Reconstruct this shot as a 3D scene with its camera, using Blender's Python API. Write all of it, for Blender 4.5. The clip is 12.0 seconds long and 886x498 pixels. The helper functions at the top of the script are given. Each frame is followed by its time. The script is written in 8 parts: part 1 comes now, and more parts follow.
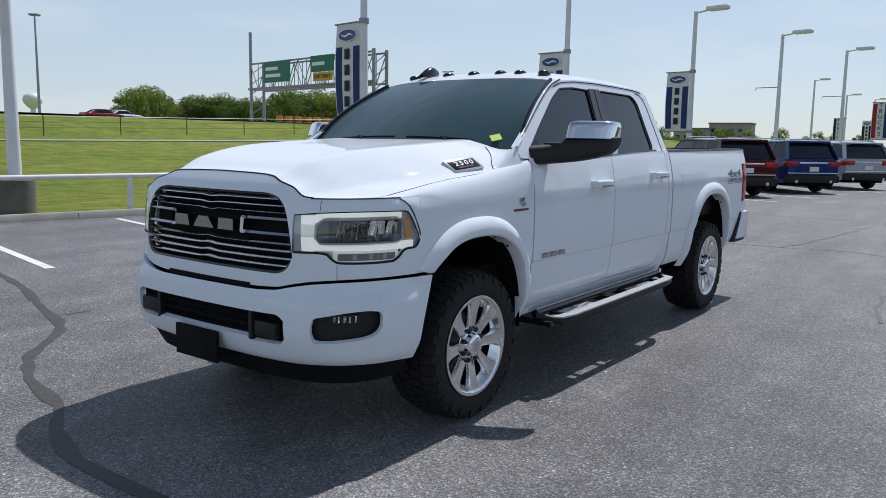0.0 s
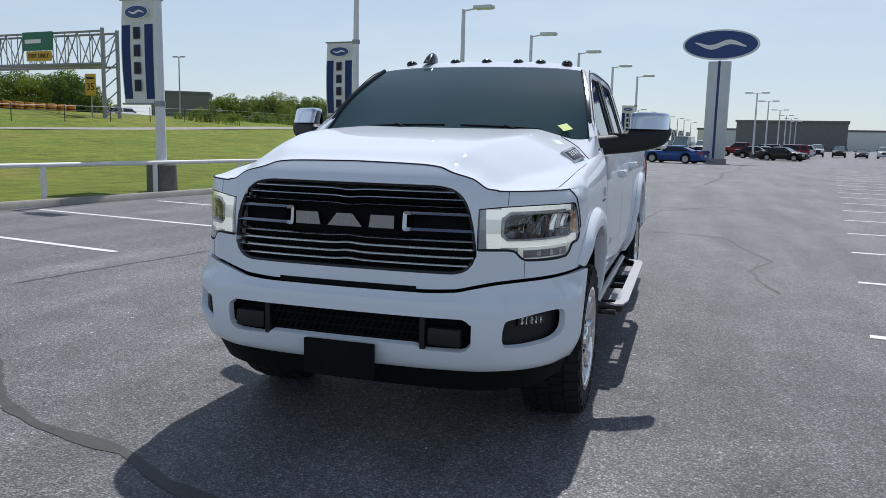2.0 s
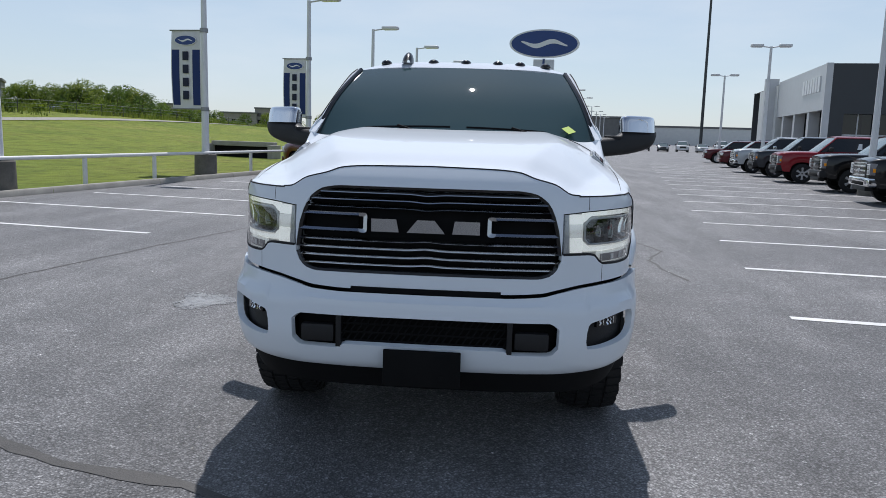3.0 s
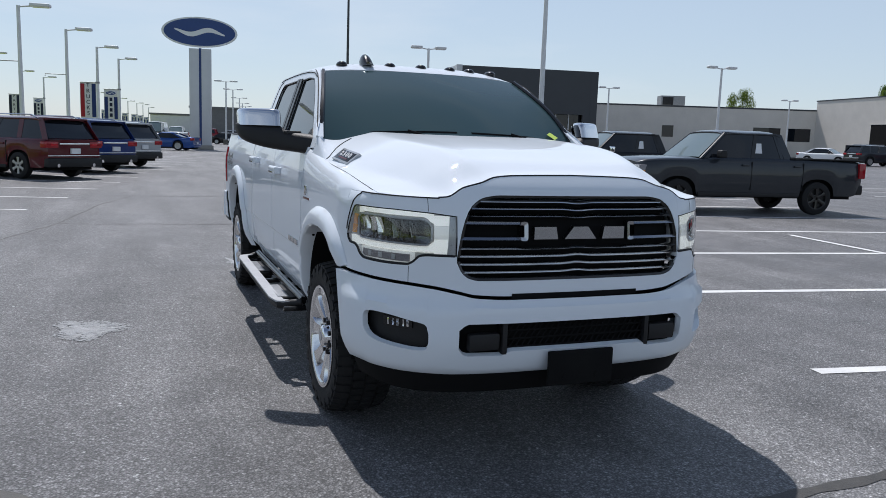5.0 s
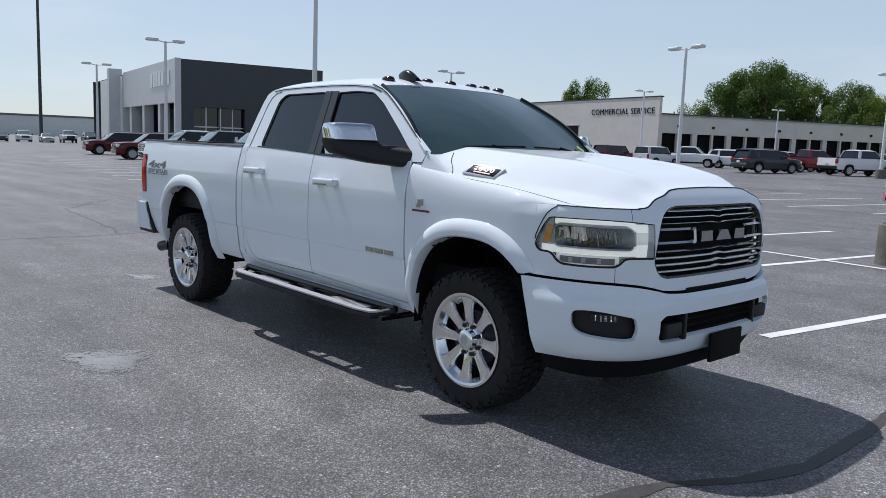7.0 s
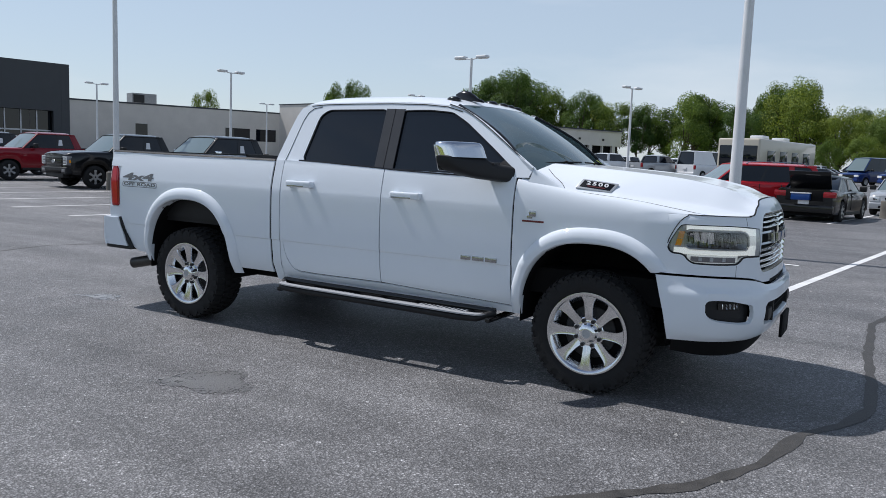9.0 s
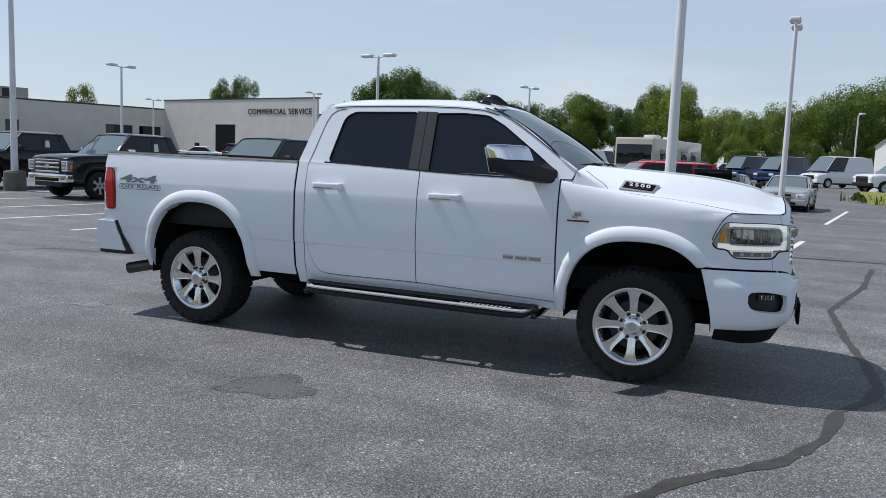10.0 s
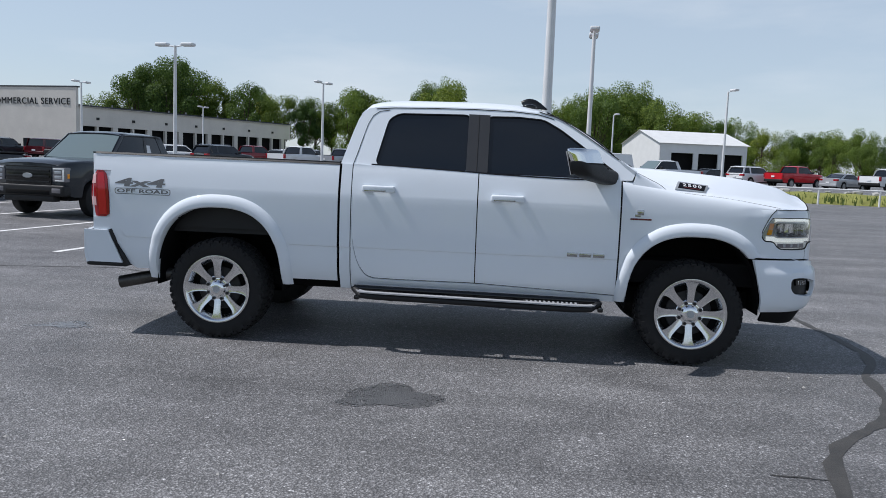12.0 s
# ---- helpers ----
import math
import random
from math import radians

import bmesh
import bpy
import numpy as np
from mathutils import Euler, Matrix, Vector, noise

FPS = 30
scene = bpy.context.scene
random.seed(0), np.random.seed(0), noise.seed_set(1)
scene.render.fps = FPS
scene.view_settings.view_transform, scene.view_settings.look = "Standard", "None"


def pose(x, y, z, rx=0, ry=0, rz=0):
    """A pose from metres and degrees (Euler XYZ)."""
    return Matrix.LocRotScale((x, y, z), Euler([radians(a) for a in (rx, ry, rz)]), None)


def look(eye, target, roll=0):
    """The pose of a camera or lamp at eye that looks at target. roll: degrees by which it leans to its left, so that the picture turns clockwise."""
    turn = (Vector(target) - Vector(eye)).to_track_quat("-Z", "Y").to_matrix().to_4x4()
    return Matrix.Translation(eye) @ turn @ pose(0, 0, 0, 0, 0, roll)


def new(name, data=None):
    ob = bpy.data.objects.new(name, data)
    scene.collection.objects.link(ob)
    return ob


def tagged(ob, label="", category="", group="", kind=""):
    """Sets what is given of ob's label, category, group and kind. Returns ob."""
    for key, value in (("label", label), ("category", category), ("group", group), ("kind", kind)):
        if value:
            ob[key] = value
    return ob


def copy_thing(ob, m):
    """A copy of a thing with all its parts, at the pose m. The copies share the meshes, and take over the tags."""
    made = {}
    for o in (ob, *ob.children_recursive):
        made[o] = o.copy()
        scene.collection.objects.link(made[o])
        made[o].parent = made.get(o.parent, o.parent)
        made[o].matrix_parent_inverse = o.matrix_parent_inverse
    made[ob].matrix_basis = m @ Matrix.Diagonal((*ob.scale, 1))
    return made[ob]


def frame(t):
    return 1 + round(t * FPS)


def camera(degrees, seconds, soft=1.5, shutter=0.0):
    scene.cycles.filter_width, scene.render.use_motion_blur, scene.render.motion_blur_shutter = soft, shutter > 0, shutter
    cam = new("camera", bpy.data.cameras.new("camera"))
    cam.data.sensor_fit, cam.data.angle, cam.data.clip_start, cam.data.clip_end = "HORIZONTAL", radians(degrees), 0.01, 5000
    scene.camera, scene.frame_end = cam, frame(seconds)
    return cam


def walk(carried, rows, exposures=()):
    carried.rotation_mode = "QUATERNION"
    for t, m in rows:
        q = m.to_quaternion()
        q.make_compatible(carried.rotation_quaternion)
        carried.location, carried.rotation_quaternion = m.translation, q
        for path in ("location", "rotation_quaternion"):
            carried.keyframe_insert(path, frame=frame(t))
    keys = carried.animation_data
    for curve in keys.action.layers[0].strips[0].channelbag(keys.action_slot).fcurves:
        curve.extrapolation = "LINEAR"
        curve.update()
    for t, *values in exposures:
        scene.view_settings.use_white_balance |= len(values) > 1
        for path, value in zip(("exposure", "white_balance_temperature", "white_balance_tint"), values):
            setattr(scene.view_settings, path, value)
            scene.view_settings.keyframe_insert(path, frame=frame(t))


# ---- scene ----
cam = camera(59.1, 12.0, 0.82)
PATH = [
    (0, (3.322, -3.451, 1.512), (2.131, -1.867, 1.241), 0.9),
    (0.5, (2.932, -3.68, 1.51), (1.854, -2.017, 1.237), 1.0),
    (1, (2.477, -3.85, 1.475), (1.537, -2.106, 1.201), 1.1),
    (1.5, (1.969, -4.015, 1.468), (1.193, -2.193, 1.191), 1.3),
    (2, (1.431, -4.181, 1.461), (0.842, -2.29, 1.181), 1.4),
    (2.5, (0.883, -4.271, 1.475), (0.503, -2.328, 1.191), 1.5),
    (3, (0.33, -4.367, 1.487), (0.178, -2.393, 1.201), 1.7),
    (3.5, (-0.209, -4.342, 1.5), (-0.128, -2.364, 1.216), 1.8),
    (5.5, (-2.459, -3.952, 1.497), (-1.553, -2.19, 1.223), 2.0),
    (6, (-3.022, -3.727, 1.506), (-1.959, -2.055, 1.236), 2.0),
    (6.5, (-3.569, -3.489, 1.513), (-2.362, -1.916, 1.248), 2.0),
    (7, (-4.076, -3.193, 1.521), (-2.739, -1.728, 1.263), 2.1),
    (9, (-5.888, -1.7, 1.54), (-4.165, -0.711, 1.308), 2.2),
    (9.5, (-6.255, -1.257, 1.542), (-4.466, -0.392, 1.313), 2.2),
    (10, (-6.505, -0.749, 1.53), (-4.659, -0.014, 1.303), 2.2),
    (10.5, (-6.739, -0.242, 1.526), (-4.845, 0.358, 1.301), 2.2),
    (11, (-6.904, 0.285, 1.519), (-4.97, 0.743, 1.296), 2.2),
    (11.5, (-7.022, 0.843, 1.519), (-5.059, 1.158, 1.298), 2.1),
    (12, (-7.101, 1.422, 1.504), (-5.12, 1.592, 1.286), 2.2),
]
walk(cam, [(t, look(eye, target, roll)) for t, eye, target, roll in PATH], [(0.0, 0.25, 6200, 13), (12.0, 0.25, 6200, 13)])

# ---- light ----
import functools
from mathutils.bvhtree import BVHTree

SUN_EL, SUN_AZ = 57.0, -2.0
world = bpy.data.worlds.new("sky")
scene.world = world
world.use_nodes = True
wn = world.node_tree.nodes
sky = wn.new("ShaderNodeTexSky")
sky.sky_type = "NISHITA"
sky.sun_disc = False
sky.sun_elevation = radians(SUN_EL)
sky.sun_rotation = radians(SUN_AZ)
sky.air_density, sky.dust_density, sky.ozone_density = 1.0, 0.35, 1.5
wn["Background"].inputs["Strength"].default_value = 0.108
# a hazy summer sky: the clear-sky colours under an even pale veil with faint high cloud
wl = world.node_tree.links
tcw, mpw, cloud, cramp, veil, mixw = (wn.new(n) for n in ("ShaderNodeTexCoord", "ShaderNodeMapping", "ShaderNodeTexNoise", "ShaderNodeValToRGB", "ShaderNodeMix", "ShaderNodeMix"))
mpw.inputs["Scale"].default_value = (1.4, 1.4, 6.0)
cloud.inputs["Scale"].default_value, cloud.inputs["Detail"].default_value, cloud.inputs["Roughness"].default_value = 1.6, 6.0, 0.55
wl.new(tcw.outputs["Generated"], mpw.inputs[0])
wl.new(mpw.outputs[0], cloud.inputs["Vector"])
wl.new(cloud.outputs[0], cramp.inputs[0])
cramp.color_ramp.elements[0].position, cramp.color_ramp.elements[1].position = 0.48, 0.80
for node, rgb in ((veil, (4.02, 4.68, 5.14, 1)), (mixw, (6.1, 6.45, 6.6, 1))):
    node.data_type = "RGBA"
    node.inputs[7].default_value = rgb
tall, thin = wn.new("ShaderNodeSeparateXYZ"), wn.new("ShaderNodeMapRange")
wl.new(tcw.outputs["Generated"], tall.inputs[0])
wl.new(tall.outputs[2], thin.inputs[0])
for k, v in enumerate((0.18, 0.85, 0.70, 0.10), 1):
    thin.inputs[k].default_value = v
wl.new(thin.outputs[0], veil.inputs[0])
soft = wn.new("ShaderNodeMath")
soft.operation = "MULTIPLY"
soft.inputs[1].default_value = 0.55
wl.new(cramp.outputs[0], soft.inputs[0])
wl.new(soft.outputs[0], mixw.inputs[0])
wl.new(sky.outputs[0], veil.inputs[6])
wl.new(veil.outputs[2], mixw.inputs[6])
deep, dim = wn.new("ShaderNodeMapRange"), wn.new("ShaderNodeVectorMath")
for k, v in enumerate((0.40, 0.95, 1.0, 0.50), 1):
    deep.inputs[k].default_value = v
dim.operation = "SCALE"
wl.new(tall.outputs[2], deep.inputs[0])
wl.new(mixw.outputs[2], dim.inputs[0])
wl.new(deep.outputs[0], dim.inputs["Scale"])
wl.new(dim.outputs[0], wn["Background"].inputs[0])
sun = new("sun", bpy.data.lights.new("sun", "SUN"))
sun.data.energy, sun.data.angle, sun.data.color = 3.42, radians(0.55), (1.0, 0.965, 0.91)
sun_way = Vector((math.sin(radians(SUN_AZ)) * math.cos(radians(SUN_EL)), math.cos(radians(SUN_AZ)) * math.cos(radians(SUN_EL)), math.sin(radians(SUN_EL))))
sun.matrix_world = look(sun_way * 100, (0, 0, 0))

# ---- materials ----


def nodes_of(name):
    m = bpy.data.materials.new(name)
    m.use_nodes = True
    nt = m.node_tree
    return m, nt, nt.nodes["Principled BSDF"]


def noise_tex(nt, scale, detail=4.0, rough=0.55, coord="Object", stretch=None):
    tc = nt.nodes.new("ShaderNodeTexCoord")
    n = nt.nodes.new("ShaderNodeTexNoise")
    n.inputs["Scale"].default_value, n.inputs["Detail"].default_value, n.inputs["Roughness"].default_value = scale, detail, rough
    if stretch:
        mp = nt.nodes.new("ShaderNodeMapping")
        mp.inputs["Scale"].default_value = stretch
        nt.links.new(tc.outputs[coord], mp.inputs[0])
        nt.links.new(mp.outputs[0], n.inputs["Vector"])
    else:
        nt.links.new(tc.outputs[coord], n.inputs["Vector"])
    return n


def ramp(nt, src, stops):
    r = nt.nodes.new("ShaderNodeValToRGB")
    while len(r.color_ramp.elements) < len(stops):
        r.color_ramp.elements.new(0.5)
    for e, (p, c) in zip(r.color_ramp.elements, stops):
        e.position, e.color = p, (*c, 1) if len(c) == 3 else c
    nt.links.new(src, r.inputs[0])
    return r


def grey(v):
    return (v, v, v)


def mixed(nt, a, b, fac, mode="MULTIPLY"):
    m = nt.nodes.new("ShaderNodeMix")
    m.data_type, m.blend_type = "RGBA", mode
    if isinstance(fac, (int, float)):
        m.inputs[0].default_value = fac
    else:
        nt.links.new(fac, m.inputs[0])
    for s, v in ((6, a), (7, b)):
        if isinstance(v, tuple):
            m.inputs[s].default_value = (*v, 1)
        else:
            nt.links.new(v, m.inputs[s])
    return m.outputs[2]


def bumped(nt, bsdf, src, strength, dist):
    b = nt.nodes.new("ShaderNodeBump")
    b.inputs["Strength"].default_value, b.inputs["Distance"].default_value = strength, dist
    nt.links.new(src, b.inputs["Height"])
    nt.links.new(b.outputs[0], bsdf.inputs["Normal"])


def plain(name, color, rough=0.5, metal=0.0, vary=0.12, scale=6.0, fine=60.0, bump=0.0, coat=0.0, spec=0.5):
    """A surface with coarse and fine variation in tone and roughness."""
    m, nt, b = nodes_of(name)
    n1, n2 = noise_tex(nt, scale), noise_tex(nt, fine, 3)
    r1 = ramp(nt, n1.outputs[0], [(0.3, grey(1 - vary)), (0.7, grey(1))])
    r2 = ramp(nt, n2.outputs[0], [(0.3, grey(1 - vary * 0.6)), (0.7, grey(1))])
    nt.links.new(mixed(nt, mixed(nt, tuple(color), r1.outputs[0], 1.0), r2.outputs[0], 1.0), b.inputs["Base Color"])
    rr = nt.nodes.new("ShaderNodeMapRange")
    rr.inputs[3].default_value, rr.inputs[4].default_value = rough * 0.85, min(1, rough * 1.18)
    nt.links.new(n1.outputs[0], rr.inputs[0])
    nt.links.new(rr.outputs[0], b.inputs["Roughness"])
    b.inputs["Metallic"].default_value, b.inputs["Coat Weight"].default_value = metal, coat
    b.inputs["Coat Roughness"].default_value, b.inputs["Specular IOR Level"].default_value = 0.04, spec
    if bump:
        bumped(nt, b, n2.outputs[0], bump, 0.01)
    return m


def paint(name, color, flake=0.0, dust_top=0.012, spec=0.4, coat=1.0):
    """Clear-coated car paint with faint dust."""
    m, nt, b = nodes_of(name)
    n1, n2 = noise_tex(nt, 3.0, 5), noise_tex(nt, 40.0, 3)
    dust = ramp(nt, n1.outputs[0], [(0.35, grey(0.0)), (0.8, grey(dust_top))])
    nt.links.new(mixed(nt, tuple(color), (0.42, 0.40, 0.37), dust.outputs[0], "MIX"), b.inputs["Base Color"])
    rr = nt.nodes.new("ShaderNodeMapRange")
    rr.inputs[3].default_value, rr.inputs[4].default_value = 0.26, 0.30
    nt.links.new(n2.outputs[0], rr.inputs[0])
    nt.links.new(rr.outputs[0], b.inputs["Roughness"])
    b.inputs["Metallic"].default_value, b.inputs["Specular IOR Level"].default_value = flake, spec
    b.inputs["Coat Weight"].default_value, b.inputs["Coat Roughness"].default_value, b.inputs["Coat IOR"].default_value = coat, 0.025, 1.5
    return m


def asphalt_mat(name="asphalt", tone=1.0, r0=0.38, r1=0.52, spec=0.65, rough_bump=0.6):
    m, nt, b = nodes_of(name)
    tc = nt.nodes.new("ShaderNodeTexCoord")
    big, mid = noise_tex(nt, 0.22, 5, 0.6), noise_tex(nt, 1.7, 6, 0.65)
    streak = noise_tex(nt, 0.5, 4, 0.6, "Object", (2.6, 0.35, 1))
    fine = noise_tex(nt, 140.0, 3, 0.7)
    v = nt.nodes.new("ShaderNodeTexVoronoi")
    v.inputs["Scale"].default_value = 92.0
    nt.links.new(tc.outputs["Object"], v.inputs["Vector"])
    base = ramp(nt, big.outputs[0], [(0.3, (0.121 * tone, 0.121 * tone, 0.125 * tone)), (0.7, (0.168 * tone, 0.166 * tone, 0.167 * tone))])
    c = mixed(nt, base.outputs[0], ramp(nt, mid.outputs[0], [(0.3, grey(0.74)), (0.55, grey(1.0)), (0.76, grey(1.26))]).outputs[0], 1.0)
    c = mixed(nt, c, ramp(nt, streak.outputs[0], [(0.32, grey(0.78)), (0.52, grey(1.0)), (0.72, grey(1.28))]).outputs[0], 1.0)
    chips = ramp(nt, v.outputs["Color"], [(0.38, grey(0.55)), (0.80, grey(1.26)), (0.96, grey(2.2))])
    c = mixed(nt, c, chips.outputs[0], 0.72)
    c = mixed(nt, c, ramp(nt, v.outputs["Distance"], [(0.12, grey(1.30)), (0.38, grey(1.0)), (0.62, grey(0.45))]).outputs[0], 0.72)
    v2 = nt.nodes.new("ShaderNodeTexVoronoi")
    v2.inputs["Scale"].default_value = 62.0
    nt.links.new(tc.outputs["Object"], v2.inputs["Vector"])
    c = mixed(nt, c, ramp(nt, v2.outputs["Color"], [(0.40, grey(0.78)), (0.92, grey(1.08)), (0.98, grey(2.9))]).outputs[0], 0.8)
    nt.links.new(c, b.inputs["Base Color"])
    rr = ramp(nt, mid.outputs[0], [(0.3, grey(r0)), (0.7, grey(r1))])
    nt.links.new(rr.outputs[0], b.inputs["Roughness"])
    b.inputs["Specular IOR Level"].default_value = spec
    add = nt.nodes.new("ShaderNodeMath")
    nt.links.new(v.outputs["Distance"], add.inputs[0])
    nt.links.new(fine.outputs[0], add.inputs[1])
    bumped(nt, b, add.outputs[0], rough_bump, 0.012)
    return m


def grass_mat():
    m, nt, b = nodes_of("mown_grass")
    big, mid, fine = noise_tex(nt, 0.12, 4, 0.6), noise_tex(nt, 1.3, 5, 0.7), noise_tex(nt, 34.0, 4, 0.75)
    c = ramp(nt, big.outputs[0], [(0.3, (0.165, 0.232, 0.030)), (0.55, (0.230, 0.275, 0.042)), (0.75, (0.295, 0.280, 0.070))]).outputs[0]
    c = mixed(nt, c, ramp(nt, mid.outputs[0], [(0.3, grey(0.60)), (0.7, grey(1.18))]).outputs[0], 1.0)
    tuft = noise_tex(nt, 0.9, 5, 0.75, "Object", (2.2, 0.55, 1))
    c = mixed(nt, c, ramp(nt, tuft.outputs[0], [(0.34, grey(0.62)), (0.48, grey(1.0)), (0.7, grey(1.10))]).outputs[0], 1.0)
    c = mixed(nt, c, ramp(nt, fine.outputs[0], [(0.3, grey(0.5)), (0.7, grey(1.3))]).outputs[0], 1.0)
    nt.links.new(c, b.inputs["Base Color"])
    b.inputs["Roughness"].default_value, b.inputs["Specular IOR Level"].default_value = 0.9, 0.15
    bumped(nt, b, fine.outputs[0], 0.8, 0.06)
    return m


def leaf_mat(name, a, c2):
    m, nt, b = nodes_of(name)
    g = nt.nodes.new("ShaderNodeNewGeometry")
    o = nt.nodes.new("ShaderNodeObjectInfo")
    c = ramp(nt, g.outputs["Random Per Island"], [(0.0, a), (1.0, c2)]).outputs[0]
    c = mixed(nt, c, ramp(nt, o.outputs["Random"], [(0.0, (0.62, 0.70, 0.80)), (0.5, (1.0, 1.0, 1.0)), (1.0, (1.42, 1.22, 1.0))]).outputs[0], 1.0)
    nt.links.new(c, b.inputs["Base Color"])
    b.inputs["Roughness"].default_value, b.inputs["Specular IOR Level"].default_value = 0.65, 0.3
    shine, both = nt.nodes.new("ShaderNodeBsdfTranslucent"), nt.nodes.new("ShaderNodeMixShader")
    nt.links.new(mixed(nt, c, (1.3, 1.25, 0.6), 1.0), shine.inputs["Color"])
    both.inputs[0].default_value = 0.35
    nt.links.new(b.outputs[0], both.inputs[1])
    nt.links.new(shine.outputs[0], both.inputs[2])
    nt.links.new(both.outputs[0], nt.nodes["Material Output"].inputs["Surface"])
    return m


def glass_mat(name, color, rough=0.03, alpha_mix=0.0, spec=0.55):
    """Dark tinted glazing: a deep tint under a mirror-like surface."""
    m, nt, b = nodes_of(name)
    b.inputs["Base Color"].default_value = (*color, 1)
    b.inputs["Roughness"].default_value = rough
    b.inputs["Specular IOR Level"].default_value = spec
    b.inputs["Transmission Weight"].default_value = alpha_mix
    return m


def glow_mat(name, color, power):
    """A milky cover that emits: lit daytime running lamps, and unlit bezels brightened."""
    m, nt, b = nodes_of(name)
    b.inputs["Base Color"].default_value = (*color, 1)
    b.inputs["Roughness"].default_value = 0.12
    b.inputs["Emission Color"].default_value = (0.97, 1.0, 0.93, 1)
    b.inputs["Emission Strength"].default_value = power
    return m


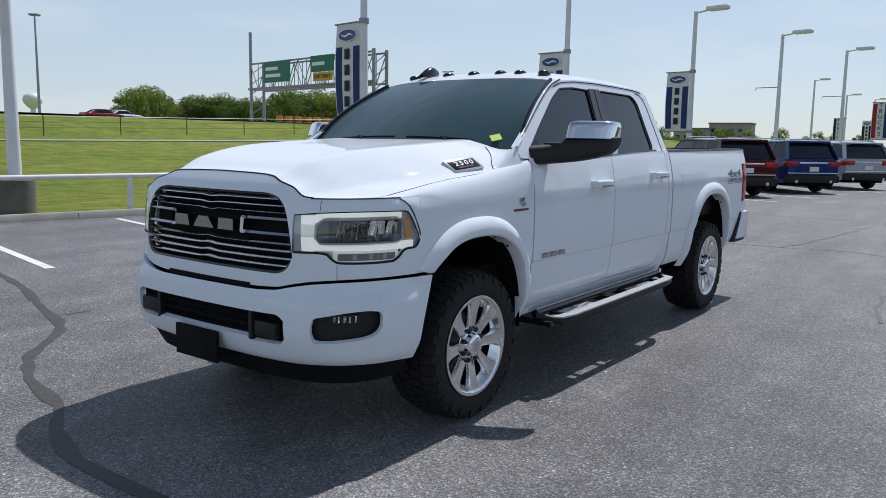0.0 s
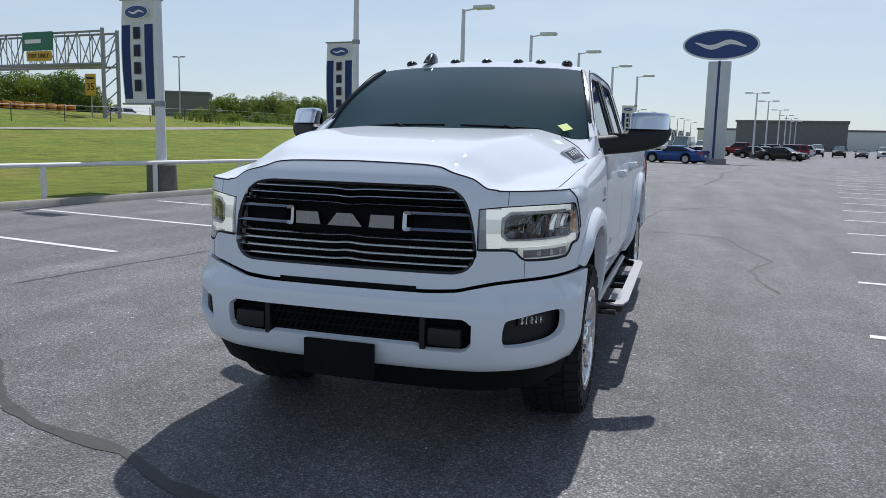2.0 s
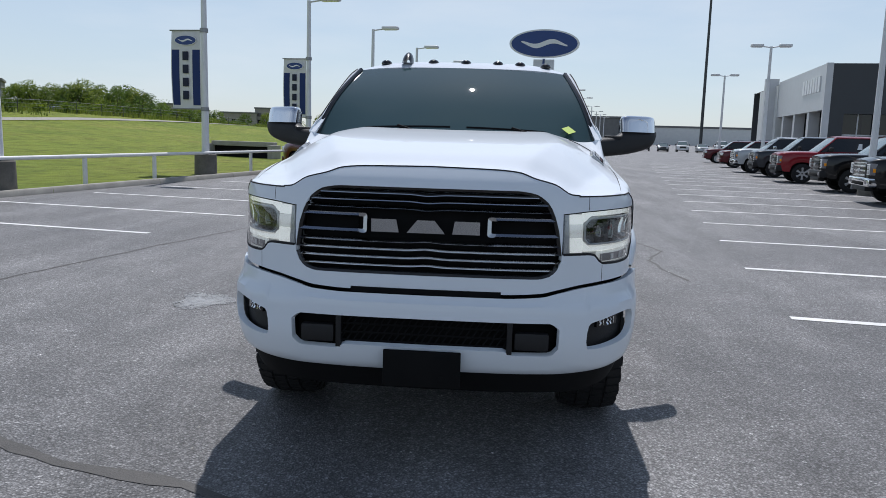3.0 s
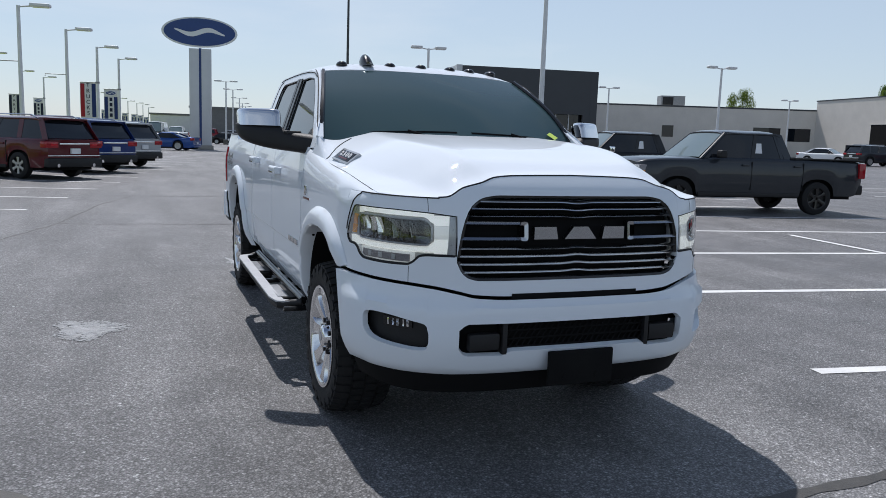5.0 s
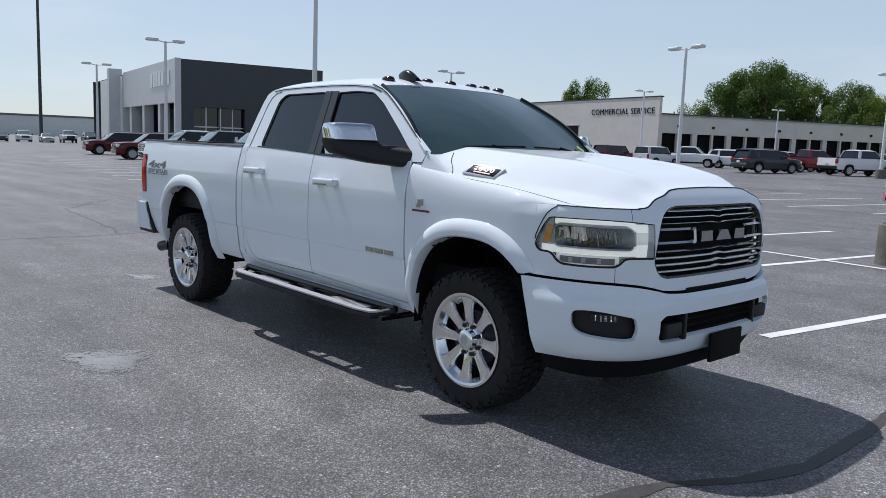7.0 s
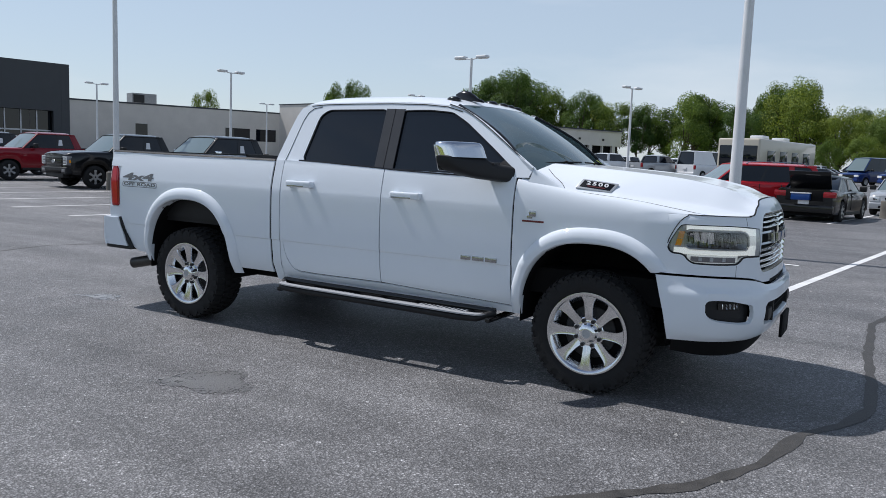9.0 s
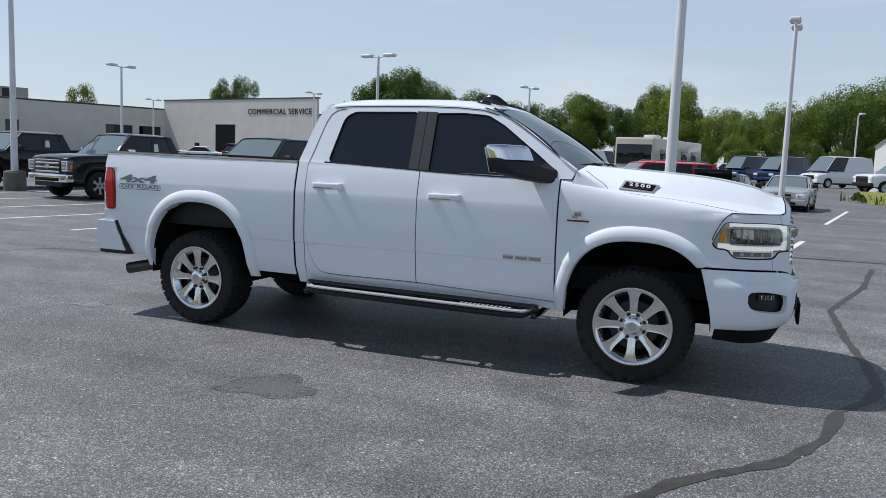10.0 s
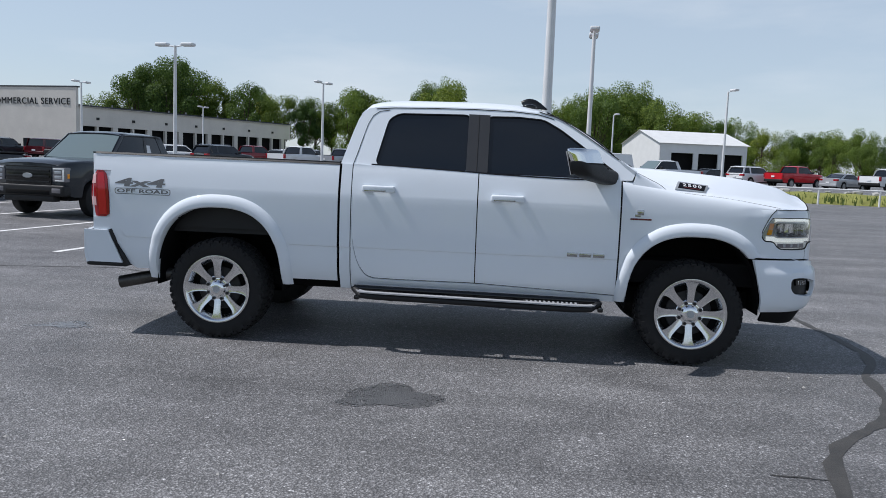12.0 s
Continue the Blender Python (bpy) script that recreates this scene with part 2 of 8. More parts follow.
M = {
    "white_paint": paint("white_paint", (0.765, 0.815, 0.870), 0.0, 0.03, 0.0, 0.75),
    "gap": plain("shadow_gap_rubber", (0.012, 0.012, 0.013), 0.8),
    "black_plastic": plain("black_plastic", (0.011, 0.011, 0.0125), 0.55, bump=0.15, fine=250, spec=0.4),
    "pillar_grey": plain("dark_grey_pillar_trim", (0.042, 0.042, 0.045), 0.35),
    "black_gloss": plain("gloss_black_trim", (0.010, 0.010, 0.011), 0.16),
    "matte_black": plain("matte_black", (0.004, 0.004, 0.0045), 0.85, spec=0.25),
    "rubber": plain("tyre_rubber", (0.010, 0.010, 0.011), 0.8, vary=0.3, bump=0.3, fine=90),
    "chrome": plain("chrome", (0.86, 0.87, 0.88), 0.07, 1.0, vary=0.04),
    "alloy": plain("polished_alloy", (0.80, 0.805, 0.815), 0.13, 1.0, vary=0.10, scale=20),
    "car_alloy": plain("car_wheel_alloy", (0.50, 0.505, 0.51), 0.32, 0.5, vary=0.12, scale=20),
    "step_plate": plain("bare_step_plate", (0.46, 0.47, 0.49), 0.42, 0.15, vary=0.15, scale=20),
    "dark_steel": plain("dark_steel", (0.05, 0.05, 0.052), 0.45, 0.8, vary=0.3),
    "exhaust": plain("sooty_steel", (0.11, 0.105, 0.10), 0.42, 0.8, vary=0.4),
    "red_bright": glass_mat("bright_red_lens", (0.52, 0.012, 0.022), 0.10),
    "pink_lens": glass_mat("pale_pink_lens", (0.62, 0.36, 0.37), 0.10),
    "glass": glass_mat("tinted_glass", (0.006, 0.009, 0.014), 0.02, 0.0, 0.52),
    "windshield": glass_mat("windshield_glass", (0.040, 0.074, 0.082), 0.012, 0.0, 0.50),
    "lens": glass_mat("clear_lens", (0.80, 0.81, 0.80), 0.06),
    "satin_chrome": plain("satin_chrome", (0.42, 0.43, 0.45), 0.16, 1.0, vary=0.06),
    "smoked_bowl": plain("smoked_reflector", (0.17, 0.19, 0.20), 0.10, 0.9, vary=0.5, scale=30, fine=90),
    "smoky_lens": glass_mat("smoky_lens", (0.20, 0.19, 0.20), 0.08),
    # weak emission added to brighten the shield gap and lower bay, no lamps themselves
    "bezel": glow_mat("lamp_shield_added_glow", (0.80, 0.82, 0.80), 0.16),
    "cover": glass_mat("clear_lamp_cover", (0.97, 0.98, 0.98), 0.0, 1.0, 0.5),
    "guide": glow_mat("lit_light_guide", (0.76, 0.79, 0.76), 0.34),
    "bowl": plain("pale_reflector_plastic", (0.60, 0.62, 0.64), 0.25, 0.0, vary=0.4, scale=24, fine=110),
    "silver": plain("silver_reflector", (0.72, 0.73, 0.74), 0.22, 0.9, vary=0.15, scale=30),
    "amber": glass_mat("amber_lens", (0.92, 0.34, 0.015), 0.08),
    "lens_peach": glass_mat("pale_amber_lens", (0.80, 0.36, 0.14), 0.10),
    "red_lens": glass_mat("red_lens", (0.30, 0.007, 0.014), 0.08),
    # base colour lightened to stand for sky mirrored in the parked cars' windscreens
    "screen": glass_mat("windscreen_painted_sky", (0.135, 0.180, 0.190), 0.04),
    "sticker": plain("yellow_green_sticker", (0.55, 0.72, 0.12), 0.6, vary=0.06),
    "decal": plain("grey_decal", (0.15, 0.157, 0.165), 0.5),
    "dark_red": plain("dark_red_emblem", (0.16, 0.035, 0.035), 0.3, 0.4),
    "asphalt": asphalt_mat("asphalt", 1.86, 0.5, 0.62, 0.25),
    "grass": grass_mat(),
    "tar": plain("tar_seal", (0.078, 0.073, 0.067), 0.6, vary=0.5, scale=9, fine=110, bump=0.4),
    "line": plain("white_road_paint", (0.82, 0.82, 0.81), 0.75, vary=0.20, scale=3, fine=45),
    "wet": asphalt_mat("wet_asphalt", 0.72, 0.30, 0.40, 1.0, 0.6),
    "pebble": plain("pale_grit", (0.38, 0.37, 0.35), 0.7),
    "concrete": plain("concrete", (0.40, 0.38, 0.34), 0.9, vary=0.3, scale=2.2, fine=40, bump=0.3),
    "dark_concrete": plain("weathered_concrete", (0.20, 0.185, 0.16), 0.9, vary=0.4, scale=3, fine=40, bump=0.4),
    "pole": plain("white_painted_steel", (0.78, 0.79, 0.80), 0.45, vary=0.14, scale=2),
    "rail": plain("white_rail_paint", (0.78, 0.78, 0.77), 0.5, vary=0.12),
    "galv": plain("galvanised_steel", (0.36, 0.37, 0.38), 0.5, 0.6, vary=0.25),
    "dark_pole": plain("dark_painted_steel", (0.05, 0.055, 0.06), 0.5),
    "banner_white": plain("white_banner_cloth", (0.72, 0.72, 0.72), 0.85, vary=0.08),
    "banner_blue": plain("navy_banner_cloth", (0.018, 0.040, 0.155), 0.8, vary=0.12),
    "banner_red": plain("red_banner_cloth", (0.36, 0.02, 0.03), 0.8),
    "ink": plain("dark_blue_ink", (0.010, 0.016, 0.045), 0.7),
    "sign_blue": plain("blue_sign_face", (0.012, 0.050, 0.21), 0.35, vary=0.08),
    "sign_white": plain("white_sign_face", (0.78, 0.79, 0.80), 0.4, vary=0.05),
    "sign_green": plain("green_road_sign", (0.010, 0.16, 0.085), 0.5, vary=0.08),
    "sign_yellow": plain("yellow_road_sign", (0.62, 0.36, 0.02), 0.5, vary=0.08),
    "barrel": plain("yellow_barrel_plastic", (0.56, 0.25, 0.015), 0.55, vary=0.2),
    "clad_light": plain("silver_cladding", (0.60, 0.61, 0.63), 0.40, 0.15, vary=0.08, scale=1),
    "clad_dark": plain("charcoal_cladding", (0.055, 0.060, 0.068), 0.5, 0.2, vary=0.12, scale=1),
    "block": plain("painted_block_wall", (0.72, 0.68, 0.62), 0.85, vary=0.10, scale=0.6, fine=8),
    "metal_white": plain("white_metal_siding", (0.72, 0.73, 0.72), 0.5, vary=0.08, scale=1),
    "roofing": plain("grey_roofing", (0.20, 0.20, 0.20), 0.85, vary=0.2, scale=1),
    "brick": plain("brown_brick_far", (0.36, 0.33, 0.31), 0.9, vary=0.2, scale=0.5),
    "bark": plain("bark", (0.10, 0.075, 0.055), 0.9, vary=0.4, scale=8, bump=0.6),
    "leaf": leaf_mat("green_leaves", (0.045, 0.088, 0.020), (0.138, 0.215, 0.048)),
    "leaf2": leaf_mat("yellowish_leaves", (0.075, 0.132, 0.026), (0.215, 0.290, 0.062)),
    "bank_grass": plain("dry_bank_grass", (0.30, 0.31, 0.095), 0.9, vary=0.35, scale=1.4, fine=18, bump=0.6, spec=0.1),
    "weed": leaf_mat("tall_weeds", (0.10, 0.15, 0.030), (0.25, 0.29, 0.085)),
}
film_coat = M["wet"].node_tree.nodes["Principled BSDF"].inputs
film_coat["Coat Weight"].default_value, film_coat["Coat Roughness"].default_value, film_coat["Coat IOR"].default_value = 1.0, 0.45, 1.9
CAR_COLOURS = {
    "black": (0.005, 0.0055, 0.007), "charcoal": (0.024, 0.029, 0.036), "silver": (0.42, 0.44, 0.46), "white": (0.76, 0.77, 0.78),
    "red": (0.22, 0.006, 0.014), "bright_red": (0.52, 0.014, 0.022), "maroon": (0.080, 0.003, 0.009), "blue": (0.008, 0.055, 0.24), "navy": (0.007, 0.030, 0.145), "tan": (0.50, 0.46, 0.38), "green": (0.03, 0.05, 0.045),
}
for cname, col in CAR_COLOURS.items():
    M[cname] = paint(cname + "_car_paint", col, 0.25 if cname in ("silver", "blue") else 0.0, 0.012, 0.12, 0.7)

# ---- mesh helpers ----


def C(*pts):
    """A smooth curve through (x, y) pairs, held flat past its ends."""
    xs, ys = [p[0] for p in pts], [p[1] for p in pts]
    n = len(xs)
    d = [(ys[i + 1] - ys[i]) / (xs[i + 1] - xs[i]) for i in range(n - 1)]
    s = [d[0]] + [0.0 if d[i - 1] * d[i] <= 0 else 2 * d[i - 1] * d[i] / (d[i - 1] + d[i]) for i in range(1, n - 1)] + [d[-1]]

    def f(x):
        if x <= xs[0]:
            return ys[0]
        if x >= xs[-1]:
            return ys[-1]
        i = max(k for k in range(n - 1) if xs[k] <= x)
        h = xs[i + 1] - xs[i]
        t = (x - xs[i]) / h
        return (ys[i] * (1 + 2 * t) * (1 - t) ** 2 + s[i] * h * t * (1 - t) ** 2 + ys[i + 1] * t * t * (3 - 2 * t) + s[i + 1] * h * t * t * (t - 1))
    return f


def span(a, b, n):
    return [a + (b - a) * i / (n - 1) for i in range(n)]


def thing(name, label, category, group="", kind="", at=(0, 0, 0), rz=0.0):
    ob = new(name)
    ob.matrix_basis = pose(*at, 0, 0, rz)
    return tagged(ob, label, category, group, kind)


def part(name, bm, material, parent=None, label="", sharp=38.0, keep=False):
    """Links a bmesh as one mesh object under a thing or a part."""
    if not keep:
        bmesh.ops.recalc_face_normals(bm, faces=bm.faces[:])
    me = bpy.data.meshes.new(name)
    bm.to_mesh(me)
    bm.free()
    me.materials.append(M[material] if isinstance(material, str) else material)
    for p in me.polygons:
        p.use_smooth = True
    me.set_sharp_from_angle(angle=radians(sharp))
    ob = new(name, me)
    ob.parent = parent
    return tagged(ob, label)


def grid(bm, rows):
    """Quads between rows of points."""
    vs = [[bm.verts.new(p) for p in r] for r in rows]
    for a, b in zip(vs, vs[1:]):
        for i in range(len(a) - 1):
            try:
                bm.faces.new((a[i], a[i + 1], b[i + 1], b[i]))
            except ValueError:
                pass
    return vs


def skin(rows_list, out, thick=0.0):
    """A sheet from one or more grids, facing the given way, thickened inwards."""
    bm = bmesh.new()
    for rows in rows_list:
        grid(bm, rows)
    bmesh.ops.remove_doubles(bm, verts=bm.verts[:], dist=0.0006)
    bmesh.ops.dissolve_degenerate(bm, dist=0.0004, edges=bm.edges[:])
    bmesh.ops.recalc_face_normals(bm, faces=bm.faces[:])
    way = Vector(out)
    if sum((f.normal.dot(way) * f.calc_area() for f in bm.faces)) < 0:
        bmesh.ops.reverse_faces(bm, faces=bm.faces[:])
    if thick:
        bm.normal_update()
        back = {v: v.normal.copy() for v in bm.verts}
        ext = bmesh.ops.extrude_face_region(bm, geom=bm.faces[:], use_keep_orig=True)
        twins = [g for g in ext["geom"] if isinstance(g, bmesh.types.BMVert)]
        for v in twins:
            n = v.normal.copy()
            near = [back[o] for e in v.link_edges for o in (e.other_vert(v),) if o in back]
            n = near[0] if near else n
            v.co -= n * thick
    return bm


def box(bm, x0, x1, y0, y1, z0, z1, bevel=0.0, seg=2):
    x0, x1, y0, y1, z0, z1 = min(x0, x1), max(x0, x1), min(y0, y1), max(y0, y1), min(z0, z1), max(z0, z1)
    r = bmesh.ops.create_cube(bm, size=1.0)
    vs = r["verts"]
    for v in vs:
        v.co = Vector(((x0 + x1) / 2 + v.co.x * (x1 - x0), (y0 + y1) / 2 + v.co.y * (y1 - y0), (z0 + z1) / 2 + v.co.z * (z1 - z0)))
    if bevel:
        es = list({e for v in vs for e in v.link_edges})
        bmesh.ops.bevel(bm, geom=es, offset=bevel, segments=seg, profile=0.6, affect="EDGES", clamp_overlap=True)
    return vs


def boxes(*specs):
    bm = bmesh.new()
    for s in specs:
        box(bm, *s)
    return bm


def tube(bm, pts, r, n=10, r2=None):
    """A round bar along points, tapering to r2."""
    pts = [Vector(p) for p in pts]
    rings = []
    for i, p in enumerate(pts):
        d = (pts[min(i + 1, len(pts) - 1)] - pts[max(i - 1, 0)]).normalized()
        a = d.cross(Vector((0, 0, 1)) if abs(d.z) < 0.9 else Vector((1, 0, 0))).normalized()
        b = d.cross(a)
        rad = r if r2 is None else r + (r2 - r) * i / (len(pts) - 1)
        rings.append([bm.verts.new(p + (a * math.cos(k * 2 * math.pi / n) + b * math.sin(k * 2 * math.pi / n)) * rad) for k in range(n)])
    for u, w in zip(rings, rings[1:]):
        for k in range(n):
            bm.faces.new((u[k], u[(k + 1) % n], w[(k + 1) % n], w[k]))
    bm.faces.new(rings[0][::-1])
    bm.faces.new(rings[-1])
    return bm


def lathe(bm, prof, n=40, axis="x"):
    """Turns (along, radius) pairs about an axis."""
    rows = []
    for k in range(n + 1):
        a = 2 * math.pi * k / n
        c, s = math.cos(a), math.sin(a)
        rows.append([(l, r * c, r * s) if axis == "x" else (r * c, r * s, l) for l, r in prof])
    grid(bm, rows)
    bmesh.ops.remove_doubles(bm, verts=bm.verts[:], dist=0.0004)
    return bm


def plate(bm, outline, holes, place, thick_way=None):
    """A flat sheet with holes; place() maps its two coordinates to a point. thick_way: moved copies of the rim close its edge."""
    edges = []
    for loop in (outline, *holes):
        vs = [bm.verts.new(place(*p)) for p in loop]
        edges += [bm.edges.new((vs[i], vs[(i + 1) % len(vs)])) for i in range(len(vs))]
    bmesh.ops.triangle_fill(bm, use_beauty=True, use_dissolve=False, edges=edges)
    if thick_way:
        fs = bm.faces[:]
        ext = bmesh.ops.extrude_face_region(bm, geom=fs, use_keep_orig=True)
        for v in (g for g in ext["geom"] if isinstance(g, bmesh.types.BMVert)):
            v.co += Vector(thick_way)
    return bm


def rounded(pts, r=0.05, n=4):
    """A closed outline with its corners rounded off."""
    out = []
    m = len(pts)
    for i in range(m):
        p, a, b = (Vector(pts[(i + k) % m]) for k in (0, -1, 1))
        u, w = a - p, b - p
        d = min(r, u.length * 0.45, w.length * 0.45)
        s, e = p + u.normalized() * d, p + w.normalized() * d
        for k in range(n + 1):
            t = k / n
            out.append(tuple(s * (1 - t) ** 2 + p * 2 * t * (1 - t) + e * t * t))
    return out


def lettering(text, size, depth=0.002, spacing=1.0, bold=0.0):
    """Built-in font as a bmesh, centred on its own origin in the xy plane."""
    cu = bpy.data.curves.new("text", "FONT")
    cu.body, cu.size, cu.extrude, cu.align_x, cu.align_y, cu.space_character = text, size, depth, "CENTER", "CENTER", spacing
    cu.offset = bold
    ob = new("text", cu)
    me = bpy.data.meshes.new_from_object(ob)
    bm = bmesh.new()
    bm.from_mesh(me)
    bpy.data.objects.remove(ob)
    bpy.data.meshes.remove(me)
    bpy.data.curves.remove(cu)
    return bm


def moved(bm, m):
    bmesh.ops.transform(bm, matrix=m, verts=bm.verts[:])
    return bm

# ---- ground, lot and kerb ----


def kerb_x(y):
    return -10.75 + 0.15 * (y - 3.8)


def terrain(x, y):
    """Height of the land: flat at the lot, a bank up to the highway, a slight rise to the far yard."""
    h = 0.0
    d = kerb_x(y) - x
    if d > 0.1:
        h = C((0, 0.17), (6, 0.10), (16, 0.40), (29, 1.15), (35, 1.45), (44, 2.7), (50, 3.15), (82, 3.2), (300, 2.0))(d)
        fade = min(1.0, max(0.0, (190 - y) / 120))
        h *= (0.35 + 0.65 * fade) * min(1.0, max(0.0, (y + 16) / 10))
    t = min(1.0, max(0.0, (x - 30) / 30))
    return h + 0.5 * t * t * (3 - 2 * t) - 0.06


def land():
    bm = bmesh.new()
    offs = [-2500, -1200, -600, -300, -200] + list(range(-131, 0, 3)) + [-1.0, -0.16, -0.03] + list(range(3, 130, 8)) + [160, 250, 500, 1200, 2500]
    ys = sorted(set([-2500, -1000, -400, -150, -80] + list(range(-60, 260, 6)) + [300, 400, 600, 1000, 2500]))
    grid(bm, [[(kerb_x(y) + o, y, terrain(kerb_x(y) + o, y)) for o in offs] for y in ys])
    return tagged(part("ground", bm, "grass", keep=False), "mown green grass rising in a bank to the highway", "ground", kind="structure")


land()


def lot_sheet():
    bm = bmesh.new()
    ys = [-140, -60, -30, -18.1] + span(-18, 60, 27) + [80, 110, 150, 220, 340]
    rows = []
    for y in ys:
        # unseen stretch out to -60, added so chrome mirrors grey asphalt instead of grass
        x0 = -60.0 if y < -18 else kerb_x(y) if y < 60 else kerb_x(60) + 0.05 * (y - 60)
        rows.append([(x, y, terrain(max(x, x0 + 0.2), y) + 0.06) for x in [x0] + span(x0 + 6, 36, 8) + span(40, 64, 7) + [80, 100, 135]])
    grid(bm, rows)
    return tagged(part("pavement", bm, "asphalt"), "dark grey worn asphalt parking lot with pale chips", "pavement", kind="structure")


lot_sheet()


def kerb_run(y0, y1):
    bm = bmesh.new()
    prof = [(0.02, -0.02), (0.0, 0.10), (-0.03, 0.13), (-0.15, 0.13), (-0.17, -0.05)]
    grid(bm, [[(kerb_x(y) + a, y, b) for a, b in prof] for y in (y0, y1 - 0.012)])
    return bm


for i in range(14):
    tagged(part("kerb", kerb_run(-8 + 4 * i, -4 + 4 * i), "concrete"), "pale concrete kerb stone edging the parking lot", "kerb", "kerb stones", kind="structure")


def ribbon(name, pts, w, z, material, label, category, wob=0.0, seed=1):
    """A flat strip laid on the lot, with an uneven edge."""
    rnd = random.Random(seed)
    fine = []
    for a, b in zip(pts, pts[1:]):
        n = max(2, int(math.dist(a, b) / 0.12)) if wob else 2
        for k in range(n):
            t = k / n
            fine.append((a[0] + (b[0] - a[0]) * t, a[1] + (b[1] - a[1]) * t))
    fine.append(pts[-1])
    rows = []
    drift = 0.0
    for i, p in enumerate(fine):
        q, o = fine[min(i + 1, len(fine) - 1)], fine[max(i - 1, 0)]
        d = Vector((q[0] - o[0], q[1] - o[1])).normalized()
        nrm = Vector((-d.y, d.x))
        drift = drift * 0.8 + rnd.uniform(-1, 1) * wob
        ww = w * (0.5 + (rnd.uniform(-0.16, 0.16) if wob else 0))
        c = Vector(p) + nrm * drift
        zz = terrain(max(p[0], kerb_x(p[1]) + 0.3), p[1]) + 0.06 + z
        rows.append([(*(c + nrm * ww), zz), (*c, zz + 0.001), (*(c - nrm * ww), zz)])
    bm = bmesh.new()
    grid(bm, rows)
    return tagged(part(name, bm, material), label, category, kind="structure")


RA, LA = radians(8.6), radians(10.0)
RU, RV = Vector((math.sin(RA), math.cos(RA))), Vector((math.cos(RA), -math.sin(RA)))
LU, LV = Vector((math.sin(LA), math.cos(LA))), Vector((math.cos(LA), -math.sin(LA)))
for k in range(-1, 20):
    a = Vector((2.45, -0.20)) + RU * 2.775 * k
    b = a + RV * 10.6
    if k >= 0:
        ribbon("parking_line", [a, b], 0.12, 0.004, "line", "worn white painted parking stall line on asphalt", "parking line")
    if k < 9:
        a2 = Vector((20.4, 0.0)) + RU * 2.775 * k
        ribbon("parking_line", [a2, a2 + RV * 10.6], 0.12, 0.004, "line", "worn white painted parking stall line on asphalt", "parking line")
a = Vector((2.45, -0.20)) + RV * 5.55 + RU * 0.6
ribbon("parking_line", [a, a + RU * 7.2], 0.12, 0.008, "line", "worn white painted line dividing the parking stalls", "parking line")
for k in range(8):
    a = Vector((-5.62, 0.93)) + LU * 2.71 * k
    ribbon("parking_line", [a, a - LV * 5.2], 0.11, 0.004, "line", "worn white painted parking stall line near the kerb", "parking line")
for k in range(16):
    a = Vector((-5.62, 0.93)) + LU * 2.71 * (k + 8)
    ribbon("parking_line", [a, a - LV * 5.2], 0.11, 0.004, "line", "worn white painted parking stall line near the kerb", "parking line")
ribbon("tar_seal", [(-6.2, 0.5), (-4.68, 0.18), (-3.55, -0.18), (-3.15, -0.28), (-2.95, -0.34), (-2.67, -0.48), (-2.40, -0.72), (-2.12, -0.97), (-1.60, -1.22), (-1.25, -1.30), (-0.96, -1.35), (-0.6, -1.55), (-0.15, -1.68), (0.55, -1.68), (1.55, -1.62), (3.22, -1.61), (5.52, -2.2), (8, -2.6)], 0.078, 0.003, "tar", "dark tar seal over a winding crack", "tar seal", 0.006, 3)
ribbon("tar_seal", [(-3.19, -0.25), (-3.18, -0.1), (-3.16, 0.06)], 0.014, 0.004, "tar", "thin dark tar seal branching off a crack", "tar seal", 0.01, 4)
ribbon("tar_seal", [(-4.6, 1.6), (-4.45, 2.8), (-4.07, 5.1), (-3.6, 7.4), (-3.05, 9.29), (-2.6, 12.5), (-2.0, 15)], 0.03, 0.003, "tar", "long thin crack sealed with tar", "tar seal", 0.012, 5)
ribbon("tar_seal", [(-3.05, 9.29), (-0.34, 9.02), (0.31, 9.09), (1.32, 9.3), (2.02, 8.89), (2.49, 6.49), (2.2, 5.6), (2.25, 4.85), (2.39, 4.2)], 0.035, 0.003, "tar", "thin tar-sealed crack across the driving aisle", "tar seal", 0.02, 6)
ribbon("tar_seal", [(0.31, 9.09), (0.51, 10.22), (0.9, 13.71), (1.9, 15.2), (2.57, 15.79)], 0.035, 0.004, "tar", "thin tar-sealed crack across the driving aisle", "tar seal", 0.03, 7)
ribbon("tar_seal", [(-2.6, 14.9), (0.85, 14.77), (3.2, 14.4)], 0.03, 0.003, "tar", "thin tar-sealed crack across the driving aisle", "tar seal", 0.02, 8)
ribbon("tar_seal", [(-1.2, 21.5), (1.0, 21.3), (4.6, 20.9)], 0.035, 0.003, "tar", "thin tar-sealed crack across the driving aisle", "tar seal", 0.02, 9)
ribbon("tar_seal", [(2.0, 26), (2.8, 33), (3.1, 40), (4.3, 47), (5.2, 60)], 0.12, 0.003, "tar", "patchy tar-sealed crack running up the aisle", "tar seal", 0.05, 10)

# ---- the white pickup: front axle at y = 0, nose towards -y ----
PLAN = [(0.0, -1.035), (0.30, -1.027), (0.55, -0.997), (0.70, -0.935), (0.82, -0.835), (0.905, -0.69), (0.95, -0.52), (0.968, -0.32), (0.968, -0.05)]
QS = [0.0]
for p0, p1 in zip(PLAN, PLAN[1:]):
    QS.append(QS[-1] + math.dist(p0, p1))
plan_x, plan_y = C(*[(q, p[0]) for q, p in zip(QS, PLAN)]), C(*[(q, p[1]) for q, p in zip(QS, PLAN)])
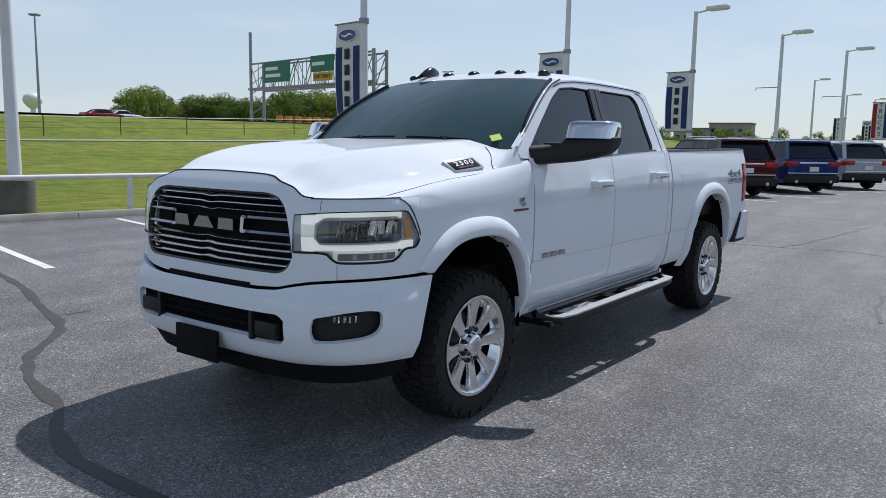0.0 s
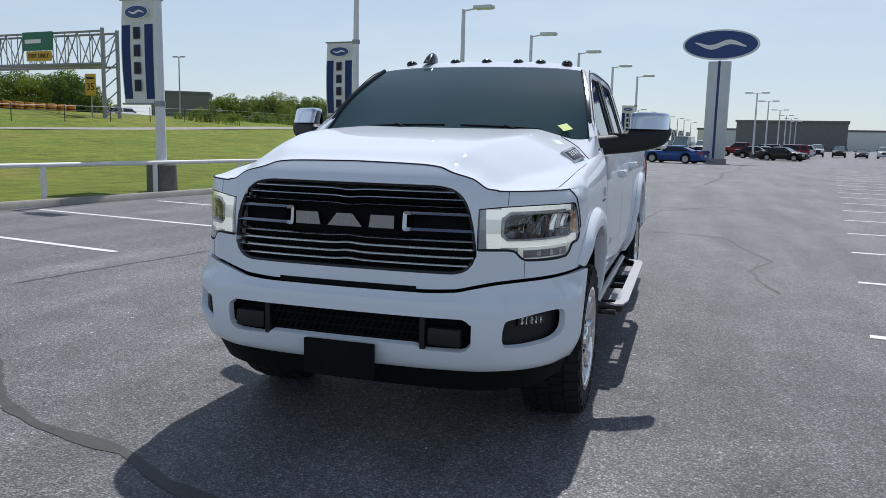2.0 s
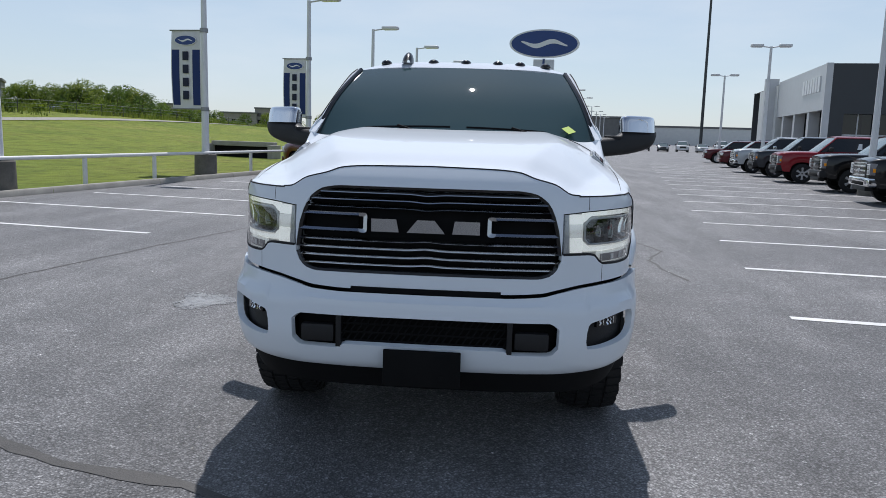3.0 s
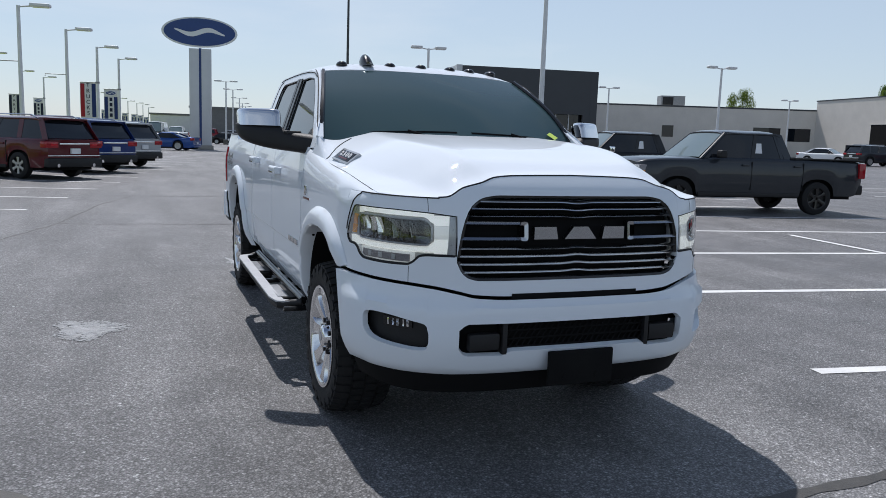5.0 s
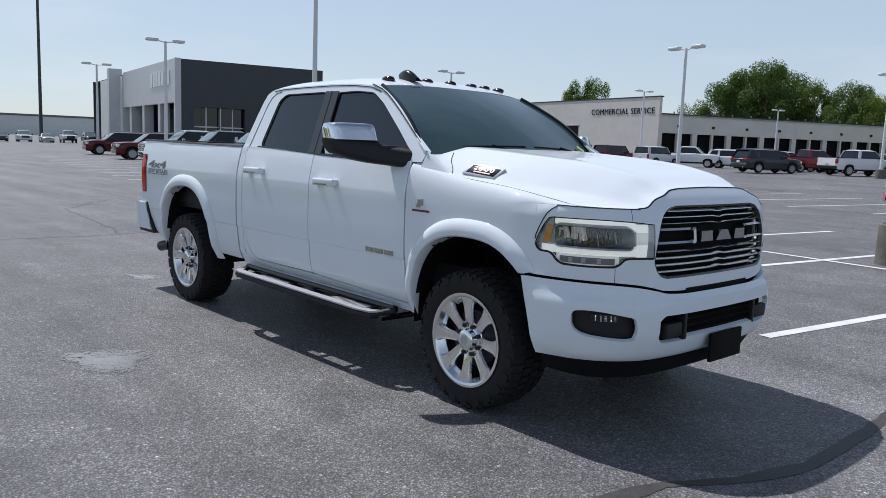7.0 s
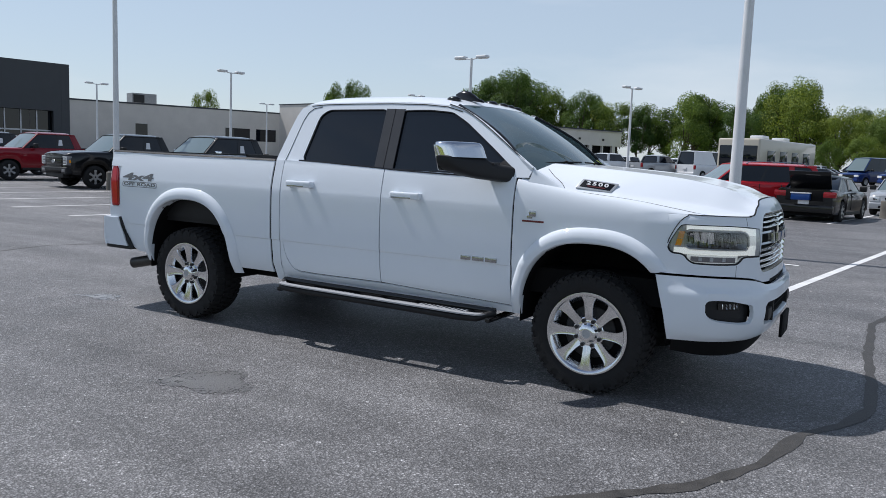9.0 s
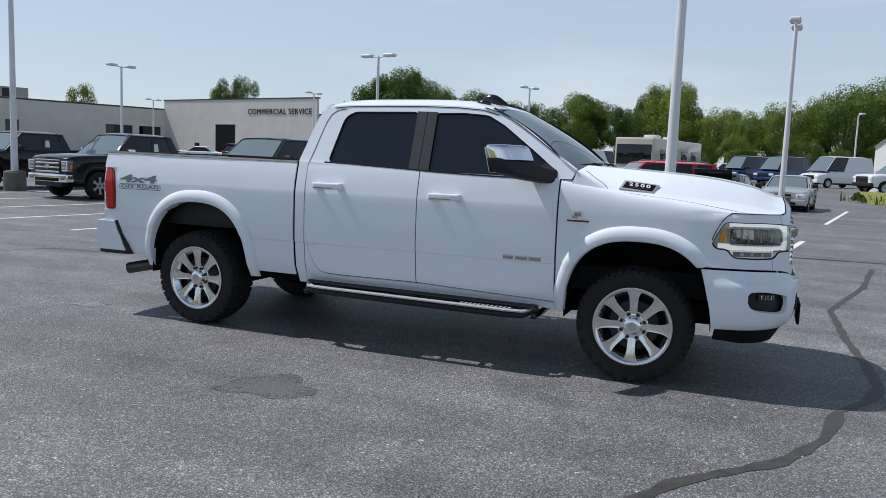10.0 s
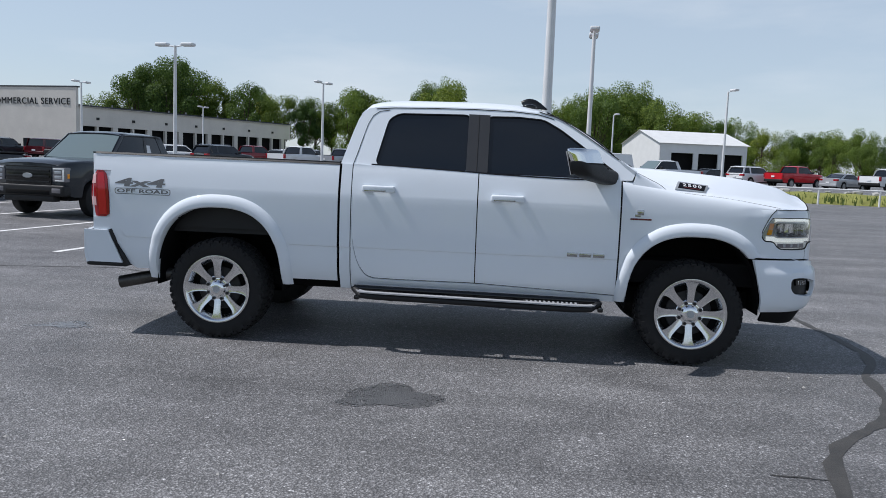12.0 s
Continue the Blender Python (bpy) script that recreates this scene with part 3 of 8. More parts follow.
QT = span(0, QS[-1], 600)
QX, QY = [plan_x(q) for q in QT], [plan_y(q) for q in QT]


def q_in(values, v):
    i = next((k for k in range(1, len(values)) if values[k] >= v), len(values) - 1)
    d = values[i] - values[i - 1]
    return QT[i - 1] + (QT[i] - QT[i - 1]) * min(1.0, max(0.0, (v - values[i - 1]) / d if d else 0.0))


@functools.cache
def q_at_x(x):
    return q_in(QX, abs(x))


@functools.cache
def q_at_y(y):
    return q_in(QY, y)


lean = C((0.3, 0.04), (0.47, 0.01), (0.62, -0.01), (0.8, 0.0), (1.05, 0.0), (1.2, 0.02), (1.28, 0.05), (1.36, 0.11))


def shoulder(y, z):
    """How far the top of the fender's front corner leans in."""
    return 0.016 * min(1.0, max(0.0, (-0.15 - y) / 0.3)) * min(1.0, max(0.0, (y + 0.80) / 0.2)) * (min(0.0475, max(0.0, z - 1.20)) / 0.0475) ** 2


def front(q, z, off=0.0):
    """A point of the nose: q runs round it from the middle, off stands out from it."""
    s, a = (1 if q >= 0 else -1), abs(q)
    e = 0.004
    tx, ty = plan_x(a + e) - plan_x(a - e if a > e else 0), plan_y(a + e) - plan_y(a - e if a > e else 0)
    n = math.hypot(tx, ty) or 1
    nx, ny = ty / n, -tx / n
    if a < e:
        nx, ny = 0.0, -1.0
    back = min(1.0, max(0.0, (-0.35 - plan_y(a)) / 0.4))
    side = min(1.0, max(0.0, (plan_y(a) + 0.70) / 0.2))
    px = plan_x(a) * (1 + side * (body_x(max(z, 0.87)) / 0.968 - 1)) - shoulder(plan_y(a), z)
    return (s * (px + nx * off), plan_y(a) + ny * off + lean(z) * back, z)


body_x = C((0.42, 0.85), (0.50, 0.885), (0.555, 0.918), (0.60, 0.934), (0.70, 0.950), (0.802, 0.957), (0.811, 0.965), (1.0, 0.970), (1.16, 0.9695), (1.222, 0.967), (1.245, 0.9635), (1.33, 0.948), (1.41, 0.929), (1.46, 0.912))
hood_line = C((0, 1.350), (0.30, 1.344), (0.39, 1.336), (0.46, 1.312), (0.55, 1.288), (0.625, 1.247), (0.70, 1.242), (0.80, 1.243), (0.863, 1.246))
grille_top = C((0, 1.262), (0.38, 1.262), (0.46, 1.252), (0.52, 1.215), (0.555, 1.15), (0.58, 1.05), (0.587, 0.99))
grille_bot = C((0, 0.882), (0.48, 0.882), (0.53, 0.892), (0.565, 0.918), (0.587, 0.965))
# the headlight's outline over the way round the nose
lamp_top = C((0.59, 1.168), (0.73, 1.181), (0.90, 1.187), (1.13, 1.187), (1.158, 1.182), (1.18, 1.160), (1.21, 1.115), (1.235, 1.070), (1.2425, 1.048))
lamp_bot = C((0.59, 0.990), (0.715, 0.990), (0.755, 0.985), (0.785, 0.958), (0.815, 0.944), (0.95, 0.941), (1.075, 0.944), (1.115, 0.962), (1.14, 0.990), (1.165, 1.000), (1.205, 1.002), (1.230, 1.016), (1.2425, 1.040))
bump_top = C((0, 0.80), (0.34, 0.80), (0.50, 0.808), (0.58, 0.826), (0.68, 0.845), (0.80, 0.856), (0.97, 0.862))
fender_x = C((-0.739, 0.863), (-0.6, 0.876), (-0.5, 0.884), (-0.2, 0.896), (0.1, 0.900), (0.35, 0.898), (0.6, 0.892))
fender_z = C((-0.739, 1.247), (-0.5, 1.281), (-0.2, 1.320), (0.1, 1.346), (0.3, 1.375), (0.6, 1.430))
belt = C((0.5, 1.432), (0.95, 1.415), (1.6, 1.43), (1.77, 1.44), (2.52, 1.468), (2.8, 1.472))


def house_x(z):
    return 0.908 - 0.333 * (z - 1.44)


def wrapped(bm, s):
    """Lays flat lettering on the curved side of the bed."""
    for v in bm.verts:
        v.co.x = s * (body_x(v.co.z) + 0.0015 + (abs(v.co.x) - 0.9672))
    return bm


truck = thing("pickup", "white crew cab heavy-duty pickup with chrome grille, standing on asphalt", "pickup truck")


def arch(cy, hw, top, z0=0.45, n=2.5, steps=33, a0=0.0, a1=180.0):
    out = []
    for a in span(radians(a0), radians(a1), steps):
        c, s = math.cos(a), math.sin(a)
        out.append((cy - hw * math.copysign(abs(c) ** (2 / n), c), z0 + (top - z0) * abs(s) ** (2 / n)))
    return out


def arch_floor(cy, hw, top, z0=0.45, n=2.5):
    def f(y):
        d = abs(y - cy) / hw
        return z0 if d >= 1 else z0 + (top - z0) * (1 - d ** n) ** (1 / n)
    return f


FA, RA_ = (-0.005, 0.505, 1.015), (3.785, 0.520, 1.080)
fa, ra = arch_floor(FA[0], 0.545, 1.065), arch_floor(RA_[0], 0.565, 1.135)


def side_x(y, z):
    return body_x(z) * (plan_x(q_at_y(y)) / 0.968 if y < -0.05 else 1.0)


def column(s, y, lo, hi, n=16, inset=0.0):
    zs = sorted(span(lo, hi, n) + [min(hi, max(lo, z)) for z in (0.800, 0.803, 0.810, 0.813, 1.22, 1.235, 1.25)])
    return [(s * (side_x(y, z) - inset), y, z) for z in zs]


def nose(q0, q1, lo, hi, n=5, off=None, steps=40):
    """Part of the nose between two heights given over |x|."""
    rows = []
    for q in span(q0, q1, steps):
        x = plan_x(abs(q))
        a, b = lo(x), hi(x)
        rows.append([front(q, z, off(z) if off else 0.0) for z in span(a, max(b, a), n)])
    return rows


def nose_q(q0, q1, lo, hi, n=5, off=0.0, steps=40):
    """Part of the nose between two heights given over the way round it."""
    return [[front(q, z, off) for z in span(lo(abs(q)), max(hi(abs(q)), lo(abs(q)) + 0.0002), n)] for q in span(q0, q1, steps)]


# front panel round the grille and the lamps
qg, ql = q_at_x(0.587), q_at_x(0.590)
qe = 1.2425
y_split = plan_y(qe)
over_bumper = lambda q: bump_top(plan_x(q)) + 0.012
under_hood = lambda q: hood_line(plan_x(q))
rows_list = [nose(-qg, qg, grille_top, hood_line, 7, None, 70), nose(-qg, qg, lambda x: bump_top(x) + 0.012, grille_bot, 6, None, 70)]
for s in (-1, 1):
    rows_list += [nose_q(s * qg, s * ql, over_bumper, lamp_bot, 8, 0.0, 3), nose_q(s * qg, s * ql, lamp_top, under_hood, 6, 0.0, 3), nose_q(s * ql, s * qe, lamp_top, under_hood, 6, 0.0, 48), nose_q(s * ql, s * qe, over_bumper, lamp_bot, 7, 0.0, 48)]
front_panel = part("front_panel", skin(rows_list, (0, -1, 0), 0.035), "white_paint", truck)

# grille: dark well, chrome bars with a shallow wave, brackets and emblem
grille = part("grille", skin([nose(-qg, qg, grille_bot, grille_top, 10, lambda z: -0.06, 60)], (0, -1, 0), 0.02), "matte_black", truck, "black grille with chrome bars")
rim_rows = []
for q in span(-qg, qg, 80):
    x = plan_x(abs(q))
    rim_rows.append((q, grille_bot(x), grille_top(x)))
bm = bmesh.new()
for k in (1, 2):
    tube(bm, [front(r[0], r[k], -0.018) for r in rim_rows], 0.016, 8)
part("grille_surround", bm, "black_gloss", grille)
for z, gap in ((1.238, 0), (1.207, 0), (1.173, 0), (1.1385, 0.272), (1.0695, 0.272), (1.028, 0), (0.992, 0), (0.956, 0), (0.920, 0)):
    for lo_q, hi_q in (((-1, 1),) if not gap else ((-1, -gap), (gap, 1))):
        lim = max(x for x in span(0.30, 0.586, 120) if grille_bot(x) + 0.008 < z < grille_top(x) - 0.006)
        x0, x1 = max(-lim, lo_q), min(lim, hi_q)
        rows = []
        for x in span(x0, x1, 44):
            q = math.copysign(q_at_x(x), x)
            w = 0.006 * math.exp(-(x / 0.05) ** 2) * (1 if z > 1.1 else -1) if not gap else 0
            zz = z - w
            h2 = 0.0075
            rows.append([front(q, zz - h2, -0.045), front(q, zz - h2, -0.008), front(q, zz - h2 * 0.5, -0.003), front(q, zz + h2 * 0.9, -0.012 if gap else -0.018), front(q, zz + h2, -0.045)])
        part("chrome_bar", skin([rows], (0, -1, 0)), "satin_chrome" if gap else "chrome", grille)
for s in (-1, 1):
    bm = bmesh.new()
    outer, inner = rounded([(0.262, 1.061), (0.300, 1.061), (0.300, 1.147), (0.262, 1.147)], 0.014), rounded([(0.279, 1.077), (0.301, 1.077), (0.301, 1.131), (0.279, 1.131)], 0.006)
    ring = [bm.verts.new(front(s * q_at_x(x), z, 0.001)) for x, z in outer]
    hole = [bm.verts.new(front(s * q_at_x(x), z, -0.004)) for x, z in inner]
    deep = [bm.verts.new(front(s * q_at_x(x), z, -0.035)) for x, z in inner]
    rim = [bm.verts.new(front(s * q_at_x(x), z, -0.035)) for x, z in outer]
    n = len(ring)
    for i in range(n):
        j = (i + 1) % n
        for a, b in ((ring, hole), (hole, deep), (rim, ring)):
            bm.faces.new((a[i], a[j], b[j], b[i]))
    part("chrome_bracket", bm, "satin_chrome", grille)


def emblem(outline, holes, x0, scale):
    bm = bmesh.new()
    plate(bm, [(x0 + x * scale, 1.070 + z * 0.056) for x, z in outline], [[(x0 + x * scale, 1.070 + z * 0.056) for x, z in h] for h in holes], lambda x, z: (x, -1.046 + 0.03 * x * x, z), (0, 0.03, 0))
    return bm


# three plain slanted chrome blocks stand for the maker's name
for x0, outline in ((-0.240, [(0, 0), (0, 1), (0.92, 1), (1.02, 0)]), (-0.085, [(0, 0), (0.30, 1), (0.80, 1), (1.10, 0)]), (0.112, [(0, 0), (0.08, 1), (1, 1), (1, 0)])):
    part("emblem_block", emblem(outline, [], x0, 0.118 if x0 != -0.085 else 0.150), "satin_chrome", grille, "plain chrome emblem block")

# lamps
for s in (-1, 1):
    hl = part("headlight", skin([nose_q(s * ql, s * qe, lamp_bot, lamp_top, 12, -0.052, 44)], (0, -1, 0), 0.02), "bowl", truck, "clear headlight with a white C-shaped light guide")
    for fn, r, sh in ((lamp_top, 0.0050, -0.001), (lamp_bot, 0.0072, 0.001)):
        part("seal", tube(bmesh.new(), [front(s * q, fn(q) + sh, -0.005) for q in span(ql + 0.004, qe, 60)], r, 6), "gap", hl)
    # the C of the light guide round the bowl: blocks at the inner end, bars above and below
    qb0, qb1 = 0.704, 1.136
    bowl_top, bowl_bot = C((qb0, 1.118), (qb0 + 0.012, 1.134), (qb0 + 0.045, 1.147), (1.10, 1.149), (1.125, 1.142), (qb1, 1.128)), C((qb0, 1.062), (qb0 + 0.010, 1.044), (qb0 + 0.030, 1.035), (1.11, 1.038), (qb1, 1.052))
    slant = lambda z: 0.030 - 0.06 * (z - 1.08)
    sliver = [[front(s * (ql + 0.004 + slant(z) * f), z, -0.004 - 0.010 * f) for f in (0, 0.5, 1)] for z in span(0.997, 1.164, 8)]
    part("inner_shield", skin([sliver], (0, -1, 0), 0.008), "silver", hl, "silver sliver at the inner end of the lamp")
    inner = lambda a, b: [[front(s * (ql + 0.006 + slant(z) + (qb0 - 0.010 - ql - 0.006 - slant(z)) * f), z, -0.012) for f in span(0, 1, 4)] for z in span(a, b, 4)]
    top_bar = [[front(s * q, z, o) for z, o in ((lamp_top(q) - 0.008, -0.026), (lamp_top(q) - 0.011, -0.011), (bowl_top(max(q, qb0)) + 0.012, -0.011), (bowl_top(max(q, qb0)) + 0.008, -0.030))] for q in span(qb0 - 0.010, 1.128, 30)]
    low_bar = [[front(s * q, z, o) for z, o in ((bowl_bot(min(max(q, qb0), qb1)) - 0.008, -0.030), (bowl_bot(min(max(q, qb0), qb1)) - 0.012, -0.010), (1.006, -0.010), (0.999, -0.026))] for q in span(qb0 - 0.010, 1.205, 34)]
    part("light_guide", skin([inner(1.122, 1.166), top_bar], (0, -1, 0), 0.006), "guide", hl, "lit white light guide")
    part("light_guide", skin([inner(0.998, 1.062), low_bar], (0, -1, 0), 0.006), "guide", hl)
    part("guide_gap", skin([inner(1.063, 1.121)], (0, -1, 0), 0.008), "bezel", hl, "grey part of the shield with a faint added glow")
    # bright ring round the bowl, then the smoky bowl itself
    ring = [(q, bowl_top(q)) for q in span(qb0, qb1, 30)] + [(q, bowl_bot(q)) for q in span(qb1, qb0, 30)]
    ring.append(ring[0])
    part("bowl_frame", tube(bmesh.new(), [front(s * q, z, -0.012) for q, z in ring], 0.0050, 6), "silver", hl, "thin bright ring round the bowl")
    rows = []
    for q in span(qb0, qb1, 26):
        a, b = bowl_bot(q), bowl_top(q)
        deep = 0.030 * min(1.0, 6 * (q - qb0) / (qb1 - qb0), 6 * (qb1 - q) / (qb1 - qb0))
        rows.append([front(s * q, a + (b - a) * f, -0.018 - deep * (1 - (2 * f - 1) ** 4)) for f in span(0, 1, 12)])
    part("reflector_bowl", skin([rows], (0, -1, 0)), "smoked_bowl", hl, "smoky lamp bowl")
    # row of small hollow mirrors with fins between them
    for k, (qc, w, z0, z1) in enumerate(((0.790, 0.016, 1.072, 1.122), (0.835, 0.020, 1.066, 1.128), (0.882, 0.021, 1.060, 1.134), (0.930, 0.021, 1.064, 1.138), (0.978, 0.020, 1.070, 1.140), (1.024, 0.019, 1.074, 1.140), (1.066, 0.016, 1.080, 1.138), (1.100, 0.012, 1.084, 1.132))):
        rows = [[front(s * (qc + w * u + 0.12 * (z - 1.1) * (-1) ** k), z, -0.040 + 0.017 * u * u + 0.012 * ((z - z0) / (z1 - z0)) ** 2) for u in span(-1, 1, 9)] for z in span(z0, z1, 9)]
        part("reflector_facet", skin([rows], (0, -1, 0)), "chrome" if k > 3 else "smoked_bowl", hl)
        part("fin", skin([[[front(s * (qc + w * 1.12 + 0.12 * (z - 1.1) * (-1) ** k), z, o) for o in (-0.046, -0.020)] for z in span(z0 - 0.008, z1, 4)]], (s, 0, 0), 0.002), "smoky_lens" if k % 2 else "lens", hl)
    part("end_reflector", skin([nose_q(s * 1.138, s * 1.236, lambda q: max(1.006, lamp_bot(q) + 0.006), lambda q: lamp_top(q) - 0.006, 5, -0.017, 14)], (0, -1, 0), 0.004), "silver", hl)
    part("lower_bay", skin([nose_q(s * 0.785, s * 1.122, lambda q: lamp_bot(q) + 0.006, lambda q: 0.998, 4, -0.021, 20)], (0, -1, 0), 0.004), "bezel", hl, "pale lower lamp bay with a faint added glow")
    cover = part("lens_cover", skin([nose_q(s * (ql + 0.004), s * (qe - 0.004), lambda q: lamp_bot(q) + 0.003, lambda q: lamp_top(q) - 0.003, 8, -0.002, 44)], (0, -1, 0), 0.003), "cover", hl, "clear moulded lamp cover")
    cover.visible_shadow = False
    for za, zb, mat in ((1.096, 1.142, "lens_peach"), (1.052, 1.094, "amber")):
        rows = [[front(s * (1.150 + 0.036 * f + 0.28 * (1.10 - z)), z, -0.010) for z in span(za, zb, 4)] for f in span(0, 1, 5)]
        part("side_marker", skin([rows], (s, -0.4, 0), 0.006), mat, hl, "amber side marker")
    rows = [[front(s * q, z, -0.014) for z in span(max(0.955, lamp_bot(q) + 0.010), 0.988, 3)] for q in span(0.808, 1.100, 18)]
    part("lower_lamp", skin([rows], (0, -1, 0), 0.006), "smoky_lens", hl, "greyish lower lamp lens")
    for q in (0.880, 0.960, 1.030):
        part("lower_facet", skin([[[front(s * (q + dq), z, -0.011) for z in span(0.960, 0.984, 3)] for dq in (0, 0.022)]], (0, -1, 0), 0.002), "silver", hl)
    part("panel_seam", tube(bmesh.new(), [front(s * q_at_x(0.775), z, -0.0006) for z in span(0.866, 0.940, 5)], 0.0016, 5), "gap", front_panel)
    part("panel_seam", tube(bmesh.new(), [front(s * q_at_x(0.702), z, -0.0006) for z in span(1.184, 1.240, 5)], 0.0016, 5), "gap", front_panel)

# bumper with its openings
push = C((0.44, -0.03), (0.47, 0.018), (0.55, 0.04), (0.66, 0.052), (0.735, 0.053), (0.772, 0.050), (0.786, 0.030), (0.845, 0.016), (0.87, 0.010))
qi, qa, qb, qz = q_at_x(0.575), q_at_x(0.688), q_at_x(0.894), q_at_y(-0.435)
intake_top, intake_bot = C((0, 0.702), (0.54, 0.700), (0.575, 0.672)), C((0, 0.572), (0.34, 0.572), (0.385, 0.552), (0.545, 0.552), (0.575, 0.585))
fog_top = C((0.688, 0.650), (0.692, 0.678), (0.704, 0.694), (0.735, 0.703), (0.860, 0.727), (0.884, 0.722), (0.892, 0.708), (0.894, 0.695))
fog_bot = C((0.688, 0.612), (0.692, 0.588), (0.704, 0.575), (0.73, 0.573), (0.845, 0.588), (0.872, 0.600), (0.888, 0.622), (0.894, 0.650))
flat = lambda v: (lambda x: v)
rl = [nose(-qi, qi, intake_top, bump_top, 7, push, 60), nose(-qi, qi, flat(0.452), intake_bot, 7, push, 60)]
for s in (-1, 1):
    mid_rows = []
    for q in span(s * qi, s * qa, 10):
        x = plan_x(abs(q))
        f = (x - 0.575) / 0.113
        lo_z, hi_z = 0.585 + 0.027 * f, 0.672 - 0.022 * f
        mid_rows.append([front(q, z, push(z)) for z in span(0.452, lo_z, 7) + span(lo_z, hi_z, 5)[1:-1] + span(hi_z, bump_top(x), 7)])
    rl += [mid_rows, nose(s * qa, s * qb, fog_top, bump_top, 7, push, 40), nose(s * qa, s * qb, flat(0.452), fog_bot, 7, push, 40)]
    rows = []
    for f in span(0, 1, 16):
        x = plan_x(qb + (qz - qb) * f)
        row = []
        for z in span(0.452, 0.650, 7) + span(0.650, 0.695, 4)[1:-1] + span(0.695, bump_top(x), 7):
            end = q_at_y(-0.435 - 0.095 * (0.865 - z) / 0.41)
            row.append(front(s * (qb + (end - qb) * f), z, push(z) + f * f * (min(0.036, 0.036 - 0.02 * max(0.0, 0.56 - z) / 0.1) - push(z)) - 0.022 * f * max(0.0, (0.56 - z) / 0.11) ** 2))
        rows.append(row)
    rl.append(rows)
bumper = part("front_bumper", skin(rl, (0, -1, 0), 0.03), "white_paint", truck)
part("bumper_well", skin([nose(-qi * 1.02, qi * 1.02, flat(0.545), flat(0.71), 4, lambda z: -0.03, 30)], (0, -1, 0)), "matte_black", bumper)
bm = bmesh.new()
for x in span(-0.36, 0.36, 25):
    for z in (0.602, 0.640, 0.678):
        sh = 0.015 if z == 0.640 else 0
        tube(bm, [(x + sh - 0.012, -1.045, z - 0.018), (x + sh + 0.012, -1.045, z + 0.018)], 0.004, 5)
for z in (0.584, 0.621, 0.659, 0.696):
    tube(bm, [(-0.38, -1.045, z), (0.38, -1.045, z)], 0.005, 5)
part("mesh_screen", bm, "matte_black", bumper, "black honeycomb screen")
for s in (-1, 1):
    part("tow_hook_cover", boxes((s * 0.47 - 0.075, s * 0.47 + 0.075, -1.065, -1.02, 0.575, 0.655, 0.015)), "black_plastic", bumper)
    part("divider", boxes((s * 0.375 - 0.012, s * 0.375 + 0.012, -1.07, -1.02, 0.556, 0.70, 0.004)), "black_plastic", bumper)
    rows = [[front(s * q, z, -0.002) for z in span(0.567, 0.735, 5)] for q in span(qa - 0.01, qb + 0.012, 12)]
    fog = part("fog_light", skin([rows], (0, -1, 0), 0.01), "black_plastic", bumper, "black fog light housing")
    rows = [[front(s * q, zz, 0.012) for zz in span(0.662, 0.704, 3)] for q in span(q_at_x(0.755), q_at_x(0.852), 8)]
    lens = part("fog_lens", skin([rows], (0, -1, 0), 0.02), "black_gloss", fog, "dark fog lamp lens with bright facets")
    for k, wd in enumerate((0.010, 0.005, 0.012, 0.008, 0.006)):
        q0 = q_at_x(0.766 + 0.017 * k)
        rows = [[front(s * q, zz, 0.015 + 0.004 * math.sin(300 * zz + k)) for zz in span(0.668, 0.698, 4)] for q in span(q0, q0 + wd, 3)]
        part("fog_facet", skin([rows], (0, -1, 0), 0.004), "chrome", lens)
part("valance", skin([nose(-q_at_y(-0.56), q_at_y(-0.56), C((0, 0.345), (0.70, 0.345), (0.86, 0.350), (0.95, 0.375)), flat(0.46), 6, C((0.3, -0.075), (0.40, -0.035), (0.46, -0.012)), 50)], (0, -1, 0), 0.02), "matte_black", truck)
bm = boxes((-0.169, 0.169, -1.112, -1.092, 0.405, 0.565, 0.006))
plate_b = part("plate_bracket", bm, "matte_black", bumper, "empty black licence plate bracket")
for x in (-0.085, 0.085):
    part("bracket_hole", tube(bmesh.new(), [(x, -1.109, 0.445), (x, -1.1145, 0.445)], 0.014, 10), "matte_black", plate_b)
part("air_slot", skin([nose(-q_at_x(0.33), q_at_x(0.33), flat(0.800), flat(0.823), 2, lambda z: 0.003, 20)], (0, -1, 0), 0.01), "matte_black", front_panel)

# hood
dome_in, dome_out = C((0, 0.46), (0.15, 0.52), (0.35, 0.60), (0.6, 0.66), (1, 0.62)), C((0, 0.73), (0.15, 0.80), (0.35, 0.905), (0.55, 0.965), (0.7, 0.975), (1, 0.975))


@functools.cache
def dome_at(v):
    a, b = dome_in(v), dome_out(v)
    return C((0, 0.955), (a * 0.6, 0.968), (a * 0.94, 0.998), (a, 0.985), (a + 0.18 * (b - a), 0.86), (b - 0.10 * (b - a), 0.20), (b, 0.115 if v < 0.5 else 0.06), (1, 0))


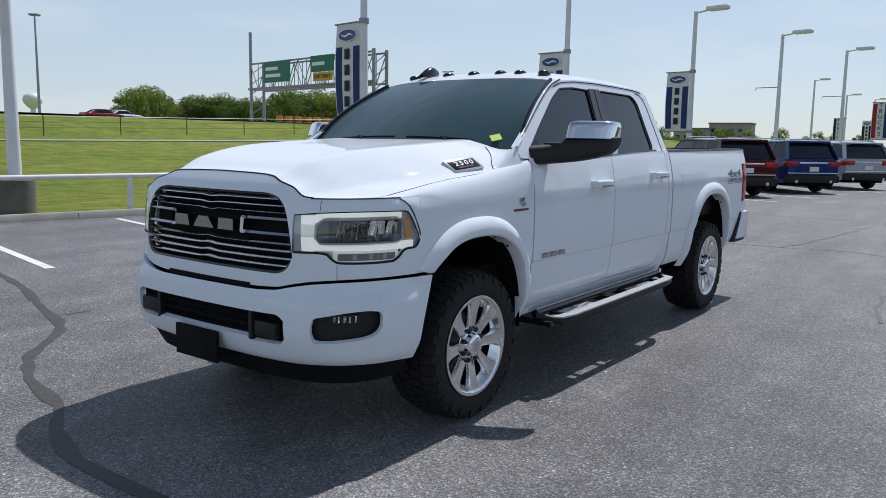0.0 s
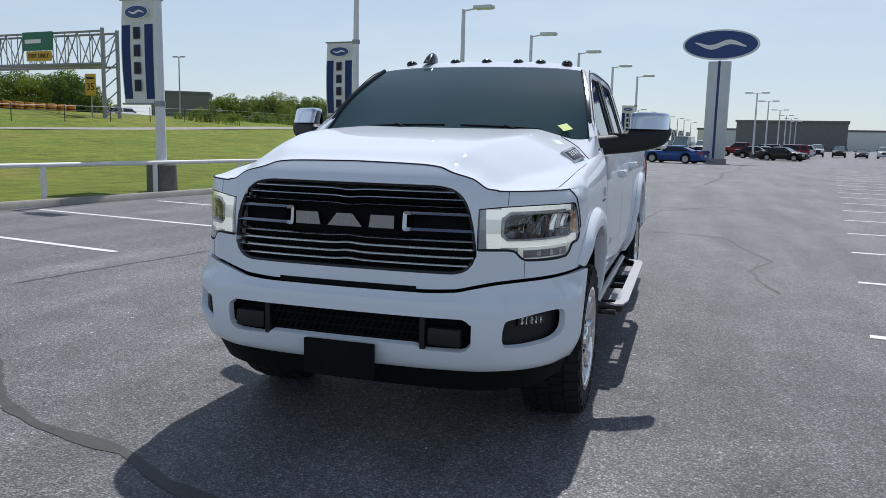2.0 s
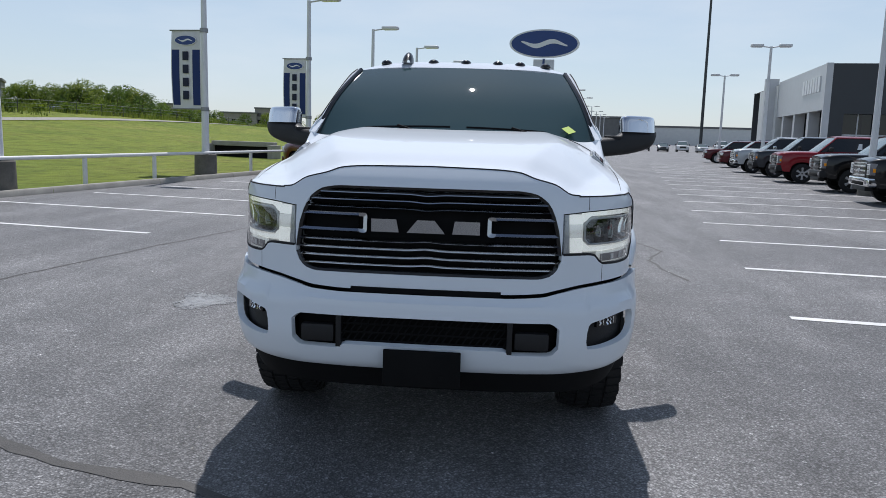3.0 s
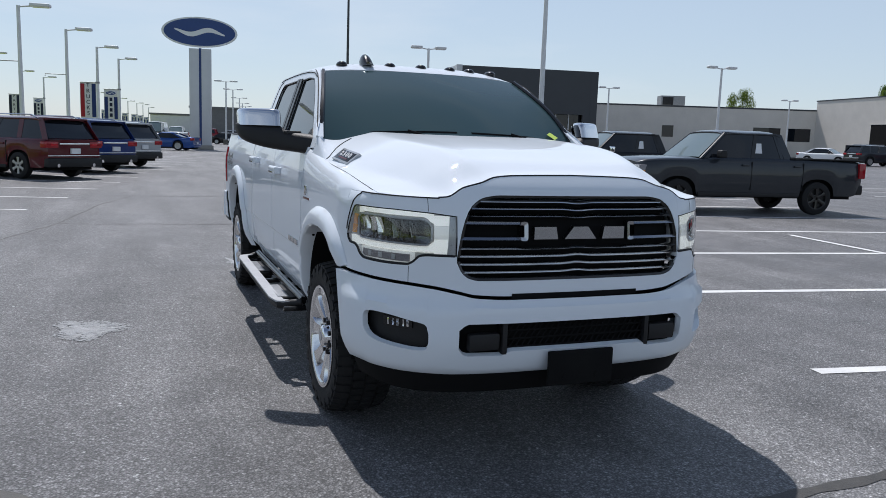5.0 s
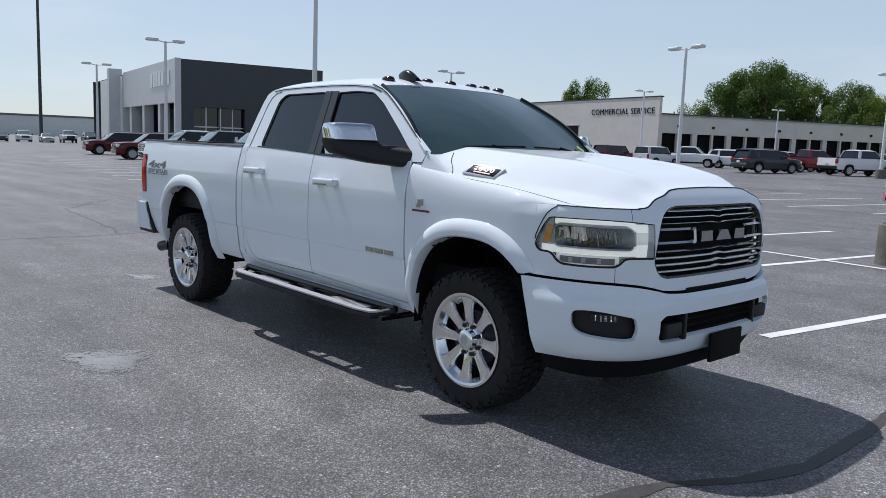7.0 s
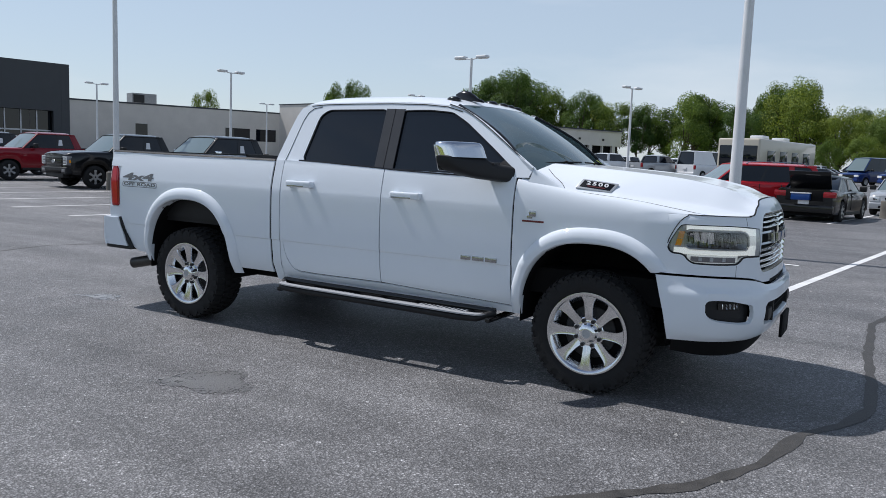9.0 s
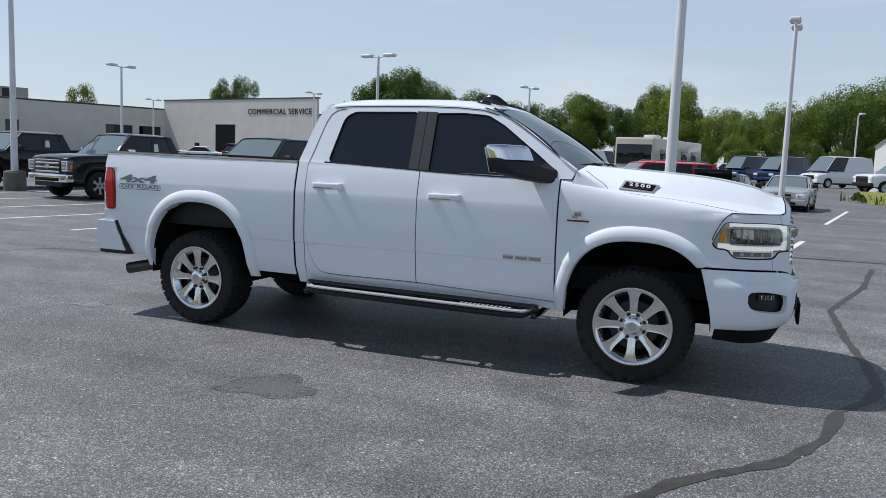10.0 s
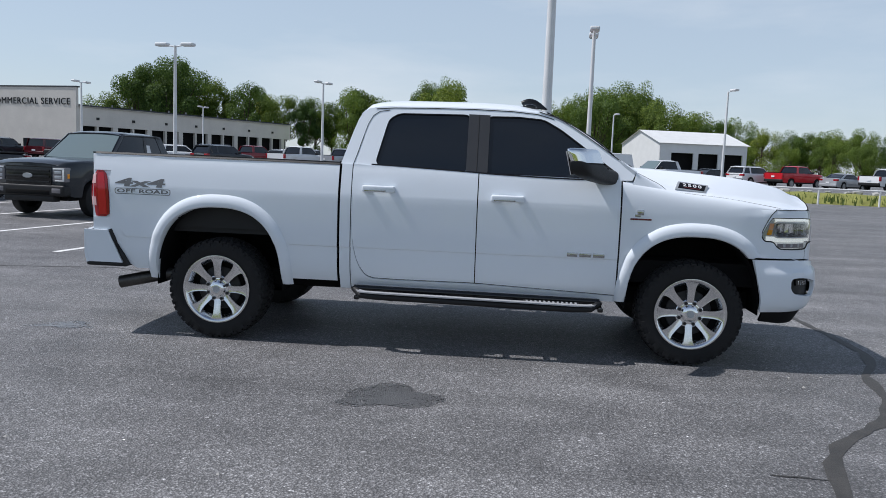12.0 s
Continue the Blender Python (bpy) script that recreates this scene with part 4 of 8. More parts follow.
crest = C((0, 1.352), (0.12, 1.400), (0.4, 1.470), (0.75, 1.508), (1, 1.528))
rows = []
for v in span(0, 1, 34):
    ye = -0.739 + v * 1.279
    row = []
    for u in span(-1, 1, 121):
        x = u * (fender_x(ye) + 0.001)
        yf = plan_y(q_at_x(x)) + lean(hood_line(abs(x))) + 0.010
        yb = 0.40 + 0.15 * (x / 0.88) ** 2
        y = yf + (yb - yf) * v
        ze = fender_z(ye) + 0.002
        zd = (0.002 + ze + (crest(v) - ze) * dome_at(v)(abs(u)))
        w = max(0.0, 1 - v / 0.16) ** 2
        row.append((x, y, zd * (1 - w) + (hood_line(abs(x)) + 0.004) * w))
    rows.append(row)
hood = part("hood", skin([rows], (0, 0, 1), 0.018), "white_paint", truck)
part("hood_gap", tube(bmesh.new(), [front(q, hood_line(plan_x(abs(q))) + 0.002, -0.004) for q in span(-q_at_x(0.66), q_at_x(0.66), 70)], 0.0048, 6), "gap", hood)
hood_tree = BVHTree.FromPolygons([v.co.copy() for v in hood.data.vertices], [p.vertices[:] for p in hood.data.polygons])
for s in (-1, 1):
    seat, _, _, _ = hood_tree.find_nearest(Vector((s * 0.846, 0.030, 1.410)))
    xa = Vector((s * 0.10, 0.985, 0.10)).normalized() * s
    za = Vector((s * 0.66, -0.20, 0.66)).normalized()
    seat = seat + za * 0.007
    ya = za.cross(xa).normalized()
    za = xa.cross(ya).normalized()
    bm_m = Matrix(((xa.x, ya.x, za.x, seat.x), (xa.y, ya.y, za.y, seat.y), (xa.z, ya.z, za.z, seat.z), (0, 0, 0, 1)))
    bm = bmesh.new()
    box(bm, -0.122, 0.122, -0.044, 0.044, -0.05, 0.006, 0.006)
    for vv in bm.verts:
        vv.co.x += vv.co.y * 0.35 * s * -1
    badge = part("hood_badge", moved(bm, bm_m), "silver", hood, "chrome framed hood side badge")
    bm = bmesh.new()
    box(bm, -0.104, 0.104, -0.031, 0.031, 0.0, 0.0075, 0.001)
    for vv in bm.verts:
        vv.co.x += vv.co.y * 0.35 * s * -1
    part("badge_face", moved(bm, bm_m), "black_gloss", badge)
    for k, digit in enumerate("2500"):
        part("badge_number", moved(lettering(digit, 0.041, 0.0012, 1.0, 0.0010), bm_m @ Matrix.Translation((0.002 + 0.0400 * (k - 1.5), 0.007, 0.0085)) @ Matrix.Diagonal((1.42, 1, 1, 1))), "sign_white", badge, "silver number on black")
    part("badge_bar", moved(boxes((-0.062, 0.060, -0.022, -0.014, 0.006, 0.0088)), bm_m), "dark_red", badge)

# fenders, doors, bed: right (-1) and left (1)
for s in (-1, 1):
    out = (s, 0, 0)
    rows = []
    for y in span(-0.742, y_split - 0.0006, 12) + span(y_split, 0.572, 40):
        lo = 1.2475 if y < y_split else max(fa(y), bump_top(0.97) + 0.012 if y < -0.40 else 0.53 if y > 0.56 else 0.5)
        zt, xt = fender_z(y), fender_x(y)
        zt = max(zt, lo + 0.0008)
        round_off = min(1.0, max(0.0, (y - y_split) / 0.3))
        z1 = max(1.2475 + (min(1.20, zt - 0.06) - 1.2475) * round_off, lo)
        pts = [(s * (side_x(y, z) - shoulder(y, z)), y, z) for z in span(lo, z1, 12)]
        p0, p2 = Vector((side_x(y, z1) - shoulder(y, z1), z1)), Vector((xt, zt))
        p1 = Vector((p0.x - 0.006, zt - 0.012))
        for k in range(1, 11):
            t = k / 10
            p = p0 * (1 - t) ** 2 + p1 * 2 * t * (1 - t) + p2 * t * t
            pts.append((s * p.x, y, p.y))
        pts.append((s * (xt - 0.006), y, zt - 0.03))
        w = min(1.0, max(0.0, (-0.35 - y) / 0.4))
        rows.append([(px, py + lean(pz) * w, pz) for px, py, pz in pts])
    fender = part("front_fender", skin([rows], out, 0.012), "white_paint", truck)
    tree = BVHTree.FromPolygons([v.co.copy() for v in fender.data.vertices], [p.vertices[:] for p in fender.data.polygons])
    seam = []
    for q, z in [(q, 1.243 + 0.004 * t) for t, q in zip(span(0, 1, 16), span(q_at_x(0.655), q_at_y(-0.62), 16))] + [(1.115, 1.240), (1.140, 1.227), (1.168, 1.203), (1.196, 1.165), (1.222, 1.120), (1.238, 1.086), (1.2435, 1.062)]:
        seam.append(front(s * q, z, 0.0020))
    part("panel_seam", tube(bmesh.new(), seam, 0.0032, 6), "gap", fender)
    seam = []
    for x, y, z in ((0.863, -0.739, 1.246), (0.876, -0.62, 1.263), (0.885, -0.5, 1.281), (0.893, -0.35, 1.302), (0.897, -0.2, 1.320), (0.90, -0.05, 1.333), (0.90, 0.1, 1.345), (0.90, 0.2, 1.355), (0.897, 0.235, 1.360)):
        seam.append((tree if y < 0.25 else hood_tree).find_nearest(Vector((s * x, y, z)))[0])
    part("hood_seam", tube(bmesh.new(), seam, 0.0018, 6), "gap", fender)
    part("engine_emblem", boxes((s * 0.964, s * 0.976, 0.405, 0.455, 1.165, 1.205, 0.003), (s * 0.964, s * 0.974, 0.43, 0.47, 1.150, 1.172, 0.003)), "satin_chrome", fender, "small chrome engine emblem")
    part("emblem_strip", boxes((s * 0.964, s * 0.973, 0.345, 0.505, 1.125, 1.138, 0.002)), "dark_red", fender)
    # flares
    for (cy, hw, top), owner, fr in ((FA, fender, True), (RA_, truck, False)):
        hw2, top2 = hw + 0.088, top + 0.105
        rows = []
        a0 = 0.0
        ins, outs = arch(cy, hw, top, 0.47, 2.5, 61), arch(cy, hw2, top2, 0.47, 2.4, 61)
        for (yi, zi), (yo, zo) in zip(ins, outs):
            if fr and yo < cy and zo < 0.872:
                continue
            foot = min(1.0, 0.30 + max(0.0, zo - 0.872) / 0.20) if fr and yo < cy else 1.0
            zi = max(zi, 0.866) if fr and yo < cy else zi
            row = [(s * (side_x(yo, zo) + 0.001), yo, zo)]
            for t, d in ((0.12, 0.018), (0.35, 0.034), (0.7, 0.040), (0.92, 0.036), (1.0, 0.026)):
                y, z = yo + (yi - yo) * t, zo + (zi - zo) * t
                row.append((s * (side_x(y, z) + d * foot), y, z))
            row.append((s * 0.90, yi, zi))
            rows.append(row)
        fl = part("wheel_flare", skin([rows], out), "white_paint", truck)
        for k in (18, 24, 36, 42):
            yi, zi = ins[k]
            d = Vector((yi - cy, zi - 0.55)).normalized()
            part("clip", tube(bmesh.new(), [(s * 0.945, yi - d.x * 0.004, zi - d.y * 0.004), (s * 0.945, yi + d.x * 0.02, zi + d.y * 0.02)], 0.009, 8), "matte_black", fl)
        wl = [[(s * xx, y, z) for xx in (0.93, 0.7, 0.42)] for y, z in arch(cy, hw + 0.005, top + 0.005, 0.42, 2.5, 31)]
        cap = [[(s * 0.42, y, z), (s * 0.42, y, 0.40)] for y, z in arch(cy, hw + 0.005, top + 0.005, 0.42, 2.5, 31)]
        part("wheel_well", skin([wl, cap], out), "matte_black", truck)
    # cab side
    part("cab_backing", skin([[[(s * (body_x(z) - 0.014), y, z) for z in span(0.50, min(belt(y), 1.44) - 0.01, 12)] for y in span(0.55, 2.735, 12)]], out, 0.02), "gap", truck)
    door_low = C((0.57, 0.520), (1.2, 0.545), (1.69, 0.565))
    rows = [column(s, y, door_low(y), belt(y), 50) for y in span(0.585, 1.6868, 8)]
    fdoor = part("front_door", skin([rows], out, 0.012), "white_paint", truck)
    back_low = C((1.69, 0.565), (2.46, 0.562), (2.55, 0.580), (2.61, 0.640), (2.66, 0.76), (2.688, 0.95), (2.694, 1.1))
    rows = [column(s, y, back_low(y), belt(y), 50) for y in span(1.6952, 2.5, 6) + span(2.53, 2.694, 14)]
    rdoor = part("rear_door", skin([rows], out, 0.012), "white_paint", truck)
    rows = [column(s, y, 0.462, (door_low(y) if y < 1.69 else back_low(y)) - 0.013, 8) for y in span(0.575, 2.5, 12) + span(2.53, 2.694, 14)]
    rows += [column(s, y, 0.462, belt(y), 8) for y in (2.702, 2.786)]
    part("rocker_panel", skin([rows[:-2], rows[-2:]], out, 0.012), "white_paint", truck)
    for door, ya, yb, zc in ((fdoor, 1.325, 1.585, 1.250), (rdoor, 2.345, 2.605, 1.285)):
        bm = bmesh.new()
        box(bm, s * 0.978, s * 1.012, ya, yb, zc - 0.028, zc + 0.024, 0.014, 3)
        h = part("door_handle", bm, "white_paint", door, "white and chrome pull handle")
        part("handle_strip", boxes((s * 1.0105, s * 1.0145, ya + 0.07, yb - 0.02, zc - 0.022, zc - 0.010, 0.001)), "satin_chrome", h)
        for ye in (ya + 0.028, yb - 0.028):
            part("handle_root", boxes((s * 0.955, s * 0.99, ye - 0.026, ye + 0.026, zc - 0.024, zc + 0.020, 0.006)), "white_paint", h)
    # plain blocks stand for the maker's name on the door
    for k, (ya, yb) in enumerate(((0.685, 0.775), (0.790, 0.880), (0.895, 0.975))):
        bm = boxes((s * 0.962, s * 0.974, ya, yb, 0.818, 0.850, 0.003))
        part("door_emblem", bm, "satin_chrome", fdoor)
    # greenhouse frame with its window openings
    outline = [(0.50, 1.425), (0.47, 1.492), (0.62, 1.585), (0.80, 1.705), (1.00, 1.835), (1.12, 1.898), (1.25, 1.932), (1.45, 1.948), (1.75, 1.955), (2.10, 1.953), (2.40, 1.947), (2.56, 1.936), (2.645, 1.905), (2.685, 1.84), (2.72, 1.74), (2.768, 1.58), (2.80, 1.472), (2.52, 1.462), (1.77, 1.435), (1.0, 1.412)]
    fw = rounded([(1.640, 1.440), (1.638, 1.888), (1.40, 1.892), (1.20, 1.876), (1.06, 1.80), (0.80, 1.612), (0.64, 1.490), (0.62, 1.428)], 0.035)
    rw = rounded([(1.778, 1.448), (1.785, 1.896), (2.36, 1.890), (2.440, 1.84), (2.525, 1.475)], 0.05)
    at_house = lambda y, z: (s * house_x(z), y, z)
    frame_ob = part("window_frame", plate(bmesh.new(), outline, [fw, rw], at_house, (-s * 0.03, 0, 0)), "white_paint", truck)
    for door, hole in ((fdoor, fw), (rdoor, rw)):
        part("side_window", plate(bmesh.new(), hole, [], lambda y, z: (s * (house_x(z) - 0.012), y, z), (-s * 0.006, 0, 0)), "glass", door, "dark tinted window")
        bm = bmesh.new()
        vs = [(s * (house_x(z) - 0.003), y, z) for y, z in hole]
        tube(bm, vs + [vs[0]], 0.0052, 6)
        part("window_seal", bm, "black_gloss", door)
    part("pillar_trim", plate(bmesh.new(), [(1.626, 1.437), (1.626, 1.900), (1.796, 1.903), (1.796, 1.443)], [], lambda y, z: (s * (house_x(z) + 0.006), y, z), (-s * 0.01, 0, 0)), "pillar_grey", frame_ob, "dark grey door pillar trim")
    part("pillar_seam", tube(bmesh.new(), [(s * (house_x(z) + 0.0065), 1.712, z) for z in (1.440, 1.67, 1.900)], 0.0025, 6), "gap", frame_ob)
    # roof seam and belt moulding
    part("pillar_seam", tube(bmesh.new(), [(s * (house_x(z) + 0.0012), y, z) for y, z in ((2.700, 1.470), (2.672, 1.560), (2.640, 1.680), (2.606, 1.800), (2.570, 1.868), (2.520, 1.903), (2.440, 1.916))], 0.0026, 6), "gap", frame_ob)
    rim = ((1.12, 1.883), (1.25, 1.919), (1.45, 1.936), (1.75, 1.943), (2.10, 1.941), (2.40, 1.935), (2.55, 1.923))
    part("roof_seam", tube(bmesh.new(), [(s * (house_x(z) + 0.0012), y, z) for y, z in rim], 0.0035, 6), "gap", frame_ob)
    bm = bmesh.new()
    tube(bm, [(s * (house_x(belt(y)) + 0.006), y, belt(y) + 0.004) for y in span(0.62, 2.55, 20)], 0.008, 6)
    part("belt_moulding", bm, "black_gloss", frame_ob)
    # mirror
    def mirror_shell(z0, z1, y0, y1, x0, x1, up, nx=3.6, nz=2.6, tilt=0.25, under=0.0):
        o = bmesh.new()
        rows_ = []
        for t in span(-1, 1, 17):
            zz = (z0 + z1) / 2 + t * (z1 - z0) / 2
            d = max(0.0, t * up)
            k = (0.70 + 0.30 * (1 - min(1.0, d) ** nz) ** (1 / nz)) * (1 - under * max(0.0, -t * up) ** 2)
            row = []
            for a in span(0, 2 * math.pi, 33):
                c, sn = math.cos(a), math.sin(a)
                xx = (x0 + x1) / 2 + math.copysign(abs(c) ** (2 / nx), c) * (x1 - x0) / 2 * k
                yy = (y0 + y1) / 2 + math.copysign(abs(sn) ** (2 / 3.0), sn) * (y1 - y0) / 2 * k + 0.0065 + tilt * (zz - 1.546) + 0.65 * (xx - 1.03)
                row.append((s * xx, yy, zz))
            rows_.append(row)
        grid(o, rows_)
        bmesh.ops.remove_doubles(o, verts=o.verts[:], dist=0.0005)
        bmesh.ops.holes_fill(o, edges=[e for e in o.edges if e.is_boundary])
        return o

    low_z, top_z = C((0.88, 1.380), (1.00, 1.394), (1.10, 1.406), (1.20, 1.428), (1.26, 1.452), (1.29, 1.480), (1.306, 1.520)), C((0.88, 1.502), (1.00, 1.516), (1.045, 1.530), (1.065, 1.556), (1.29, 1.562), (1.306, 1.555))
    mid_y, half_y = C((0.88, 0.705), (0.98, 0.750), (1.06, 0.797), (1.306, 0.956)), C((0.88, 0.100), (1.0, 0.082), (1.25, 0.078), (1.29, 0.066), (1.306, 0.045))
    rows = []
    for x in span(0.872, 1.02, 8) + span(1.035, 1.24, 12) + span(1.25, 1.306, 8):
        zc, zh = (low_z(x) + top_z(x)) / 2, (top_z(x) - low_z(x)) / 2
        rows.append([(s * x, mid_y(x) + 0.25 * (zc + zh * math.sin(a) - 1.5) + half_y(x) * math.copysign(abs(math.cos(a)) ** 0.62, math.cos(a)), zc + zh * math.copysign(abs(math.sin(a)) ** 0.62, math.sin(a))) for a in span(0, 2 * math.pi, 33)])
    bm = bmesh.new()
    grid(bm, rows)
    bmesh.ops.remove_doubles(bm, verts=bm.verts[:], dist=0.0005)
    bmesh.ops.holes_fill(bm, edges=[e for e in bm.edges if e.is_boundary])
    bmesh.ops.recalc_face_normals(bm, faces=bm.faces[:])
    mir = part("wing_mirror", bm, "black_plastic", truck, "large black towing mirror with chrome cap", 50)
    part("mirror_cap", mirror_shell(1.548, 1.652, 0.694, 0.850, 1.056, 1.298, 1, 4.6, 3.2, 0.42, 0.0), "chrome", mir, "chrome mirror cap", 60)
    part("mirror_arm", boxes((s * 0.945, s * 1.05, 0.70, 0.775, 1.500, 1.520, 0.008)), "black_plastic", mir)
    part("mirror_glass", skin([[[(s * x, 0.856 + 0.65 * (x - 1.03) + 0.25 * (z - 1.52), z) for z in (1.455, 1.54, 1.625)] for x in (1.055, 1.17, 1.285)]], (0, 1, 0), 0.006), "chrome", mir)
    part("mirror_sail", plate(bmesh.new(), [(0.63, 1.425), (0.63, 1.49), (0.70, 1.54), (0.86, 1.43)], [], lambda y, z: (s * (house_x(z) + 0.006), y, z), (-s * 0.02, 0, 0)), "black_plastic", mir)
    # side step: outer and inner rail, treads, brackets
    step = part("side_step", tube(bmesh.new(), [(s * 0.93, 0.70, 0.452), (s * 1.06, 0.78, 0.425), (s * 1.075, 0.92, 0.420), (s * 1.075, 2.46, 0.436), (s * 1.06, 2.58, 0.440), (s * 0.93, 2.66, 0.470)], 0.025, 12), "black_plastic", truck, "black tubular side step with slotted treads")
    part("inner_rail", tube(bmesh.new(), [(s * 0.925, 0.70, 0.462), (s * 0.925, 2.66, 0.476)], 0.026, 10), "black_gloss", step)
    for y in (0.70, 0.98, 1.36, 1.68, 2.0, 2.34, 2.62):
        part("step_bracket", boxes((s * 0.62, s * 1.05, y - 0.02, y + 0.02, 0.400, 0.432, 0.008)), "black_gloss", step)
    for ya, yb in ((0.86, 1.30), (1.88, 2.34)):
        tread = part("tread", boxes((s * 0.945, s * 1.06, ya, yb, 0.442, 0.456, 0.004)), "black_plastic", step)
        for k in range(12):
            y = ya + 0.03 + (yb - ya - 0.06) * k / 11
            part("tread_slot", boxes((s * 0.985, s * 1.056, y - 0.008, y + 0.008, 0.452, 0.461, 0.002)), "step_plate", tread)
    plate(bm := bmesh.new(), [(0.95, 0.695), (1.084, 0.770), (1.108, 0.90), (1.108, 2.48), (1.084, 2.590), (0.95, 2.660), (0.962, 2.625), (1.030, 2.555), (1.040, 2.46), (1.040, 0.92), (1.030, 0.805), (0.962, 0.735)], [], lambda x, y: (s * x, y, 0.457 + 0.0105 * (y - 0.9)), (0, 0, -0.010))
    part("step_plate", bm, "step_plate", step, "bare grey metal plate along the step")
    part("inner_edge", tube(bmesh.new(), [(s * 0.925, 0.72, 0.490), (s * 0.925, 2.64, 0.504)], 0.006, 6), "step_plate", step)
    # bed side
    bed_low = lambda y: max(ra(y), 0.522 if y < 4.3 else 0.545 if y < 4.54 else 0.545 + (y - 4.54) / 0.16 * 0.31)
    rows = [column(s, y, bed_low(y), 1.462 + 0.009 * (y - 2.8), 22) for y in span(2.806, 3.19, 6) + span(3.2, 4.34, 40) + span(4.36, 4.70, 6)]
    rows2 = [column(s, y, 0.855, 0.962, 4) for y in (4.70, 4.84)] , [column(s, y, 1.345, 1.478, 5) for y in (4.70, 4.845)]
    bed = part("bed_side", skin([rows, *rows2], out, 0.012), "white_paint", truck)
    part("bed_rail", skin([[[(s * 0.916, y, 1.462 + 0.009 * (y - 2.8)), (s * 0.905, y, 1.476 + 0.009 * (y - 2.8)), (s * 0.845, y, 1.476 + 0.009 * (y - 2.8)), (s * 0.84, y, 1.40)] for y in span(2.806, 4.845, 8)]], (0, 0, 1), 0.006), "black_plastic", bed)
    part("bed_wall", boxes((s * 0.80, s * 0.845, 2.82, 4.82, 0.90, 1.44)), "black_plastic", bed)
    lamp_f, lamp_r = C((0.968, 4.730), (0.985, 4.702), (1.10, 4.706), (1.25, 4.722), (1.325, 4.742), (1.342, 4.765)), C((0.968, 4.845), (0.985, 4.862), (1.15, 4.880), (1.30, 4.872), (1.342, 4.84))
    lamp_pt = lambda u, z, o=0.0: (s * (body_x(min(1.33, z)) + 0.007 + o - 0.055 * max(0.0, (u - 0.5) / 0.5) ** 2), lamp_f(z) + (lamp_r(z) - lamp_f(z)) * u, z)
    part("lamp_recess", skin([[[(s * (body_x(z) - 0.01), y, z) for z in span(0.950, 1.360, 6)] for y in (4.690, 4.845)]], out, 0.02), "white_paint", bed)
    tail = part("tail_lamp", skin([[[lamp_pt(u, z) for z in span(0.968, 1.342, 16)] for u in span(0, 1, 10)]], out, 0.06), "red_lens", truck, "tall red tail lamp")
    for u0, u1, z0, z1, mt in ((0.12, 0.5, 0.985, 1.325, "red_bright"), (0.62, 0.96, 1.235, 1.315, "pink_lens"), (0.62, 0.96, 1.055, 1.125, "pink_lens")):
        part("lamp_segment", skin([[[lamp_pt(u, z, 0.002) for z in span(z0, z1, 8)] for u in span(u0, u1, 6)]], out, 0.002), mt, tail, "brighter lens segment")
    dm = Matrix(((0, 0, s * 1.0, s * 0.9672), (s * 1.0, 0, 0, 4.44), (0, 1, 0, 1.25), (0, 0, 0, 1)))
    bm = lettering("4x4", 0.094, 0.0006, 0.95, 0.003)
    for vv in bm.verts:
        vv.co.x = vv.co.x * 3.05 + vv.co.y * 0.25
    part("bed_decal", wrapped(moved(bm, dm), s), "decal", bed, "dark grey off-road lettering decal")
    bm = lettering("OFF ROAD", 0.040, 0.0006, 1.05, 0.001)
    for vv in bm.verts:
        vv.co.x *= 2.15
    part("bed_decal", wrapped(moved(bm, dm @ Matrix.Translation((0.02, -0.068, 0))), s), "decal", bed)
    bm = bmesh.new()
    ring = rounded([(-0.235, -0.025), (0.235, -0.025), (0.235, 0.024), (-0.235, 0.024)], 0.018)
    hole = rounded([(-0.229, -0.020), (0.229, -0.020), (0.229, 0.019), (-0.229, 0.019)], 0.014)
    plate(bm, ring, [hole], lambda a, b: (a, b, 0.0004), None)
    part("decal_frame", wrapped(moved(bm, dm @ Matrix.Translation((0.02, -0.068, 0))), s), "decal", bed)
part("fuel_door", skin([[[(body_x(z) + 0.0015, y, z) for z in span(1.14, 1.28, 5)] for y in span(3.02, 3.17, 5)]], (1, 0, 0), 0.004), "white_paint", truck)

# cab: windscreen, roof, rear wall, cowl, wipers
rows = []
for v in span(0, 1, 14):
    row = []
    for u in span(-1, 1, 25):
        b, t = Vector((0.862 * u, 0.385 + 0.165 * u * u, 1.492 - 0.040 * u * u)), Vector((0.700 * u, 1.125 + 0.085 * u * u, 1.953 - 0.025 * u * u))
        p = b.lerp(t, v) + Vector((0, -0.55, 0.83)) * (0.030 * math.sin(math.pi * v)) * (1 - 0.5 * u * u)
        lift = 0.30 + 0.70 * math.sin(math.pi * v)
        p += Vector((0.018 * u ** 3, -0.10 * u ** 4, 0)) * lift
        row.append(tuple(p))
    rows.append(row)
ws = part("windshield", skin([rows], (0, -1, 1), 0.006), "windshield", truck, "tinted windshield with a green sticker")
part("sticker", moved(boxes((-0.036, 0.036, -0.036, 0.036, -0.001, 0.001)), Matrix.Translation((0.706, 0.541, 1.545)) @ Euler((radians(33), radians(8), radians(12))).to_matrix().to_4x4() @ Matrix.Rotation(radians(38), 4, "Z") @ Matrix.Scale(0.9, 4)), "sticker", ws, "yellow-green paper sticker")
